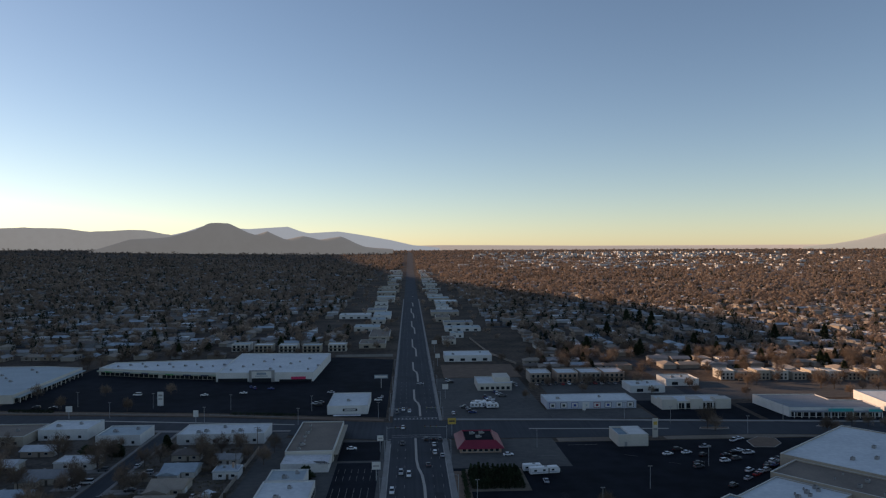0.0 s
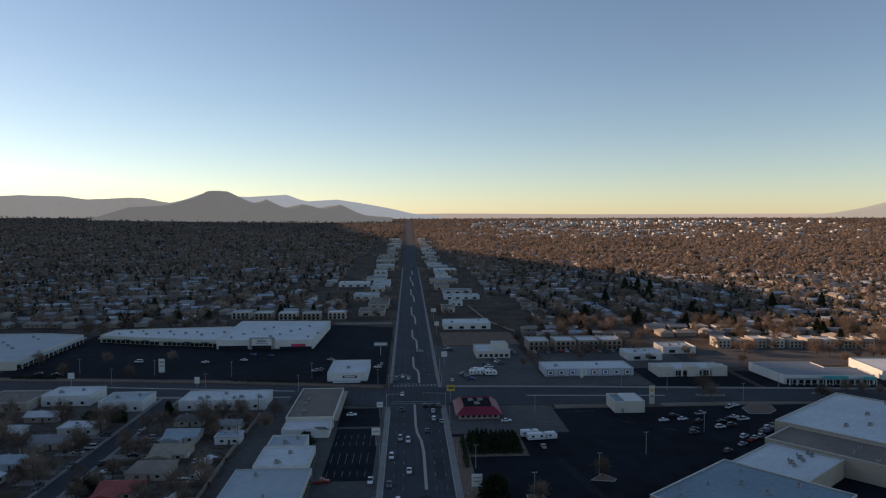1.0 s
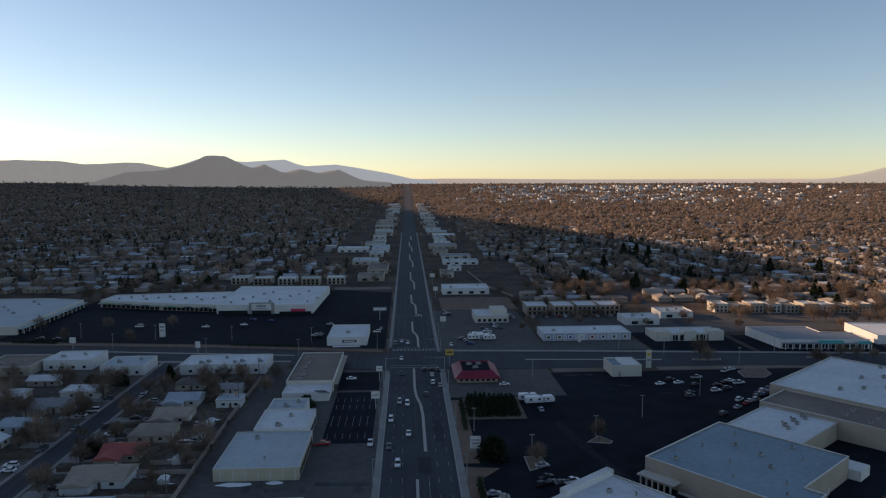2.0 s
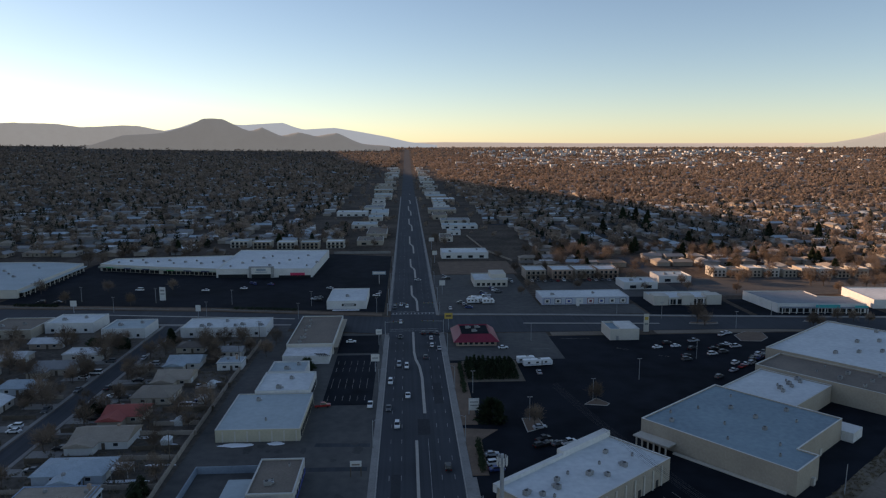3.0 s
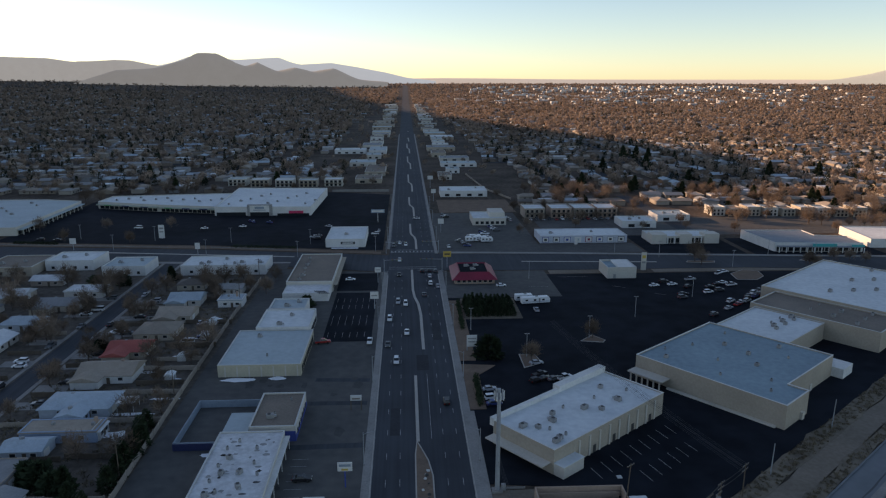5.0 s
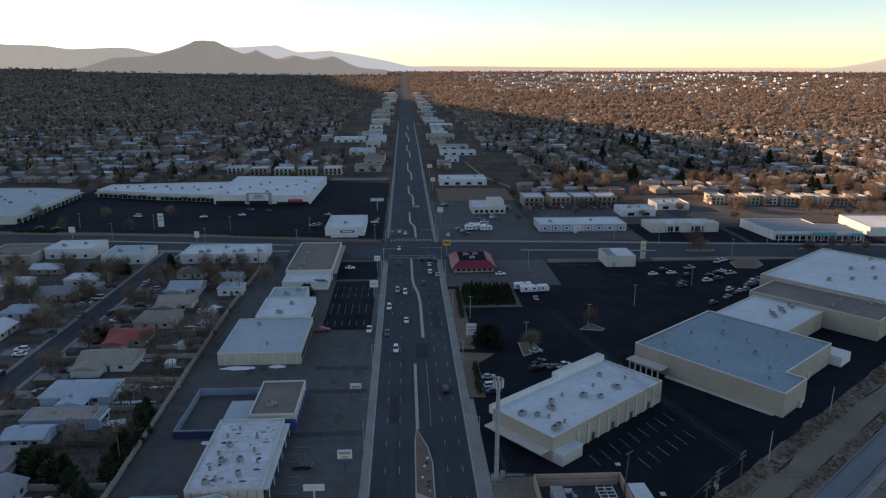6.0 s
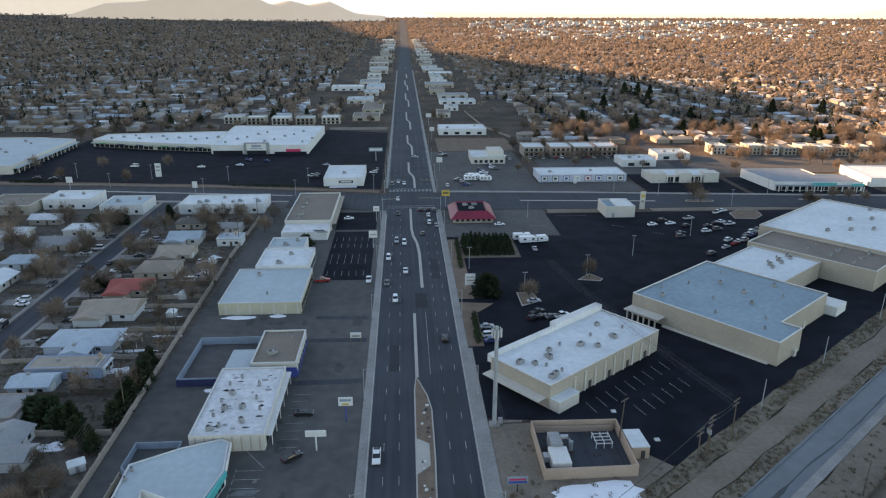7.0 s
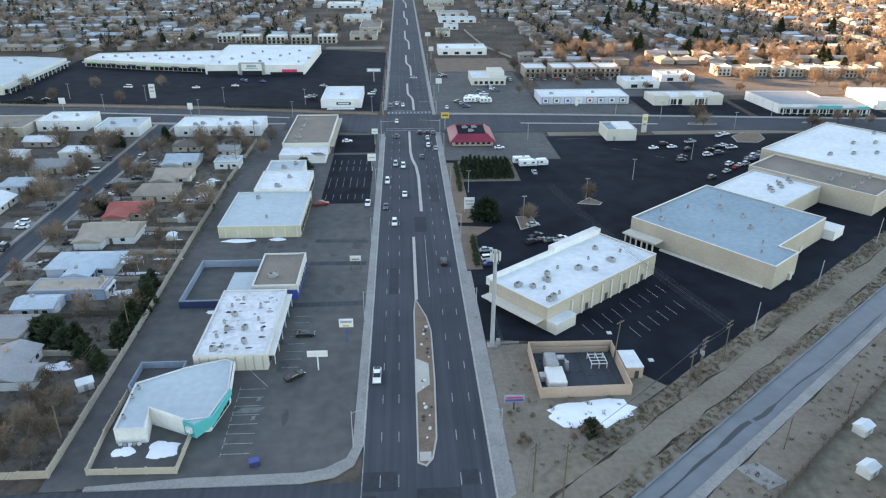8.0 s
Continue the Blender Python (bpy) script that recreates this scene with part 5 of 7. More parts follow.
# ---------------------------------------------------------------- poles, lamps, signs, fences
def street_lamp(x, y, toward, h=9.0, arm=2.4):
    """toward: +1 if the arm reaches towards +x, -1 towards -x, 0 no arm."""
    e = empty("street_lamp", pose(x, y, 0), "pale grey metal street lamp beside the road", "street lamp", "street lamps")
    part("pole", rod_bm([(0, 0, 0), (0, 0, h)], 0.13, 0.08), M["pole"], e)
    part("base", rod_bm([(0, 0, 0), (0, 0, 0.5)], 0.24, 0.2, 8), M["concrete"], e)
    if toward:
        part("arm", rod_bm([(0, 0, h - 0.6), (toward * arm * 0.4, 0, h), (toward * arm, 0, h + 0.15)], 0.06, 0.05), M["pole"], e)
        piece("lamp_head", (0.9, 0.3, 0.16), pose(toward * arm, 0, h + 0.08), M["unit"], e, 0.04)
    else:
        for s in (-1, 1):
            piece("lamp_head", (0.7, 0.4, 0.2), pose(s * 0.5, 0, h - 0.05), M["unit"], e, 0.04)
    return e


lamps = [(-11.0, 107.6, 1), (-11.0, 155.3, 1), (17.6, 107, -1), (17.6, 156, -1), (-11.0, 204, 1), (17.6, 206, -1), (-11.0, 253, 1), (17.6, 255, -1), (-11.0, 302, 1), (17.6, 302, -1), (-11.0, 400, 1), (17.6, 402, -1), (-11.0, 450, 1), (17.6, 455, -1), (17.6, 510, -1), (-11.0, 520, 1)]
for x, y, s in lamps:
    street_lamp(x, y, s)
for x, y in [(90.9, 261.3), (124.5, 286.5), (165.1, 335), (114.2, 368.3), (196.5, 360), (40.5, 222), (66.5, 239), (-192.9, 416.9), (-162.7, 388), (-147.5, 410.3), (-107.9, 373.2), (-58.1, 367.1), (-55.2, 397.2), (-101.8, 403.7), (-17, 377.9), (135, 357), (218, 352), (24, 250), (58, 318)]:
    street_lamp(x, y, 0, 8.5)


def utility_pole(x, y, h=11.0, arms=2, lean=0.0, arm_angle=38.0):
    e = empty("utility_pole", pose(x, y, 0, 0, lean), "brown wooden utility pole with crossarms", "utility pole", "utility poles")
    part("pole", rod_bm([(0, 0, 0), (0, 0, h)], 0.17, 0.11, 8), M["wood"], e)
    for k in range(arms):
        a = piece("crossarm", (2.6, 0.14, 0.14), pose(0, 0, h - 0.5 - 1.1 * k, 0, 0, arm_angle), M["wood"], e)
        for q in (-1.15, -0.45, 0.45, 1.15) if x > 0 else ():
            piece("insulator", (0.1, 0.1, 0.2), pose(q, 0, 0.14), M["unit"], a)
    return e


def wire(name, a, b, sag=1.0, r=0.025):
    a, b = Vector(a), Vector(b)
    pts = [a.lerp(b, k / 8) - Vector((0, 0, sag * 4 * (k / 8) * (1 - k / 8))) for k in range(9)]
    return tagged(part(name, rod_bm(pts, r, sides=3), M["dark"]), "thin dark overhead power wire between poles", "wire", "wires")


for x, y, h in ((73.1, 133.3, 11), (64.8, 126.8, 11), (61.1, 123.7, 10), (21.7, 94.4, 11), (26.9, 93.0, 12)):
    utility_pole(x, y, h, 2)
utility_pole(47.6, 134.6, 11, 1, 3)
e = utility_pole(64.2, 126.2, 9, 1)
for s in (-0.4, 0.4):
    c = part("transformer", rod_bm([(0, s, 0), (0, s, 1.0)], 0.32, sides=10), M["unit"], e)
    c.location = (0, 0, 7.0)
for x, y, h in ((72.2, 103.0, 8), (91, 113, 8), (86.3, 145.8, 8.5), (115, 168, 8.5), (150, 196, 9)):
    e = empty("wooden_pole", pose(x, y, 0, 0, 1.5), "plain thin weathered pole beside the channel", "pole", "utility poles")
    part("shaft", rod_bm([(0, 0, 0), (0, 0, h)], 0.14, 0.1, 6), M["wood"] if y < 120 else M["pole"], e)
for q in (-1.0, -0.4, 0.4, 1.0):
    dx, dy = 0.78 * q, 0.62 * q
    for z in (10.5, 9.4):
        wire("wire", (73.1 + dx, 133.3 + dy, z), (50 + dx, 228 + dy, z + 0.5), 1.5)
        wire("wire", (73.1 + dx, 133.3 + dy, z), (64.8 + dx, 126.8 + dy, z), 0.2)
    wire("wire", (64.8 + dx, 126.8 + dy, 10.4), (26.9 + dx, 93 + dy, 11.4), 0.8)
    wire("wire", (21.7 + dx, 94.4 + dy, 10.4), (20.5 + dx * 0.4, 143, 8.0), 0.8)
    wire("wire", (21.7 + dx, 94.4, 10.2), (6 + dx, 40, 10.2), 0.6)
left_poles = [(-67.6, 112), (-68.3, 152), (-69.0, 195), (-69.5, 240), (-70, 285), (-70, 325)]
for x, y in left_poles:
    utility_pole(x, y, 10, 1, 0, 0)
for (x0, y0), (x1, y1) in zip(left_poles, left_poles[1:]):
    for q in (-1.1, -0.4, 0.4, 1.1):
        wire("wire", (x0 + q, y0, 9.7), (x1 + q, y1, 9.7), 0.7)
for q in (-1.1, 0.4, 1.1):
    wire("wire", (-67.6 + q, 112, 9.7), (-66.5 + q, 60, 9.7), 0.7)

e = empty("antenna_mast", pose(20.2, 142.8, 0), "tall pale steel antenna mast beside the avenue", "antenna mast")
part("mast", rod_bm([(0, 0, 0), (0, 0, 25.5)], 0.55, 0.42, 12), M["pole"], e)
part("footing", prism(rect(-1.2, 1.2, -1.0, 1.0), 0, 0.5), M["concrete"], e)
part("platform", rod_bm([(0, 0, 23.2), (0, 0, 23.4)], 1.0, sides=12), M["pole"], e)
for k in range(9):
    a = 2 * math.pi * k / 9
    b = piece("panel_antenna", (0.32, 0.16, 2.0), pose(1.15 * math.cos(a), 1.15 * math.sin(a), 23.0, 0, 0, math.degrees(a) + 90), M["coping"], e, 0.03)
    part("strut", rod_bm([(0.4 * math.cos(a), 0.4 * math.sin(a), 23.3), (1.1 * math.cos(a), 1.1 * math.sin(a), 23.6)], 0.05), M["pole"], e)
piece("cabinet", (1.0, 0.8, 1.6), pose(1.5, 0.4, 0), M["unit"], e, 0.04)


def sign(name, label, x, y, w, h, z, material, posts=1, bars=(), post_mat=None, thick=0.35, angle=0.0):
    e = empty(name, pose(x, y, 0, 0, 0, angle), label, "sign")
    piece("panel", (w, thick, h), pose(0, 0, z), material, e, 0.04)
    for k in range(posts):
        px = 0 if posts == 1 else (-w / 2 + 0.15 + k * (w - 0.3))
        piece("post", (0.28, 0.28, z + 0.05), pose(px, 0, 0), post_mat or M["pole"], e)
    for dz, hh, fr, m in bars:
        piece("lettering", (w * fr, 0.06, hh), pose(0, -thick / 2 - 0.02, z + dz), m, e)
    return e


sign("pylon_sign", "white, yellow and blue pylon sign at the forecourt", -14.8, 146.3, 3.4, 2.2, 4.2, M["white_wall"], 1, ((0.2, 0.5, 0.45, M["yellow"]), (1.2, 0.6, 0.8, M["blue_grey"])), M["blue_paint"])
sign("blank_sign", "blank white sign board on a single post", -20.5, 134.7, 4.6, 1.5, 3.6, M["white_wall"], 1, (), M["white_wall"])
sign("frame_sign", "pale sign board in a two-post brown frame", -14.9, 185.5, 3.2, 1.6, 3.0, M["coping"], 2, ((0.4, 0.4, 0.7, M["brown_roof"]),), M["wood"])
sign("blue_sign", "small blue and red billboard on a post", 21.8, 118.2, 4.2, 1.6, 2.0, M["blue_grey"], 1, ((0.9, 0.4, 0.8, M["pink_red"]), (0.2, 0.5, 0.9, M["blue_paint"])), M["dark"])
sign("shop_sign", "white sign board with dark bars beside planting", 22.4, 228.9, 3.6, 4.2, 1.6, M["white_wall"], 2, ((2.8, 0.4, 0.8, M["unit"]), (1.6, 0.4, 0.7, M["unit"])))
sign("shop_sign", "white pole sign at the car park", -13.4, 276.9, 3.4, 3.0, 4.4, M["white_wall"], 1, ((1.2, 0.5, 0.7, M["unit"]),))
sign("shop_sign", "white pole sign near the crossing", -13.4, 315.7, 2.8, 2.4, 5.0, M["white_wall"], 1, ((1.0, 0.4, 0.7, M["unit"]),))
sign("plaza_sign", "tall dark lettered pylon sign of the plaza", -18.7, 459.7, 9.0, 2.4, 6.2, M["blue_grey"], 1, ((0.6, 1.2, 0.85, M["white_wall"]),), M["white_wall"])
sign("plaza_sign", "white totem sign of the plaza car park", -145.1, 415.1, 3.4, 8.0, 0.5, M["white_wall"], 1, ((5.5, 1.0, 0.7, M["unit"]), (3.5, 0.8, 0.7, M["unit"])))
sign("street_sign", "white pole sign by the cross street", -112.3, 373.3, 2.6, 3.4, 3.5, M["white_wall"], 1)
sign("street_sign", "white square pole sign by the cross street", -184.7, 388.9, 3.4, 3.2, 3.5, M["white_wall"], 1)
sign("totem_sign", "beige totem sign at the car park entrance", 117.5, 330.5, 2.6, 9.0, 0.2, M["cream_wall"], 1, ((6.0, 1.6, 0.7, M["yellow"]), (3.5, 1.0, 0.7, M["unit"])))
sign("restaurant_sign", "yellow restaurant sign at the crossing corner", 20.4, 341, 4.0, 3.0, 5.5, M["yellow"], 1, ((1.2, 0.7, 0.7, M["dark"]),))
sign("shop_sign", "white sign at the tile shop", 97, 386, 1.8, 3.6, 0.6, M["white_wall"], 1)
sign("pole_sign", "pale pole sign beside the avenue", 21.5, 425, 3.6, 3.2, 5.5, M["coping"], 1)
sign("pole_sign", "pale pole sign beside the avenue", 21.5, 540, 3.6, 3.2, 6.5, M["coping"], 1)
sign("pole_sign", "pale pole sign beside the avenue", 21.5, 610, 4.6, 3.2, 7.5, M["coping"], 1)


def traffic_signal(x, y, reach):
    e = empty("traffic_signal", pose(x, y, 0), "traffic signal on a long mast arm over the crossing", "traffic signal", "traffic signals")
    part("pole", rod_bm([(0, 0, 0), (0, 0, 7)], 0.16, 0.12, 8), M["pole"], e)
    part("mast_arm", rod_bm([(0, 0, 6.2), (reach, 0, 6.6)], 0.12, 0.07), M["pole"], e)
    for f in (0.45, 0.7, 0.95):
        h = piece("signal_head", (0.4, 0.3, 1.1), pose(reach * f, 0, 5.9), M["dark"], e, 0.03)
        for k, c in enumerate((M["green_sign"], M["yellow"], M["tail"])):
            piece("lens", (0.24, 0.05, 0.24), pose(0, -0.17, 0.1 + 0.32 * k), c, h)


traffic_signal(-11, 372, 11)
traffic_signal(17.5, 334, -11)
traffic_signal(-11, 333, 9)
traffic_signal(17.5, 373, -9)
for x, y in ((62.5, 126.6), (56, 139)):
    piece_label = empty("transformer_box", pose(x - 6, y + 8, 0.02), "small pale ground box on the asphalt", "box")
    piece("lid", (1.2, 1.2, 0.25), pose(0, 0, 0), M["coping"], piece_label, 0.05)
e = empty("dumpster", pose(-29.2, 104.0, 0.02, 0, 0, 15), "dark blue metal waste bin on the forecourt", "waste bin")
piece("bin", (1.8, 1.3, 1.1), pose(0, 0, 0.1), M["navy"], e, 0.06)
piece("lid", (1.9, 1.4, 0.12), pose(0, 0, 1.2), M["blue_paint"], e, 0.03)


def block_wall(pts, h=1.8, label="long weathered tan block garden wall", mt=None, step=5.0):
    e = empty("block_wall", pose(pts[0][0], pts[0][1], 0), label, "wall")
    o = Vector(pts[0])
    for a, b in zip(pts, pts[1:]):
        a, b = Vector(a), Vector(b)
        n = max(1, round((b - a).length / step))
        ang = math.degrees(math.atan2((b - a).y, (b - a).x))
        L = (b - a).length / n
        for k in range(n):
            c = a.lerp(b, (k + 0.5) / n) - o
            piece("wall_panel", (round(L - 0.3, 2), 0.2, h - 0.08 * ((k * 7) % 3)), pose(c.x, c.y, 0, 0, 0, ang), mt or M["block"], e)
            c = a.lerp(b, k / n) - o
            piece("pillar", (0.36, 0.36, h + 0.12), pose(c.x, c.y, 0, 0, 0, ang), mt or M["block"], e)
    return e


block_wall([(-43.2, 112.6), (-43.2, 102.6), (-59.4, 103.0), (-60.3, 114), (-60.4, 127.5)], 1.5, "low tan block wall round a small yard", M["tan_wall"])
block_wall([(-66.2, 103), (-66.9, 148), (-68.4, 203), (-69.3, 270), (-68.6, 322)], 1.9)
block_wall([(-66.2, 102.6), (-112, 102.6)], 1.7, "tan block wall along the side street")
for y in (118, 143, 162, 181, 199, 217, 238, 262, 292):
    block_wall([(-68.2, y), (-86, y + 0.6)], 1.6, "low garden wall between two houses", M["block"] if y % 2 else M["wood"])
for x0, x1, y, mt in ((-112, -102, 199, "wood"), (-112, -103, 180, "block"), (-104, -86, 161, "wood"), (-112, -101, 221, "wood"), (-84, -69.5, 206, "wood"), (-84, -69.5, 225, "block"), (-112, -100, 261, "wood"), (-113, -100, 281, "block"), (-136, -126, 212, "wood"), (-139, -126, 252, "block"), (-137, -126, 233, "wood")):
    block_wall([(x0, y), (x1, y + 0.4)], 1.5, "low garden fence beside a house", M[mt], 3.5)
for a, b in ((100, 60), (60, 20)):
    block_wall([uv(a + 60, 30.7), uv(a + 20, 30.7)], 1.5, "weathered wooden fence along the verge", M["wood"], 3.0)
block_wall([uv(160, 30.7), uv(300, 30.7)], 1.6, "weathered wooden fence along the verge", M["wood"], 5.0)
block_wall([(19.8, 143.6), (27, 143.6)], 0.5, "low kerb wall beside the mast", M["concrete"])
block_wall([(83, 545), (68, 600), (60, 700)], 1.6, "long block wall along an alley")
block_wall([(-240, 405), (-134, 392)], 0.5, "low hedge-topped kerb wall of the plaza", M["concrete"])
block_wall([(-110, 391), (-64, 383)], 0.5, "low kerb wall of the plaza", M["concrete"])
for pts in ([(38.2, 212.8), (45, 216.7), (43.8, 224.4), (38.2, 224.6)], [(62.6, 236.0), (70.5, 234.2), (72, 236.4), (68.4, 242)], [(156.6, 312), (166, 311), (172.3, 317), (174, 326), (167, 329), (158, 322)], [(145, 345), (152, 343.5), (160, 344), (161, 347), (147, 348)], [(206, 346), (218, 343), (224, 345), (210, 349)]):
    e = tagged(part("planting_island", prism(pts, 0, 0.18), M["kerb"]), "kerbed gravel island in the asphalt", "island", kind="structure")
    part("gravel", prism(inset(pts, 0.35), 0.1, 0.22), M["red_dirt"], e)
rr = random.Random(8)
for k in range(26):
    y = 106 + rr.random() * 46
    if 129 < y < 137:
        continue
    bm = bmesh.new()
    bmesh.ops.create_icosphere(bm, subdivisions=1, radius=0.25 + rr.random() * 0.3)
    for v in bm.verts:
        v.co *= 0.75 + 0.5 * rr.random()
        v.co.z *= 0.7
    o = part("boulder", bm, M["dark"] if k % 3 == 0 else M["coping"])
    o.location = (2.6 + rr.random() * 2.2, y, 0.3)
    tagged(o, "rough stone on the gravel median", "stone", "median stones")


# ---------------------------------------------------------------- houses
def gable_bm(w, d, z, rise, over=0.5, hip=0.0, thick=0.18):
    """A pitched roof: ridge along x; hip: how far the ridge ends draw in."""
    x, y = w / 2 + over, d / 2 + over
    bm = bmesh.new()
    eave = [bm.verts.new(p) for p in ((-x, -y, z), (x, -y, z), (x, y, z), (-x, y, z))]
    low = [bm.verts.new((v.co.x, v.co.y, z - thick)) for v in eave]
    r0, r1 = bm.verts.new((-x + hip, 0, z + rise)), bm.verts.new((x - hip, 0, z + rise))
    bm.faces.new((eave[0], eave[1], r1, r0))
    bm.faces.new((eave[2], eave[3], r0, r1))
    bm.faces.new((eave[1], eave[2], r1))
    bm.faces.new((eave[3], eave[0], r0))
    for i in range(4):
        bm.faces.new((low[i], low[(i + 1) % 4], eave[(i + 1) % 4], eave[i]))
    bm.faces.new(low[::-1])
    return bm


tmp = piece("window", (1.6, 0.11, 1.2), pose(0, 0, 0), M["glass"])
glass_window = tmp.data
bpy.data.objects.remove(tmp)


def house(m, w, d, style, wall, roof, label, h=2.7, chimney=False, plain=False):
    e = empty("house", m, label, "house", "houses")
    part("wall", prism(rect(-w / 2, w / 2, -d / 2, d / 2), 0, h), wall, e)
    if style == "flat":
        part("roof", prism(rect(-w / 2 - 0.3, w / 2 + 0.3, -d / 2 - 0.3, d / 2 + 0.3), h, h + 0.28), roof, e)
        part("parapet", ring(rect(-w / 2 - 0.1, w / 2 + 0.1, -d / 2 - 0.1, d / 2 + 0.1), 0.25, h + 0.28, h + 0.5), wall, e)
    else:
        part("roof", gable_bm(w, d, h, 0.24 * d * 0.75, 0.5, d / 2 if style == "hip" else 0.0), roof, e)
        if style == "ell":
            part("wing", prism(rect(-w / 2, -w / 2 + d * 0.7, -d / 2 - 4, -d / 2 + 0.1), 0, h), wall, e)
            bm = gable_bm(d / 2 + 4.5, d * 0.7, h + 0.02, 1.3)
            bmesh.ops.transform(bm, matrix=pose(-w / 2 + d * 0.35, -d / 4 - 2, 0, 0, 0, 90), verts=bm.verts)
            part("wing_roof", bm, roof, e)
    front = -d / 2 - 0.03
    piece("door", (1.0, 0.1, 2.05), pose(w * 0.08, front, 0), M["wood"], e)
    for x in (w * 0.3, -w * 0.2):
        win = piece("window", (1.6, 0.1, 1.2), pose(x, front, 0.95), M["white_wall"], e)
        if plain:
            win.data = glass_window
        else:
            piece("pane", (1.4, 0.14, 1.0), pose(0, 0, 0.1), M["glass"], win)
    if plain:
        return e
    piece("garage_door", (0.1, 2.8, 2.2), pose(w / 2 + 0.03, -d * 0.15, 0), M["white_wall"], e)
    if chimney:
        piece("chimney", (0.8, 0.8, 2.4), pose(w * 0.2, d * 0.12, h), M["adobe"], e)
    piece("cooler", (0.9, 0.9, 0.8), pose(-w * 0.15, d * 0.1, h + (0.28 if style == "flat" else 1.0)), M["unit"], e, 0.05)
    return e


WORD = {"flat": "flat-roofed", "gable": "gable-roofed", "hip": "hip-roofed", "ell": "cross-gabled"}
hand = [  # x, y, width, depth, turn, style, wall, roof
    (-95.5, 233, 12.5, 11, 0, "ell", 0, 5), (-94.5, 213.5, 17, 12, 0, "ell", 4, 3), (-93.5, 190.5, 19, 11, 0, "hip", 3, 4), (-92.5, 184.3, 9, 7, 90, "gable", 5, 4), (-91, 174, 19.5, 7, 0, "flat", 5, 3), (-96, 165.5, 10, 7, 0, "gable", 3, 4), (-82.5, 174, 5.5, 3.4, 90, "gable", 4, 2),
    (-100, 152, 16, 11, 0, "flat", 2, 0), (-90, 137, 14, 9, 90, "ell", 4, 0), (-92, 251, 14, 13, 0, "hip", 0, 3), (-91, 270, 13, 12, 0, "ell", 0, 3), (-93, 290, 13, 11, 0, "ell", 1, 4), (-73.5, 286, 10, 8, 0, "flat", 4, 4), (-78, 304, 11, 8, 0, "gable", 1, 0),
    (-140, 303, 16, 10, 0, "flat", 1, 2), (-143, 285, 17, 11, 0, "ell", 0, 0), (-146, 262, 14, 10, 0, "hip", 3, 4), (-146, 240, 15, 10, 90, "gable", 1, 2), (-145, 221, 14, 10, 0, "ell", 4, 4), (-144, 200, 14, 10, 0, "hip", 0, 0), (-144, 180, 14, 10, 0, "gable", 3, 4),
    (-170, 300, 14, 10, 0, "ell", 0, 2), (-172, 278, 14, 10, 0, "hip", 1, 0), (-175, 258, 14, 10, 0, "gable", 4, 4), (-195, 300, 14, 10, 0, "gable", 0, 0), (-198, 322, 14, 10, 0, "flat", 1, 1), (-165, 322, 14, 9, 0, "gable", 2, 2), (-97, 312, 12, 9, 0, "hip", 0, 1), (-95, 118, 13, 9, 0, "gable", 4, 1),
    (84, 62, 13, 9, 38, "gable", 0, 1), (97, 78, 12, 9, 38, "ell", 4, 2), (112, 94, 13, 9, 38, "flat", 1, 2), (126, 106, 13, 9, 38, "gable", 0, 0), (146, 122, 13, 9, 38, "hip", 1, 2),
]
for x, y, w, d, a, st, wl, rf in hand:
    house(pose(x, y, 0, 0, 0, a), w, d, st, WALLS[wl], ROOFS[rf], "small " + WORD[st] + " house with " + ("red" if rf == 5 else "grey" if rf in (0, 4) else "white" if rf == 2 else "brown") + " roof in a garden", 2.7 if st != "flat" else 3.0, chimney=(wl == 4))
for x, y in ((-75, 262), (-74, 246), (-76, 226), (-75, 210), (-70.5, 130.4), (-76, 171), (90.6, 107.4), (84.5, 96)):
    e = empty("shed", pose(x, y, 0, 0, 0, 90 if y > 200 else 30), "small pale garden shed with pitched roof", "shed", "sheds")
    part("wall", prism(rect(-1.6, 1.6, -1.3, 1.3), 0, 1.9), M["coping"], e)
    part("roof", gable_bm(3.2, 2.6, 1.9, 0.6, 0.2), M["white_roof"], e)
    piece("door", (0.8, 0.08, 1.6), pose(0, -1.33, 0), M["unit"], e)
e = empty("patio_roof", pose(-80.5, 190, 0), "white patio roof on thin posts", "patio roof")
piece("roof", (5, 5, 0.15), pose(0, 0, 2.6), M["white_roof"], e, 0.02)
for x in (-2.3, 2.3):
    for y in (-2.3, 2.3):
        piece("post", (0.12, 0.12, 2.6), pose(x, y, 0), M["white_wall"], e)
for k, (x, y, a, b) in enumerate(((-79, 186.5, 14, 1.8), (-80, 174.5, 6, 3), (-77, 164, 7, 2), (-80, 139, 7, 4), (-84, 216, 5, 2), (-79, 246.5, 8, 1.5), (-78, 229, 5, 2), (-76, 254, 5, 2), (-74, 210, 4, 2), (-76, 268, 6, 2), (-72, 196, 8, 1.6))):
    snow(x, y, a, b, "patch of old snow in a shady garden", 10 + k, -0.1)
for x0, x1, y in ((-105, -83, 182.5), (-114, -104, 205), (-114, -104, 222), (-135, -124.5, 225), (-137, -124.5, 275), (-136, -124.5, 245), (-114, -105, 247), (-114.5, -102, 193), (-114.5, -101, 231), (-114.5, -99, 252), (-114.5, -98, 270), (-114.5, -99, 291), (-135.5, -125, 208), (-137, -125, 296)):
    slab("driveway", rect(x0, x1, y - 2.5, y + 2.5), -0.1, 0.01, M["concrete"], "pale concrete driveway", "driveway")
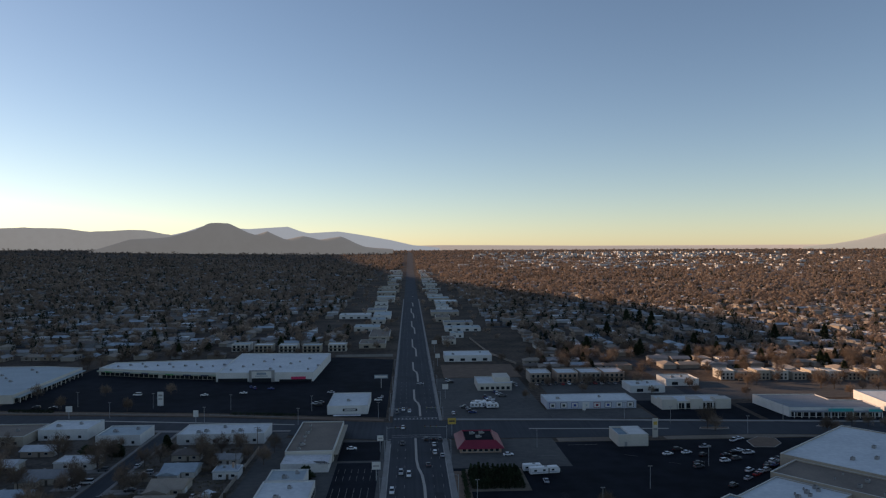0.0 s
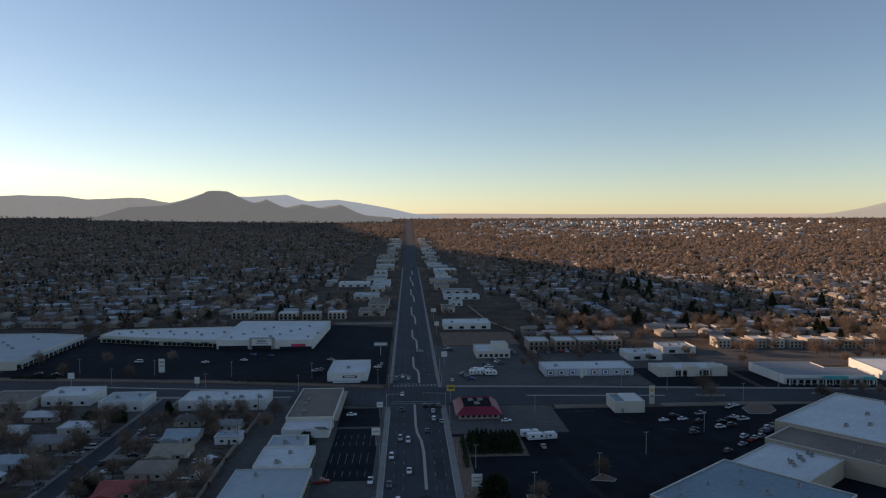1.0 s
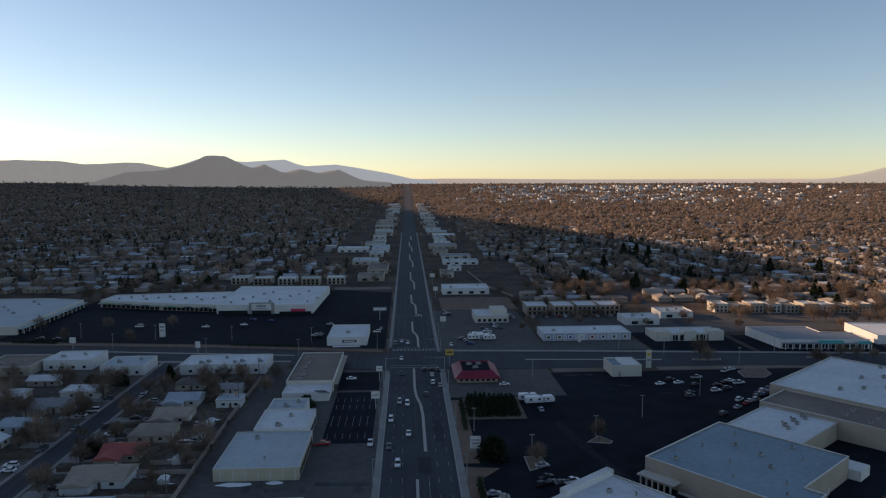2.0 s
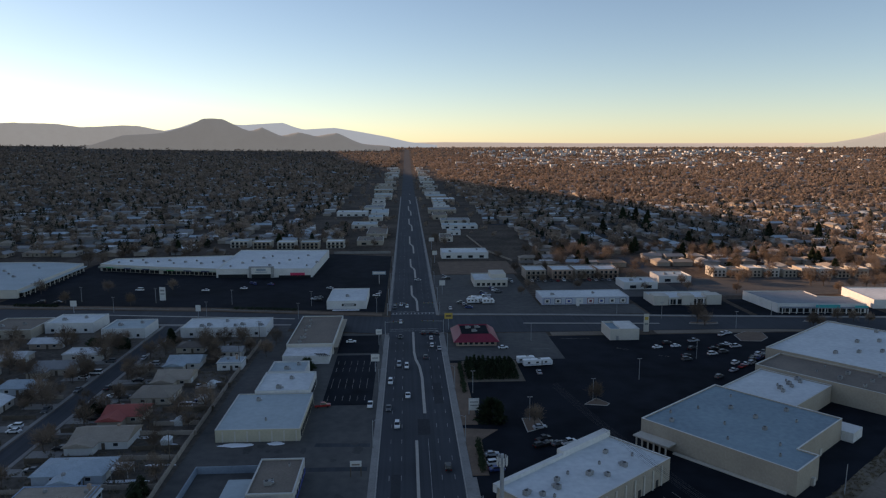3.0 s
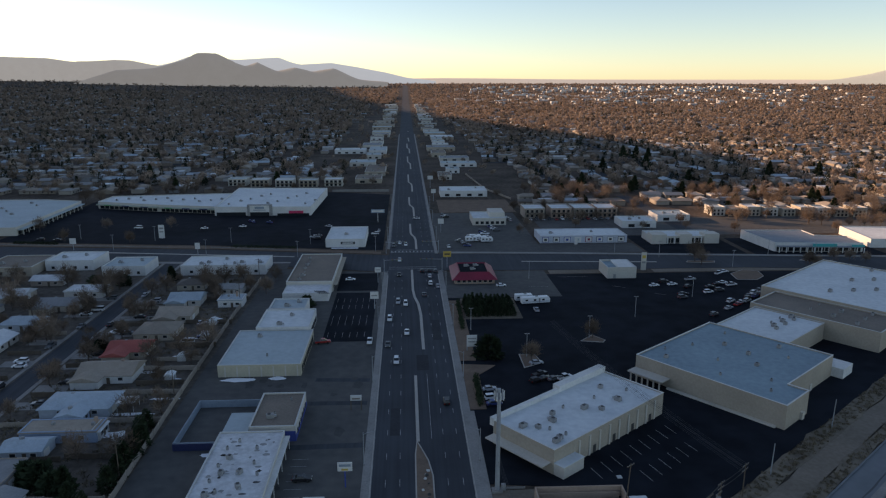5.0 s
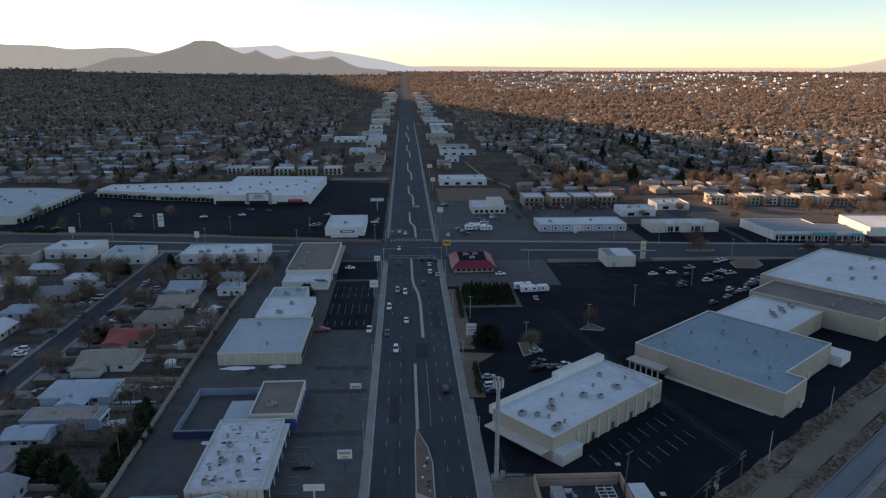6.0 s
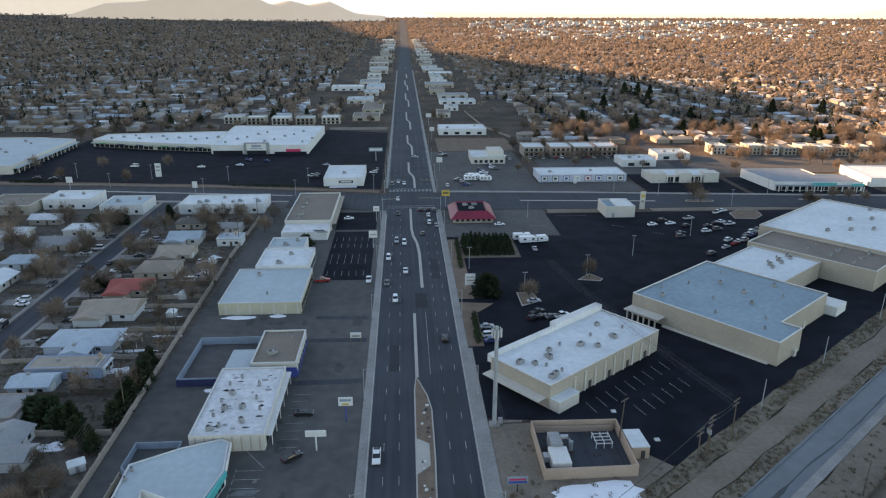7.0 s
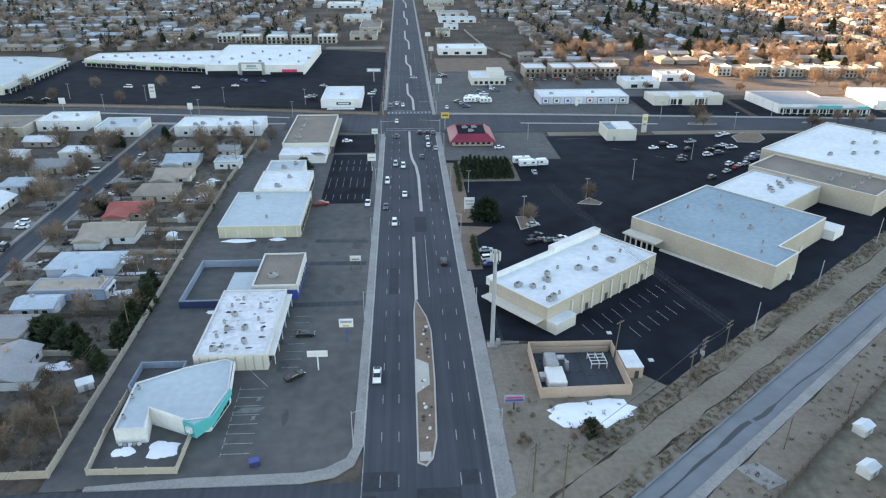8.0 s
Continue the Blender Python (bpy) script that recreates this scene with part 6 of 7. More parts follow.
for x in (-115.2, -124.9):
    slab("pavement", rect(x - 0.7, x + 0.7, 100, 358), -0.1, 0.1, M["concrete"], "narrow pale residential pavement", "pavement")

# the wider town: lots along streets that run beside the avenue
TOWN = random.Random(21)
templates = []
for k, (st, wl, rf) in enumerate([("gable", 0, 0), ("hip", 1, 3), ("flat", 4, 2), ("ell", 0, 3), ("gable", 3, 1), ("flat", 1, 0), ("hip", 2, 1), ("ell", 4, 0), ("gable", 2, 4), ("flat", 0, 1)]):
    templates.append((k, st, wl, rf))
built, far_lots, tree_spots = {}, [], []
BLOCKED = [(-20, 24, 0, 4000), (-320, -14, 0, 585), (-168, -50, 606, 650), (-60, -14, 606, 770), (-95, -14, 770, 2320), (14, 85, 0, 660), (14, 86, 660, 2320), (85, 200, 0, 500), (200, 325, 0, 486), (170, 215, 486, 560)]


def blocked(x, y, pad=8.0):
    return any(x0 - pad < x < x1 + pad and y0 - pad < y < y1 + pad for x0, x1, y0, y1 in BLOCKED)


def in_view(x, y, pad=3.0):
    a = math.degrees(math.atan2(x, y))
    return -29.6 - pad < a < 35.2 + pad


TILES = []
for ci in range(-9, 12):
    for ri in range(1, 13):
        cx, cy = 245 * ci + (138 if ci >= 0 else 123), 245 * ri + 180
        if not in_view(cx, cy, 14) or cy > 2900:
            continue
        TILES.append((cx, cy, 90 * (TOWN.random() < 0.65) + TOWN.uniform(-3, 3), TOWN.uniform(-12, 12), TOWN.uniform(54, 64)))
for cx, cy, turn, shift, gap in TILES:
    c, s = math.cos(radians(turn)), math.sin(radians(turn))
    for i in range(-2, 3):
        for j in range(-7, 8):
            for side in (-1, 1):
                u, v = gap * i + shift + side * TOWN.uniform(13, 18), 17.5 * j + TOWN.uniform(-3.5, 3.5)
                if abs(u) > 122 or abs(v) > 122:
                    continue
                x, yy = cx + c * u - s * v, cy + s * u + c * v
                r = math.hypot(x, yy)
                if blocked(x, yy) or not in_view(x, yy) or r < 320:
                    continue
                for q in range(5 if r < 1400 else 3):
                    tree_spots.append((x - c * side * TOWN.uniform(-6, 14) + TOWN.uniform(-3, 3), yy - s * side * TOWN.uniform(-6, 14) + TOWN.uniform(-9, 9)))
                if TOWN.random() < 0.12:
                    continue
                far_lots.append((x, yy, turn + side * 90 + (90 if TOWN.random() < 0.35 else 0) + TOWN.uniform(-4, 4), TOWN.randrange(10), r))
for k in range(14):  # rows that close the blocks next to the shops
    for x0, y0 in ((92 + 17 * k, 522), (96 + 17 * k, 548), (-322 + 19 * k, 668), (-318 + 19 * k, 692)):
        x, y = x0 + TOWN.uniform(-3, 3), y0 + TOWN.uniform(-3, 3)
        if not (160 < x < 192) and not (x > -50 and x < 0):
            far_lots.append((x, y, TOWN.choice((0, 90, 180)), TOWN.randrange(10), math.hypot(x, y)))
            tree_spots.append((x + 8.5, y + TOWN.uniform(-8, 8)))
far_lots.sort(key=lambda l: l[4])
NEAR = 170
for x, y, a, k, r in far_lots[:NEAR]:
    m = pose(x, y, 0, 0, 0, a)
    if k in built:
        copy_thing(built[k], m)
    else:
        _, st, wl, rf = templates[k]
        built[k] = house(m, (14, 15, 13, 15, 12, 16, 14, 14, 13, 15)[k], (9, 10, 10, 9, 8, 10, 9, 10, 9, 11)[k], st, SHADED_FAR_WALLS[wl], ROOFS[rf], WORD[st] + " suburban house with stucco walls among bare trees", 3.0, plain=True)


def far_houses(lots):
    """Rows of houses further off, as one mesh: walls and pitched or flat roofs with real eaves."""
    verts, faces, mats = [], [], []
    for x, y, a, k, r in lots:
        w, d, h = TOWN.uniform(12, 17), TOWN.uniform(8, 11), TOWN.uniform(2.6, 3.2) * (1.6 if TOWN.random() < 0.06 else 1)
        z0 = float(height(x, y))
        c, s = math.cos(radians(a)), math.sin(radians(a))
        flat = k in (2, 5, 9)
        rise = 0.4 if flat else 1.9
        o = 0.1 if flat else 0.5
        hip = d / 2 if k in (1, 6) else 0
        base = [(-w / 2, -d / 2, 0), (w / 2, -d / 2, 0), (w / 2, d / 2, 0), (-w / 2, d / 2, 0)]
        loc = base + [(p, q, h) for p, q, _ in base] + [(p * (1 + 2 * o / w), q * (1 + 2 * o / d), h + 0.02) for p, q, _ in base]
        loc += [(p * (1 + 2 * o / w), q * (1 + 2 * o / d), h + 0.35) for p, q, _ in base] if flat else [(-w / 2 - o + hip, 0, h + rise), (w / 2 + o - hip, 0, h + rise)]
        i = len(verts)
        verts += [(x + c * p - s * q, y + s * p + c * q, z0 + z) for p, q, z in loc]
        fs = [(0, 1, 5, 4), (1, 2, 6, 5), (2, 3, 7, 6), (3, 0, 4, 7)]
        rs = [(8, 9, 13, 12), (9, 10, 14, 13), (10, 11, 15, 14), (11, 8, 12, 15), (12, 13, 14, 15)] if flat else [(8, 9, 13, 12), (10, 11, 12, 13), (9, 10, 13), (11, 8, 12), (11, 10, 9, 8)]
        faces += [tuple(i + q for q in f) for f in fs + rs]
        _, st, wl, rf = templates[k]
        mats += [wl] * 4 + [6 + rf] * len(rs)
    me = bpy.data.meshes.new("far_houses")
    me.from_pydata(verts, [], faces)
    for mt in SHADED_FAR_WALLS + ROOFS:
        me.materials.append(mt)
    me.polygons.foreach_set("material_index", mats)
    return tagged(link("far_houses", me, WALLS[0]), "rows of small far houses with grey, white and brown roofs", "houses", kind="stuff")


mid = [l for l in far_lots[NEAR:] if l[4] < 1000]
rest = [l for l in far_lots[NEAR:] if l[4] >= 1000 and TOWN.random() < (0.95 if l[4] < 1700 else 0.6)]
far_houses(mid)
far_houses(rest)
for cx, cy, turn, shift, gap in TILES:
    if cy < 1500:
        c, s = math.cos(radians(turn)), math.sin(radians(turn))
        for i in range(-2, 3):
            u = gap * i + shift
            for v0 in (-118, -39, 40):
                pts = [(cx + c * a - s * b, cy + s * a + c * b) for a, b in rect(u - 4, u + 4, v0, v0 + 78)]
                mx, my = sum(p[0] for p in pts) / 4, sum(p[1] for p in pts) / 4
                if abs(u) < 122 and not blocked(mx, my, 25) and not any(blocked(*p, 0) for p in pts) and in_view(mx, my, 0):
                    slab("street", pts, -0.12, max(0.0, float(height(mx, my)) + 0.5), M["asphalt"], "grey residential street between rows of houses", "road")
slab("street", rect(172, 182, 425, 560), -0.1, 0.004, M["asphalt"], "grey residential street behind the shops", "road")


def far_town():
    """Pale blocks of the far city centre on the plain."""
    verts, faces, rr = [], [], random.Random(4)
    spots = []
    for k in range(420):
        a, r = radians(rr.gauss(18, 8)), rr.uniform(2300, 4000)
        if math.degrees(a) > 4:
            spots.append((r * math.sin(a), r * math.cos(a), rr.uniform(8, 34), rr.uniform(8, 24), rr.uniform(6, 11)))
    spots += [(2850 * math.sin(radians(a)), 2850 * math.cos(radians(a)), w, 40, 7) for a, w in ((13.2, 110), (15.0, 170), (18.4, 150), (20, 90), (9.5, 90))]
    spots += [(3500 * math.sin(radians(a)), 3500 * math.cos(radians(a)), 24, 20, h) for a, h in ((10.5, 9), (12.4, 12), (13.4, 14), (14.2, 9), (15.8, 16), (17.1, 10), (18.6, 12), (21, 9), (24, 8), (29.0, 10))]
    for x, y, w, d, h in spots:
        z, i = float(height(x, y)), len(verts)
        verts += [(x + sx * w / 2, y + sy * d / 2, zz) for zz in (z - 1, z + h) for sx, sy in ((-1, -1), (1, -1), (1, 1), (-1, 1))]
        faces += [tuple(i + q for q in f) for f in ((0, 1, 5, 4), (1, 2, 6, 5), (2, 3, 7, 6), (3, 0, 4, 7), (4, 5, 6, 7))]
    me = bpy.data.meshes.new("far_buildings")
    me.from_pydata(verts, [], faces)
    tagged(link("far_buildings", me, M["coping"]), "pale low blocks of a far city centre", "buildings", kind="stuff")


far_town()


# ---------------------------------------------------------------- trees
def soup(name, tris, material):
    n = len(tris)
    me = bpy.data.meshes.new(name)
    me.vertices.add(n * 3)
    me.vertices.foreach_set("co", np.asarray(tris, dtype=np.float32).ravel())
    me.loops.add(n * 3)
    me.loops.foreach_set("vertex_index", np.arange(n * 3, dtype=np.int32))
    me.polygons.add(n)
    me.polygons.foreach_set("loop_start", np.arange(0, n * 3, 3, dtype=np.int32))
    me.update()
    me.validate()
    me.materials.append(material)
    return me


def unit(v):
    return v / np.maximum(np.linalg.norm(v, axis=-1, keepdims=True), 1e-6)


def twigs(rng, centres, axis, length, width, spread):
    """Slender triangles that reach outwards from the centres."""
    n = len(centres)
    d = unit(axis + rng.normal(0, spread, (n, 3)))
    side = unit(np.cross(d, rng.normal(0, 1, (n, 3))))
    L = length * rng.uniform(0.6, 1.4, (n, 1))
    w = width * rng.uniform(0.6, 1.4, (n, 1))
    return np.stack([centres - side * w, centres + side * w, centres + d * L], 1)


def bare_crown(seed, r, h, n):
    rng = np.random.default_rng(seed)
    k = 30
    c = unit(rng.normal(0, 1, (k, 3))) * rng.uniform(0.45, 1.0, (k, 1)) * np.array([r, r, h * 0.42]) * rng.uniform(0.8, 1.15, (k, 1))
    c[:, 2] += h * 0.62
    idx = rng.integers(0, k, n)
    p = c[idx] + rng.normal(0, 0.19 * r, (n, 3))
    p[:, 2] = np.maximum(p[:, 2], h * 0.2)
    return soup("crown", twigs(rng, p, unit(p - np.array([0, 0, h * 0.25])), 1.5, 0.075, 0.45), M["twig"]), c


def bare_tree(seed, r, h, n, label):
    rng = random.Random(seed)
    me, c = bare_crown(seed, r, h, n)
    bm = rod_bm([(0, 0, -0.2), (0.05, 0.05, h * 0.15), (0.1, 0, h * 0.3)], 0.05 * r + 0.06, 0.035 * r + 0.04, 7)
    for i in range(12):
        tip = Vector(c[i * 2])
        add = rod_bm([(0.1, 0, h * 0.27), Vector((0.1, 0, h * 0.27)).lerp(tip, 0.5) + Vector((0, 0, 0.1 * h)), tip], 0.028 * r + 0.02, 0.02, 4)
        tmp = bpy.data.meshes.new("limb")
        add.to_mesh(tmp)
        add.free()
        bm.from_mesh(tmp)
        bpy.data.meshes.remove(tmp)
    e = tagged(part("bare_tree", bm, M["bark"]), label, "tree", "bare trees")
    link("crown", me, M["twig"], e)
    return e


def evergreen(seed, r, h, n, label, name="evergreen_tree", low=0.12, power=0.8):
    rng = np.random.default_rng(seed)
    t = rng.uniform(0, 1, n) ** 1.2
    lobes = 1 + 0.25 * np.sin(t * 23 + rng.uniform(0, 6)) 
    rad = r * (1 - t) ** power * lobes * rng.uniform(0.55, 1.05, n)
    a = rng.uniform(0, 2 * np.pi, n)
    rad *= 1 + 0.22 * np.sin(3 * a + seed + 5 * t)
    p = np.stack([rad * np.cos(a), rad * np.sin(a), h * (low + (1 - low) * t)], 1)
    ax = unit(np.stack([np.cos(a), np.sin(a), 0.1 + 0.6 * t], 1))
    e = tagged(part(name, rod_bm([(0, 0, -0.2), (0, 0, h * 0.6)], 0.06 * r + 0.08, 0.05, 6), M["bark"]), label, "tree", name.replace("_", " ") + "s")
    link("crown", soup("crown", twigs(rng, p, ax, 0.28 * r + 0.25, 0.1 * r + 0.08, 0.45), M["pine"]), M["pine"], e)
    return e


BARE = [bare_tree(1, 3.6, 8.5, 900, "broad bare brown winter tree in a garden"), bare_tree(2, 4.6, 10.5, 1100, "large bare brown winter tree in a garden"), bare_tree(3, 2.6, 6.5, 700, "small bare brown winter tree"), bare_tree(4, 3.2, 9.5, 900, "tall bare brown winter tree in a garden"), bare_tree(5, 5.4, 11.5, 1300, "very large spreading bare winter tree")]
GREEN = [evergreen(11, 3.0, 9.0, 1000, "dark evergreen tree in a garden"), evergreen(12, 2.2, 6.5, 800, "dark bushy evergreen tree", low=0.05, power=0.55), evergreen(13, 3.6, 13.0, 1200, "tall dark evergreen tree"), evergreen(14, 3.0, 5.0, 900, "round dark evergreen shrub tree", low=0.03, power=0.4)]
used = set()
TREES = random.Random(5)
BLOCK_FREE = []


def plant(kind, x, y, s=1.0):
    m = pose(x, y, float(height(x, y)) + 0.1, 0, 0, TREES.uniform(0, 360))
    if id(kind) not in used:
        used.add(id(kind))
        kind.matrix_basis = m
        kind.scale = (s, s, s)
        return kind
    o = copy_thing(kind, m)
    o.scale = (s, s, s)
    return o


for x, y, k, s in [(41.5, 218, 2, 1.0), (67.5, 238.5, 2, 1.0), (149.8, 346, 1, 1), (151, 340, 0, 0.9), (204.5, 334, 2, 1.1), (224, 345, 2, 1), (232, 344, 2, 0.9), (238, 340, 2, 0.8), (180.7, 445, 0, 0.8), (284, 527, 1, 1.0), (265, 440, 4, 1.0), (115, 606, 1, 0.9), (133, 586, 1, 1), (193, 604, 4, 0.9), (162.8, 488, 1, 0.9),
                   (116, 452, 0, 1), (304.8, 455, 1, 1), (318, 450, 1, 1), (73.2, 556, 0, 0.8), (78, 498, 0, 0.8), (238.9, 489, 1, 0.9), (120, 560, 0, 1), (150, 560, 1, 0.9), (100, 580, 0, 1), (212, 490, 3, 0.9), (27, 640, 1, 1.0), (34, 632, 0, 1.0), (-55, 628, 0, 0.8), (-66, 660, 1, 1), (-78, 665, 1, 0.9), (-30, 632, 0, 0.8), (342, 520, 4, 1), (330, 470, 1, 1),
                   (222, 463, 0, 0.7), (246, 458, 2, 0.9), (270, 459, 0, 0.7), (292, 457, 1, 0.7), (150, 428, 0, 0.6), (220, 446, 1, 0.7), (205, 418, 2, 0.9), (268, 414, 2, 1), (90, 455, 2, 0.9), (110, 456, 0, 0.7), (128, 458, 2, 1.0), (146, 470, 1, 0.8), (70, 420, 2, 0.8), (78, 440, 0, 0.7),
                   (-250, 560, 1, 1), (-230, 570, 0, 1), (-205, 566, 1, 0.9), (-180, 572, 0, 0.9), (-160, 590, 2, 1), (-140, 600, 0, 0.8), (-118, 598, 0, 0.8), (-95, 600, 2, 1), (-78.5, 186, 0, 0.8), (-134.7, 254, 1, 0.9), (-84.8, 222, 1, 0.8), (-72, 121, 0, 0.8), (-82, 161, 1, 0.7), (-70.5, 112, 2, 0.9), (-78, 110, 0, 0.7), (-86, 108, 2, 1), (-76, 116, 2, 0.9), (-104, 247, 2, 1), (-92, 312, 1, 0.9), (-84, 316, 0, 1), (-88, 305, 1, 0.9), (-76, 318, 0, 1), (-70, 306, 2, 1), (-131, 300, 1, 1), (-150, 275, 0, 1), (-153, 312, 1, 1.0), (-136, 318, 0, 0.9),
                   (-107, 226, 0, 0.8), (-105, 236, 2, 1), (-62, 300, 2, 1.1), (-61, 318, 1, 0.7), (-164, 288, 1, 1), (-182, 290, 0, 1), (-186, 312, 1, 0.9), (-131, 270, 2, 1), (-110, 275, 1, 0.8), (-77, 205, 3, 0.8), (-72, 222, 3, 0.7), (-189, 445, 0, 0.8), (-150, 448, 0, 0.8), (-228, 440, 1, 0.8), (-160, 405, 2, 1), (-200, 412, 2, 1), (-232, 540, 1, 1.0), (-245, 545, 1, 1.0), (253.1, 469.4, 1, 1.0), (221.9, 450.8, 4, 0.8), (229, 452, 1, 0.8), (271, 434.8, 4, 0.95), (264, 437, 1, 0.8), (292.9, 424.6, 1, 0.9), (300, 427, 4, 0.7), (307.3, 429.2, 1, 0.8), (285, 428, 0, 0.7), (177.7, 427.4, 0, 0.7), (208.1, 463.6, 1, 0.8), (342.9, 493.5, 4, 1.0), (102.1, 550.7, 4, 0.9), (114.7, 523.5, 1, 1.0), (126.1, 498.6, 4, 0.8), (147.4, 548.1, 1, 0.9), (177.2, 554.9, 4, 0.9), (148.7, 451, 1, 0.8), (179.9, 514.8, 0, 0.9), (108.5, 434.8, 2, 0.9), (165.7, 555.6, 1, 0.9), (128.1, 543.7, 4, 0.8), (251.3, 536.8, 1, 0.9), (207.6, 331.6, 2, 0.9), (289.1, 521.4, 1, 1.0), (92, 92, 1, 0.9), (88, 84, 0, 1), (100, 92, 1, 0.8), (120, 118, 1, 0.9), (110, 108, 2, 1)]:
    plant(BARE[k], x, y, s)
for x, y, s in ((22.1, 108.3, 0.3), (23.0, 107.2, 0.26), (21.4, 106.8, 0.24), (32.2, 107.6, 0.3), (-72, 108, 0.6), (-76, 106.5, 0.5), (-80, 112, 0.6), (-84, 107, 0.5), (-88, 111, 0.6), (-74, 120, 0.55), (-78, 124, 0.6), (-83, 118, 0.55), (-87, 122, 0.5), (-72.5, 126, 0.5), (-79, 132, 0.6), (-74, 136, 0.5), (-91, 108, 0.6), (-82, 128, 0.45), (20.8, 116, 0.2), (25.2, 115, 0.22), (37.6, 109.0, 0.36), (34.8, 109.4, 0.34)):
    plant(BARE[2], x, y, s)
garden = random.Random(12)
for k in range(70):
    x, y = garden.choice((garden.uniform(-86, -69.5), garden.uniform(-112, -103), garden.uniform(-136, -127), garden.uniform(-200, -152))), garden.uniform(106, 325)
    if x < -150:
        y = garden.uniform(245, 325)
    if not any(abs(x - hx) < hw / 2 + 1.5 and abs(y - hy) < hw / 2 + 1.5 for hx, hy, hw, *_ in hand):
        plant(BARE[garden.choice((0, 2, 2, 3, 1))], x, y, garden.uniform(0.55, 0.95))
for x, y, k, s in [(-78, 146, 0, 0.8), (-86, 151, 3, 1.1), (-75, 141, 0, 0.7), (28.0, 224, 3, 1.35), (-41.8, 281.5, 3, 0.9), (-70, 137, 2, 0.5), (-90, 153, 3, 0.9), (-71, 173, 1, 0.9), (-71, 178, 1, 0.8), (-69.5, 148, 1, 0.9), (-69.2, 153, 1, 0.9), (-69.4, 158, 1, 1.0), (-69, 163, 1, 0.9), (-68.8, 168, 1, 0.9), (-107, 235, 3, 0.8), (-130, 318, 3, 0.9), (-142, 315, 3, 1.0), (-109, 322, 2, 0.5), (-112, 328, 1, 0.9), (36.2, 110.2, 3, 0.6), (-82, 148, 3, 0.9),
                   (275, 826, 2, 1.2), (203, 713, 2, 1.1), (258, 741, 2, 1.2), (357, 669, 2, 1.1), (406, 667, 2, 1.1), (267, 646, 0, 1.1), (262, 835, 2, 1.2), (286, 815, 2, 1.1), (-250, 700, 2, 0.9), (-120, 660, 0, 1), (-90, 665, 0, 0.9)]:
    plant(GREEN[k], x, y, s)
small = evergreen(31, 1.1, 3.2, 260, "small dark conical evergreen in a planted lot", "small_evergreen", 0.03, 0.9)
for i in range(11):
    for j in range(8):
        x, y = 24.4 + 1.85 * i + TREES.uniform(-0.4, 0.4), 265.5 + 2.9 * j + TREES.uniform(-0.5, 0.5)
        plant(small, x, y, TREES.uniform(0.8, 1.15))
slab("tree_lot", rect(22.8, 46, 262, 289), 0.0, 0.06, M["weeds"], "dry ground of a planted evergreen lot", "planting")

def hedge(x0, y0, x1, y1, label):
    rng = np.random.default_rng(int(abs(x0)))
    n = 900
    t = rng.uniform(0, 1, n)
    p = np.stack([x0 + (x1 - x0) * t + rng.normal(0, 0.5, n), y0 + (y1 - y0) * t + rng.normal(0, 0.7, n), rng.uniform(0.1, 1.5, n)], 1)
    tagged(link("hedge", soup("hedge", twigs(rng, p, np.array([[0, 0, 1.0]]), 0.5, 0.25, 0.8), M["pine"]), M["pine"]), label, "hedge")


hedge(-98, 391, -62, 385.5, "low dark clipped hedge along the plaza verge")
hedge(-226, 406, -200, 403, "low dark clipped hedge along the plaza verge")
hedge(21, 250, 21.5, 284, "low dark shrubs in a planting strip")
hedge(21, 186, 21.5, 206, "low dark shrubs in a planting strip")

# bushes and tufts on the banks
def scrub(n, u0, u1, v0, v1, z, seed, label):
    rng = np.random.default_rng(seed)
    k = n // 14
    cu, cv = rng.uniform(u0, u1, k), rng.uniform(v0, v1, k)
    c = np.stack([0.783 * cu - 0.623 * cv, 0.623 * cu + 0.783 * cv, np.full(k, z)], 1)
    c = c[c[:, 0] > 18.5]
    k = len(c)
    p = np.repeat(c, 14, 0) + rng.normal(0, 0.22, (k * 14, 3)) * np.array([1, 1, 0.15])
    t = twigs(rng, p, np.array([[0, 0, 1.0]]), 0.5, 0.09, 0.6)
    tagged(link("scrub", soup("scrub", t, M["scrub"]), M["scrub"]), label, "scrub", kind="stuff")


scrub(14000, 90, 330, 57.5, 61.8, 0.16, 51, "dry tufts of weeds on the channel bank")
scrub(9000, 60, 330, 48.1, 51.0, 0.2, 52, "dry tufts of weeds above the channel")
scrub(3500, 60, 330, 31.5, 38.5, 0.2, 53, "sparse dry tufts on the verge")
scrub(7000, 55, 200, -10, 28, 0.05, 54, "dry weeds in back gardens")
rngy = np.random.default_rng(91)
cy = np.stack([rngy.uniform(-112, -68.5, 900), rngy.uniform(104, 325, 900), np.full(900, -0.1)], 1)
cy = cy[[not any(abs(x - hx) < hw / 2 + 0.5 and abs(y - hy) < hw / 2 + 0.5 for hx, hy, hw, *_ in hand) for x, y, _ in cy]]
py = np.repeat(cy, 16, 0) + rngy.normal(0, 0.5, (len(cy) * 16, 3)) * np.array([1, 1, 0.1])
tagged(link("scrub", soup("scrub", twigs(rngy, py, np.array([[0, 0, 1.0]]), 0.9, 0.14, 0.7), M["scrub"]), M["scrub"]), "dry bushes and weeds in the gardens", "scrub", kind="stuff")
scrub(1600, 60, 119, 62, 90, 0.05, 55, "sparse dry tufts on bare dirt")


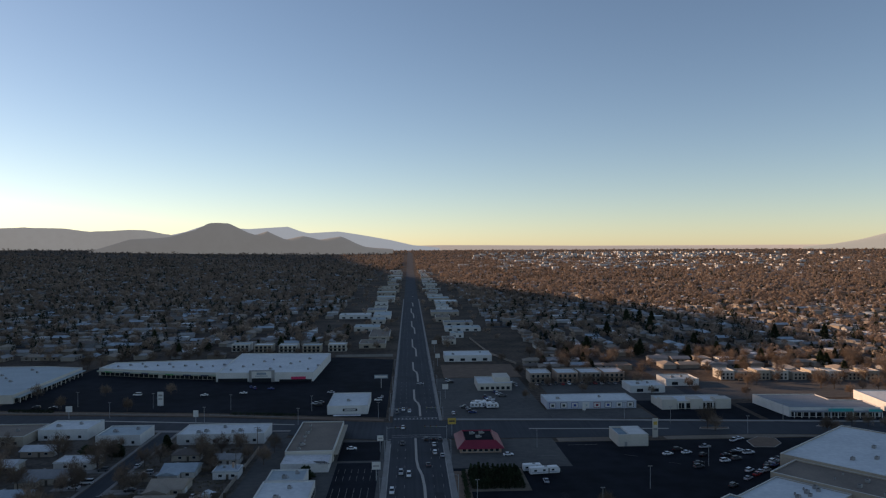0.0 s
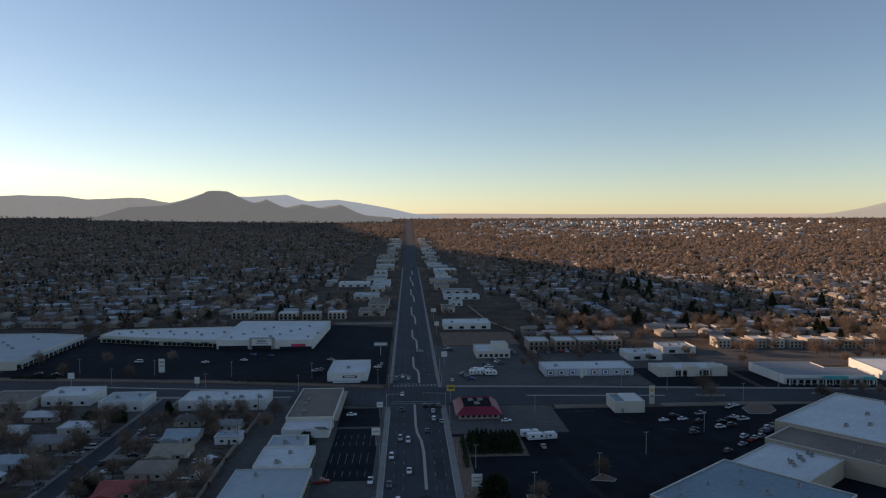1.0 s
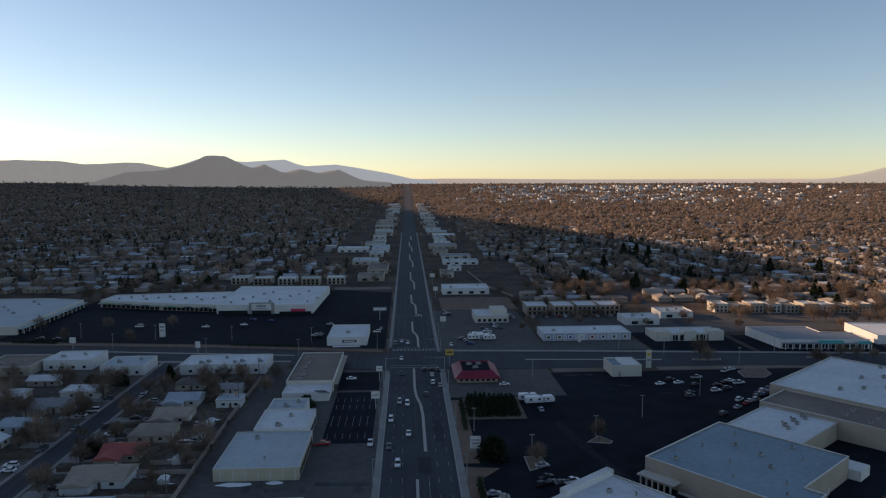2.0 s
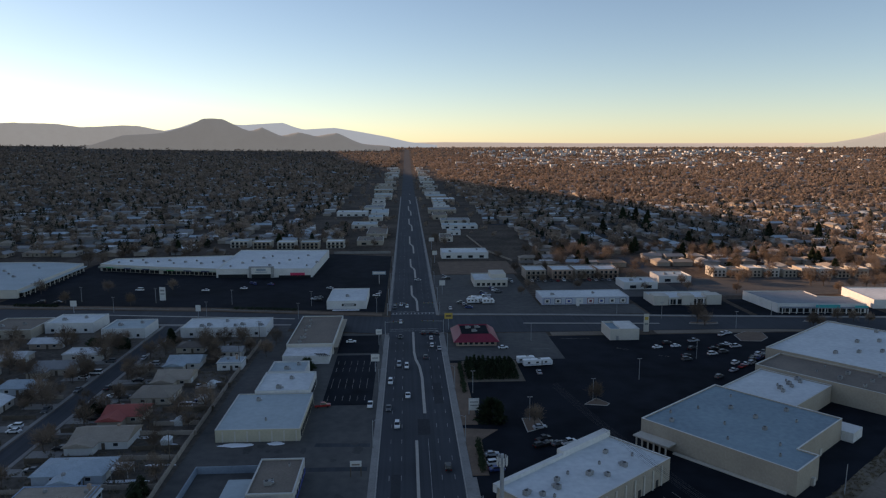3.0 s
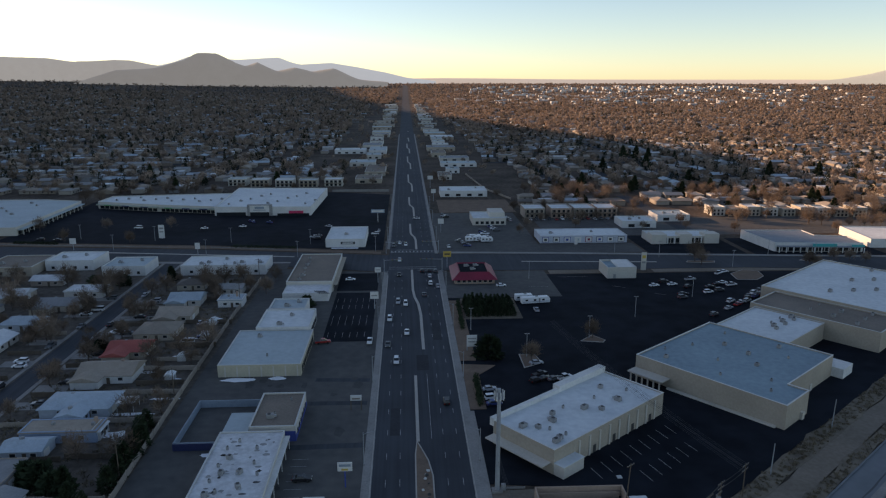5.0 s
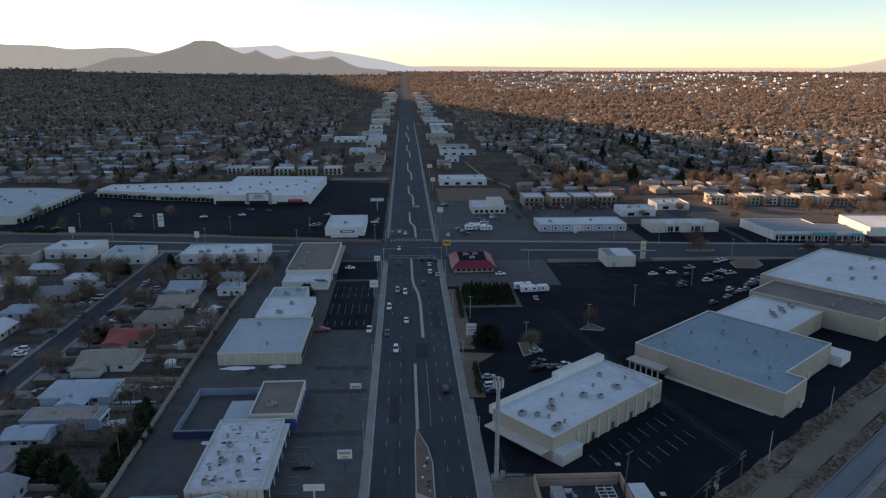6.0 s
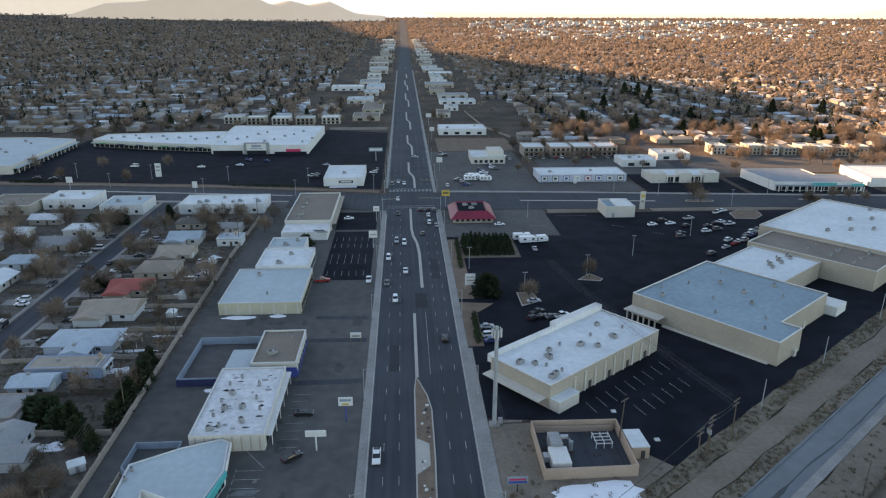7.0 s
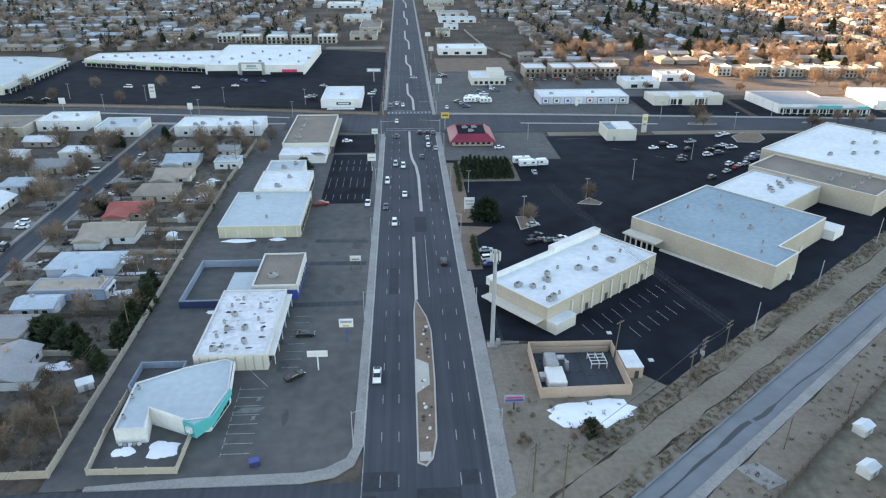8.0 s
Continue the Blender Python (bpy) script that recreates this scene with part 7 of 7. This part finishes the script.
def wood(spots, n, size, width, material, seed, label, conifer=False):
    """Many tree crowns as one mesh, each a ragged cluster of twigs with gaps."""
    rng = np.random.default_rng(seed)
    s = np.asarray(spots)
    m = len(s)
    z = height(s[:, 0], s[:, 1])
    h = (4.0 + 9.0 * rng.uniform(0, 1, m) ** 2.0) * (1.2 if conifer else 1.0)
    r = h * (rng.uniform(0.22, 0.32, m) if conifer else rng.uniform(0.42, 0.62, m))
    c = np.repeat(np.stack([s[:, 0], s[:, 1], z], 1), n, 0)
    hh, rr_ = np.repeat(h, n)[:, None], np.repeat(r, n)[:, None]
    d = unit(rng.normal(0, 1, (m * n, 3)))
    q = rng.uniform(0.5, 1.0, (m * n, 1))
    if conifer:
        t = rng.uniform(0.05, 0.95, (m * n, 1))
        off = np.concatenate([d[:, :2] * rr_ * (1 - t) ** 0.7, hh * t], 1)
    else:
        lob = 1 + 0.3 * np.sin(5 * d[:, :1] + np.repeat(rng.uniform(0, 6, m), n)[:, None]) * np.sin(4 * d[:, 1:2] + 1.3)
        off = d * q * lob * np.concatenate([rr_, rr_, hh * 0.4], 1) + np.concatenate([0 * hh, 0 * hh, hh * 0.6], 1)
    off[:, 2] = np.maximum(off[:, 2], 0.3)
    t = twigs(rng, c + off, unit(d + np.array([0, 0, 0.3])), size, width, 0.5)
    tagged(link("woods", soup("woods", t, material), material), label, "trees", kind="stuff")


def canopy(spots, n, size, seed, label, low=5.5, high=13.0):
    """Many round bare crowns as one mesh: each of five lobes, covered with ragged scales of twigs that face outwards, with gaps."""
    rng = np.random.default_rng(seed)
    s = np.asarray(spots)
    m = len(s)
    h = low + (high - low) * rng.uniform(0, 1, m) ** 1.5
    r = h * rng.uniform(0.42, 0.6, m)
    size3 = np.stack([r, r, h * 0.4], 1)
    base = np.stack([s[:, 0], s[:, 1], height(s[:, 0], s[:, 1]) + h * 0.58], 1)
    lobes = unit(rng.normal(0, 1, (m, 5, 3))) * rng.uniform(0.3, 0.62, (m, 5, 1))
    pick = rng.integers(0, 5, (m, n))
    d = unit(rng.normal(0, 1, (m, n, 3)))
    p = np.take_along_axis(lobes, pick[:, :, None].repeat(3, 2), 1) + d * rng.uniform(0.42, 0.6, (m, n, 1))
    nrm = unit(p + d + rng.normal(0, 0.35, (m, n, 3))).reshape(-1, 3)
    p = (base[:, None] + p * size3[:, None]).reshape(-1, 3)
    a = unit(np.cross(nrm, rng.normal(0, 1, (m * n, 3))))
    b = np.cross(nrm, a)
    L = (size * np.repeat(r / 4.5, n) * rng.uniform(0.6, 1.4, m * n))[:, None]
    t = np.stack([p - a * L * 0.6 - b * L * 0.4, p + a * L * 0.6 - b * L * 0.4, p + b * L * 0.9], 1)
    tagged(link("woods", soup("woods", t, M["far_twig"]), M["far_twig"]), label, "trees", kind="stuff")


rng = random.Random(77)
for k in range(260):
    x, y = rng.choice((rng.uniform(-95, -16), rng.uniform(20, 88))), rng.uniform(665, 2300)
    if not any(x0 - 3 < x < x1 + 3 and y0 - 3 < y < y1 + 3 for x0, x1, y0, y1, *_ in ROADSIDE) and not (x < 0 and 880 < y < 960):
        BLOCK_FREE.append((x, y))
near_t, mid_b, mid_g, far_b, far_g = [], [], [], [], []
LOTS = {}
for lx, ly, _, _, _ in far_lots:
    for i in (-1, 0, 1):
        for j in (-1, 0, 1):
            LOTS.setdefault((int(lx // 20) + i, int(ly // 20) + j), []).append((lx, ly))
for x, y in tree_spots:
    r = math.hypot(x, y)
    if blocked(x, y, 2) or not in_view(x, y):
        continue
    if any(abs(x - lx) < 5.5 and abs(y - ly) < 5.5 for lx, ly in LOTS.get((int(x // 20), int(y // 20)), ())):
        continue
    dark = rng.random() < (0.32 if r < 1100 or x < 0 else 0.16)
    if r < 640:
        near_t.append((x, y, dark))
    elif r < 1250:
        (mid_g if dark else mid_b).append((x, y))
    else:
        (far_g if dark and rng.random() < 0.7 else far_b).append((x, y))
for k in range(17000):
    a, r = radians(rng.uniform(-31.5, 37.5)), 1150 + 3500 * rng.random() ** 0.9
    x, y = r * math.sin(a), r * math.cos(a)
    if x < 0 and rng.random() < 0.35:
        continue
    if not blocked(x, y, 2) and not (math.degrees(a) > 8 and 2650 < r < 3000 and rng.random() < 0.6):
        (far_g if rng.random() < (0.2 if x < 0 else 0.07) else far_b).append((x, y))
for x, y, dark in near_t[:330]:
    plant(GREEN[rng.randrange(4)] if dark else BARE[rng.choice((0, 0, 1, 2, 3, 3, 4))], x, y, rng.uniform(0.7, 1.05))
mid_b += [(x, y) for x, y, d in near_t[330:]] + BLOCK_FREE
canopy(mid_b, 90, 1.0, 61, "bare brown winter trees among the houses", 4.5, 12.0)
wood(mid_g, 120, 1.0, 0.5, M["far_pine"], 62, "dark evergreens among the houses", True)
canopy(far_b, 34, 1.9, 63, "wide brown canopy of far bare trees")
wood(far_g, 34, 1.9, 0.9, M["far_pine"], 64, "dark far evergreens among the trees", True)
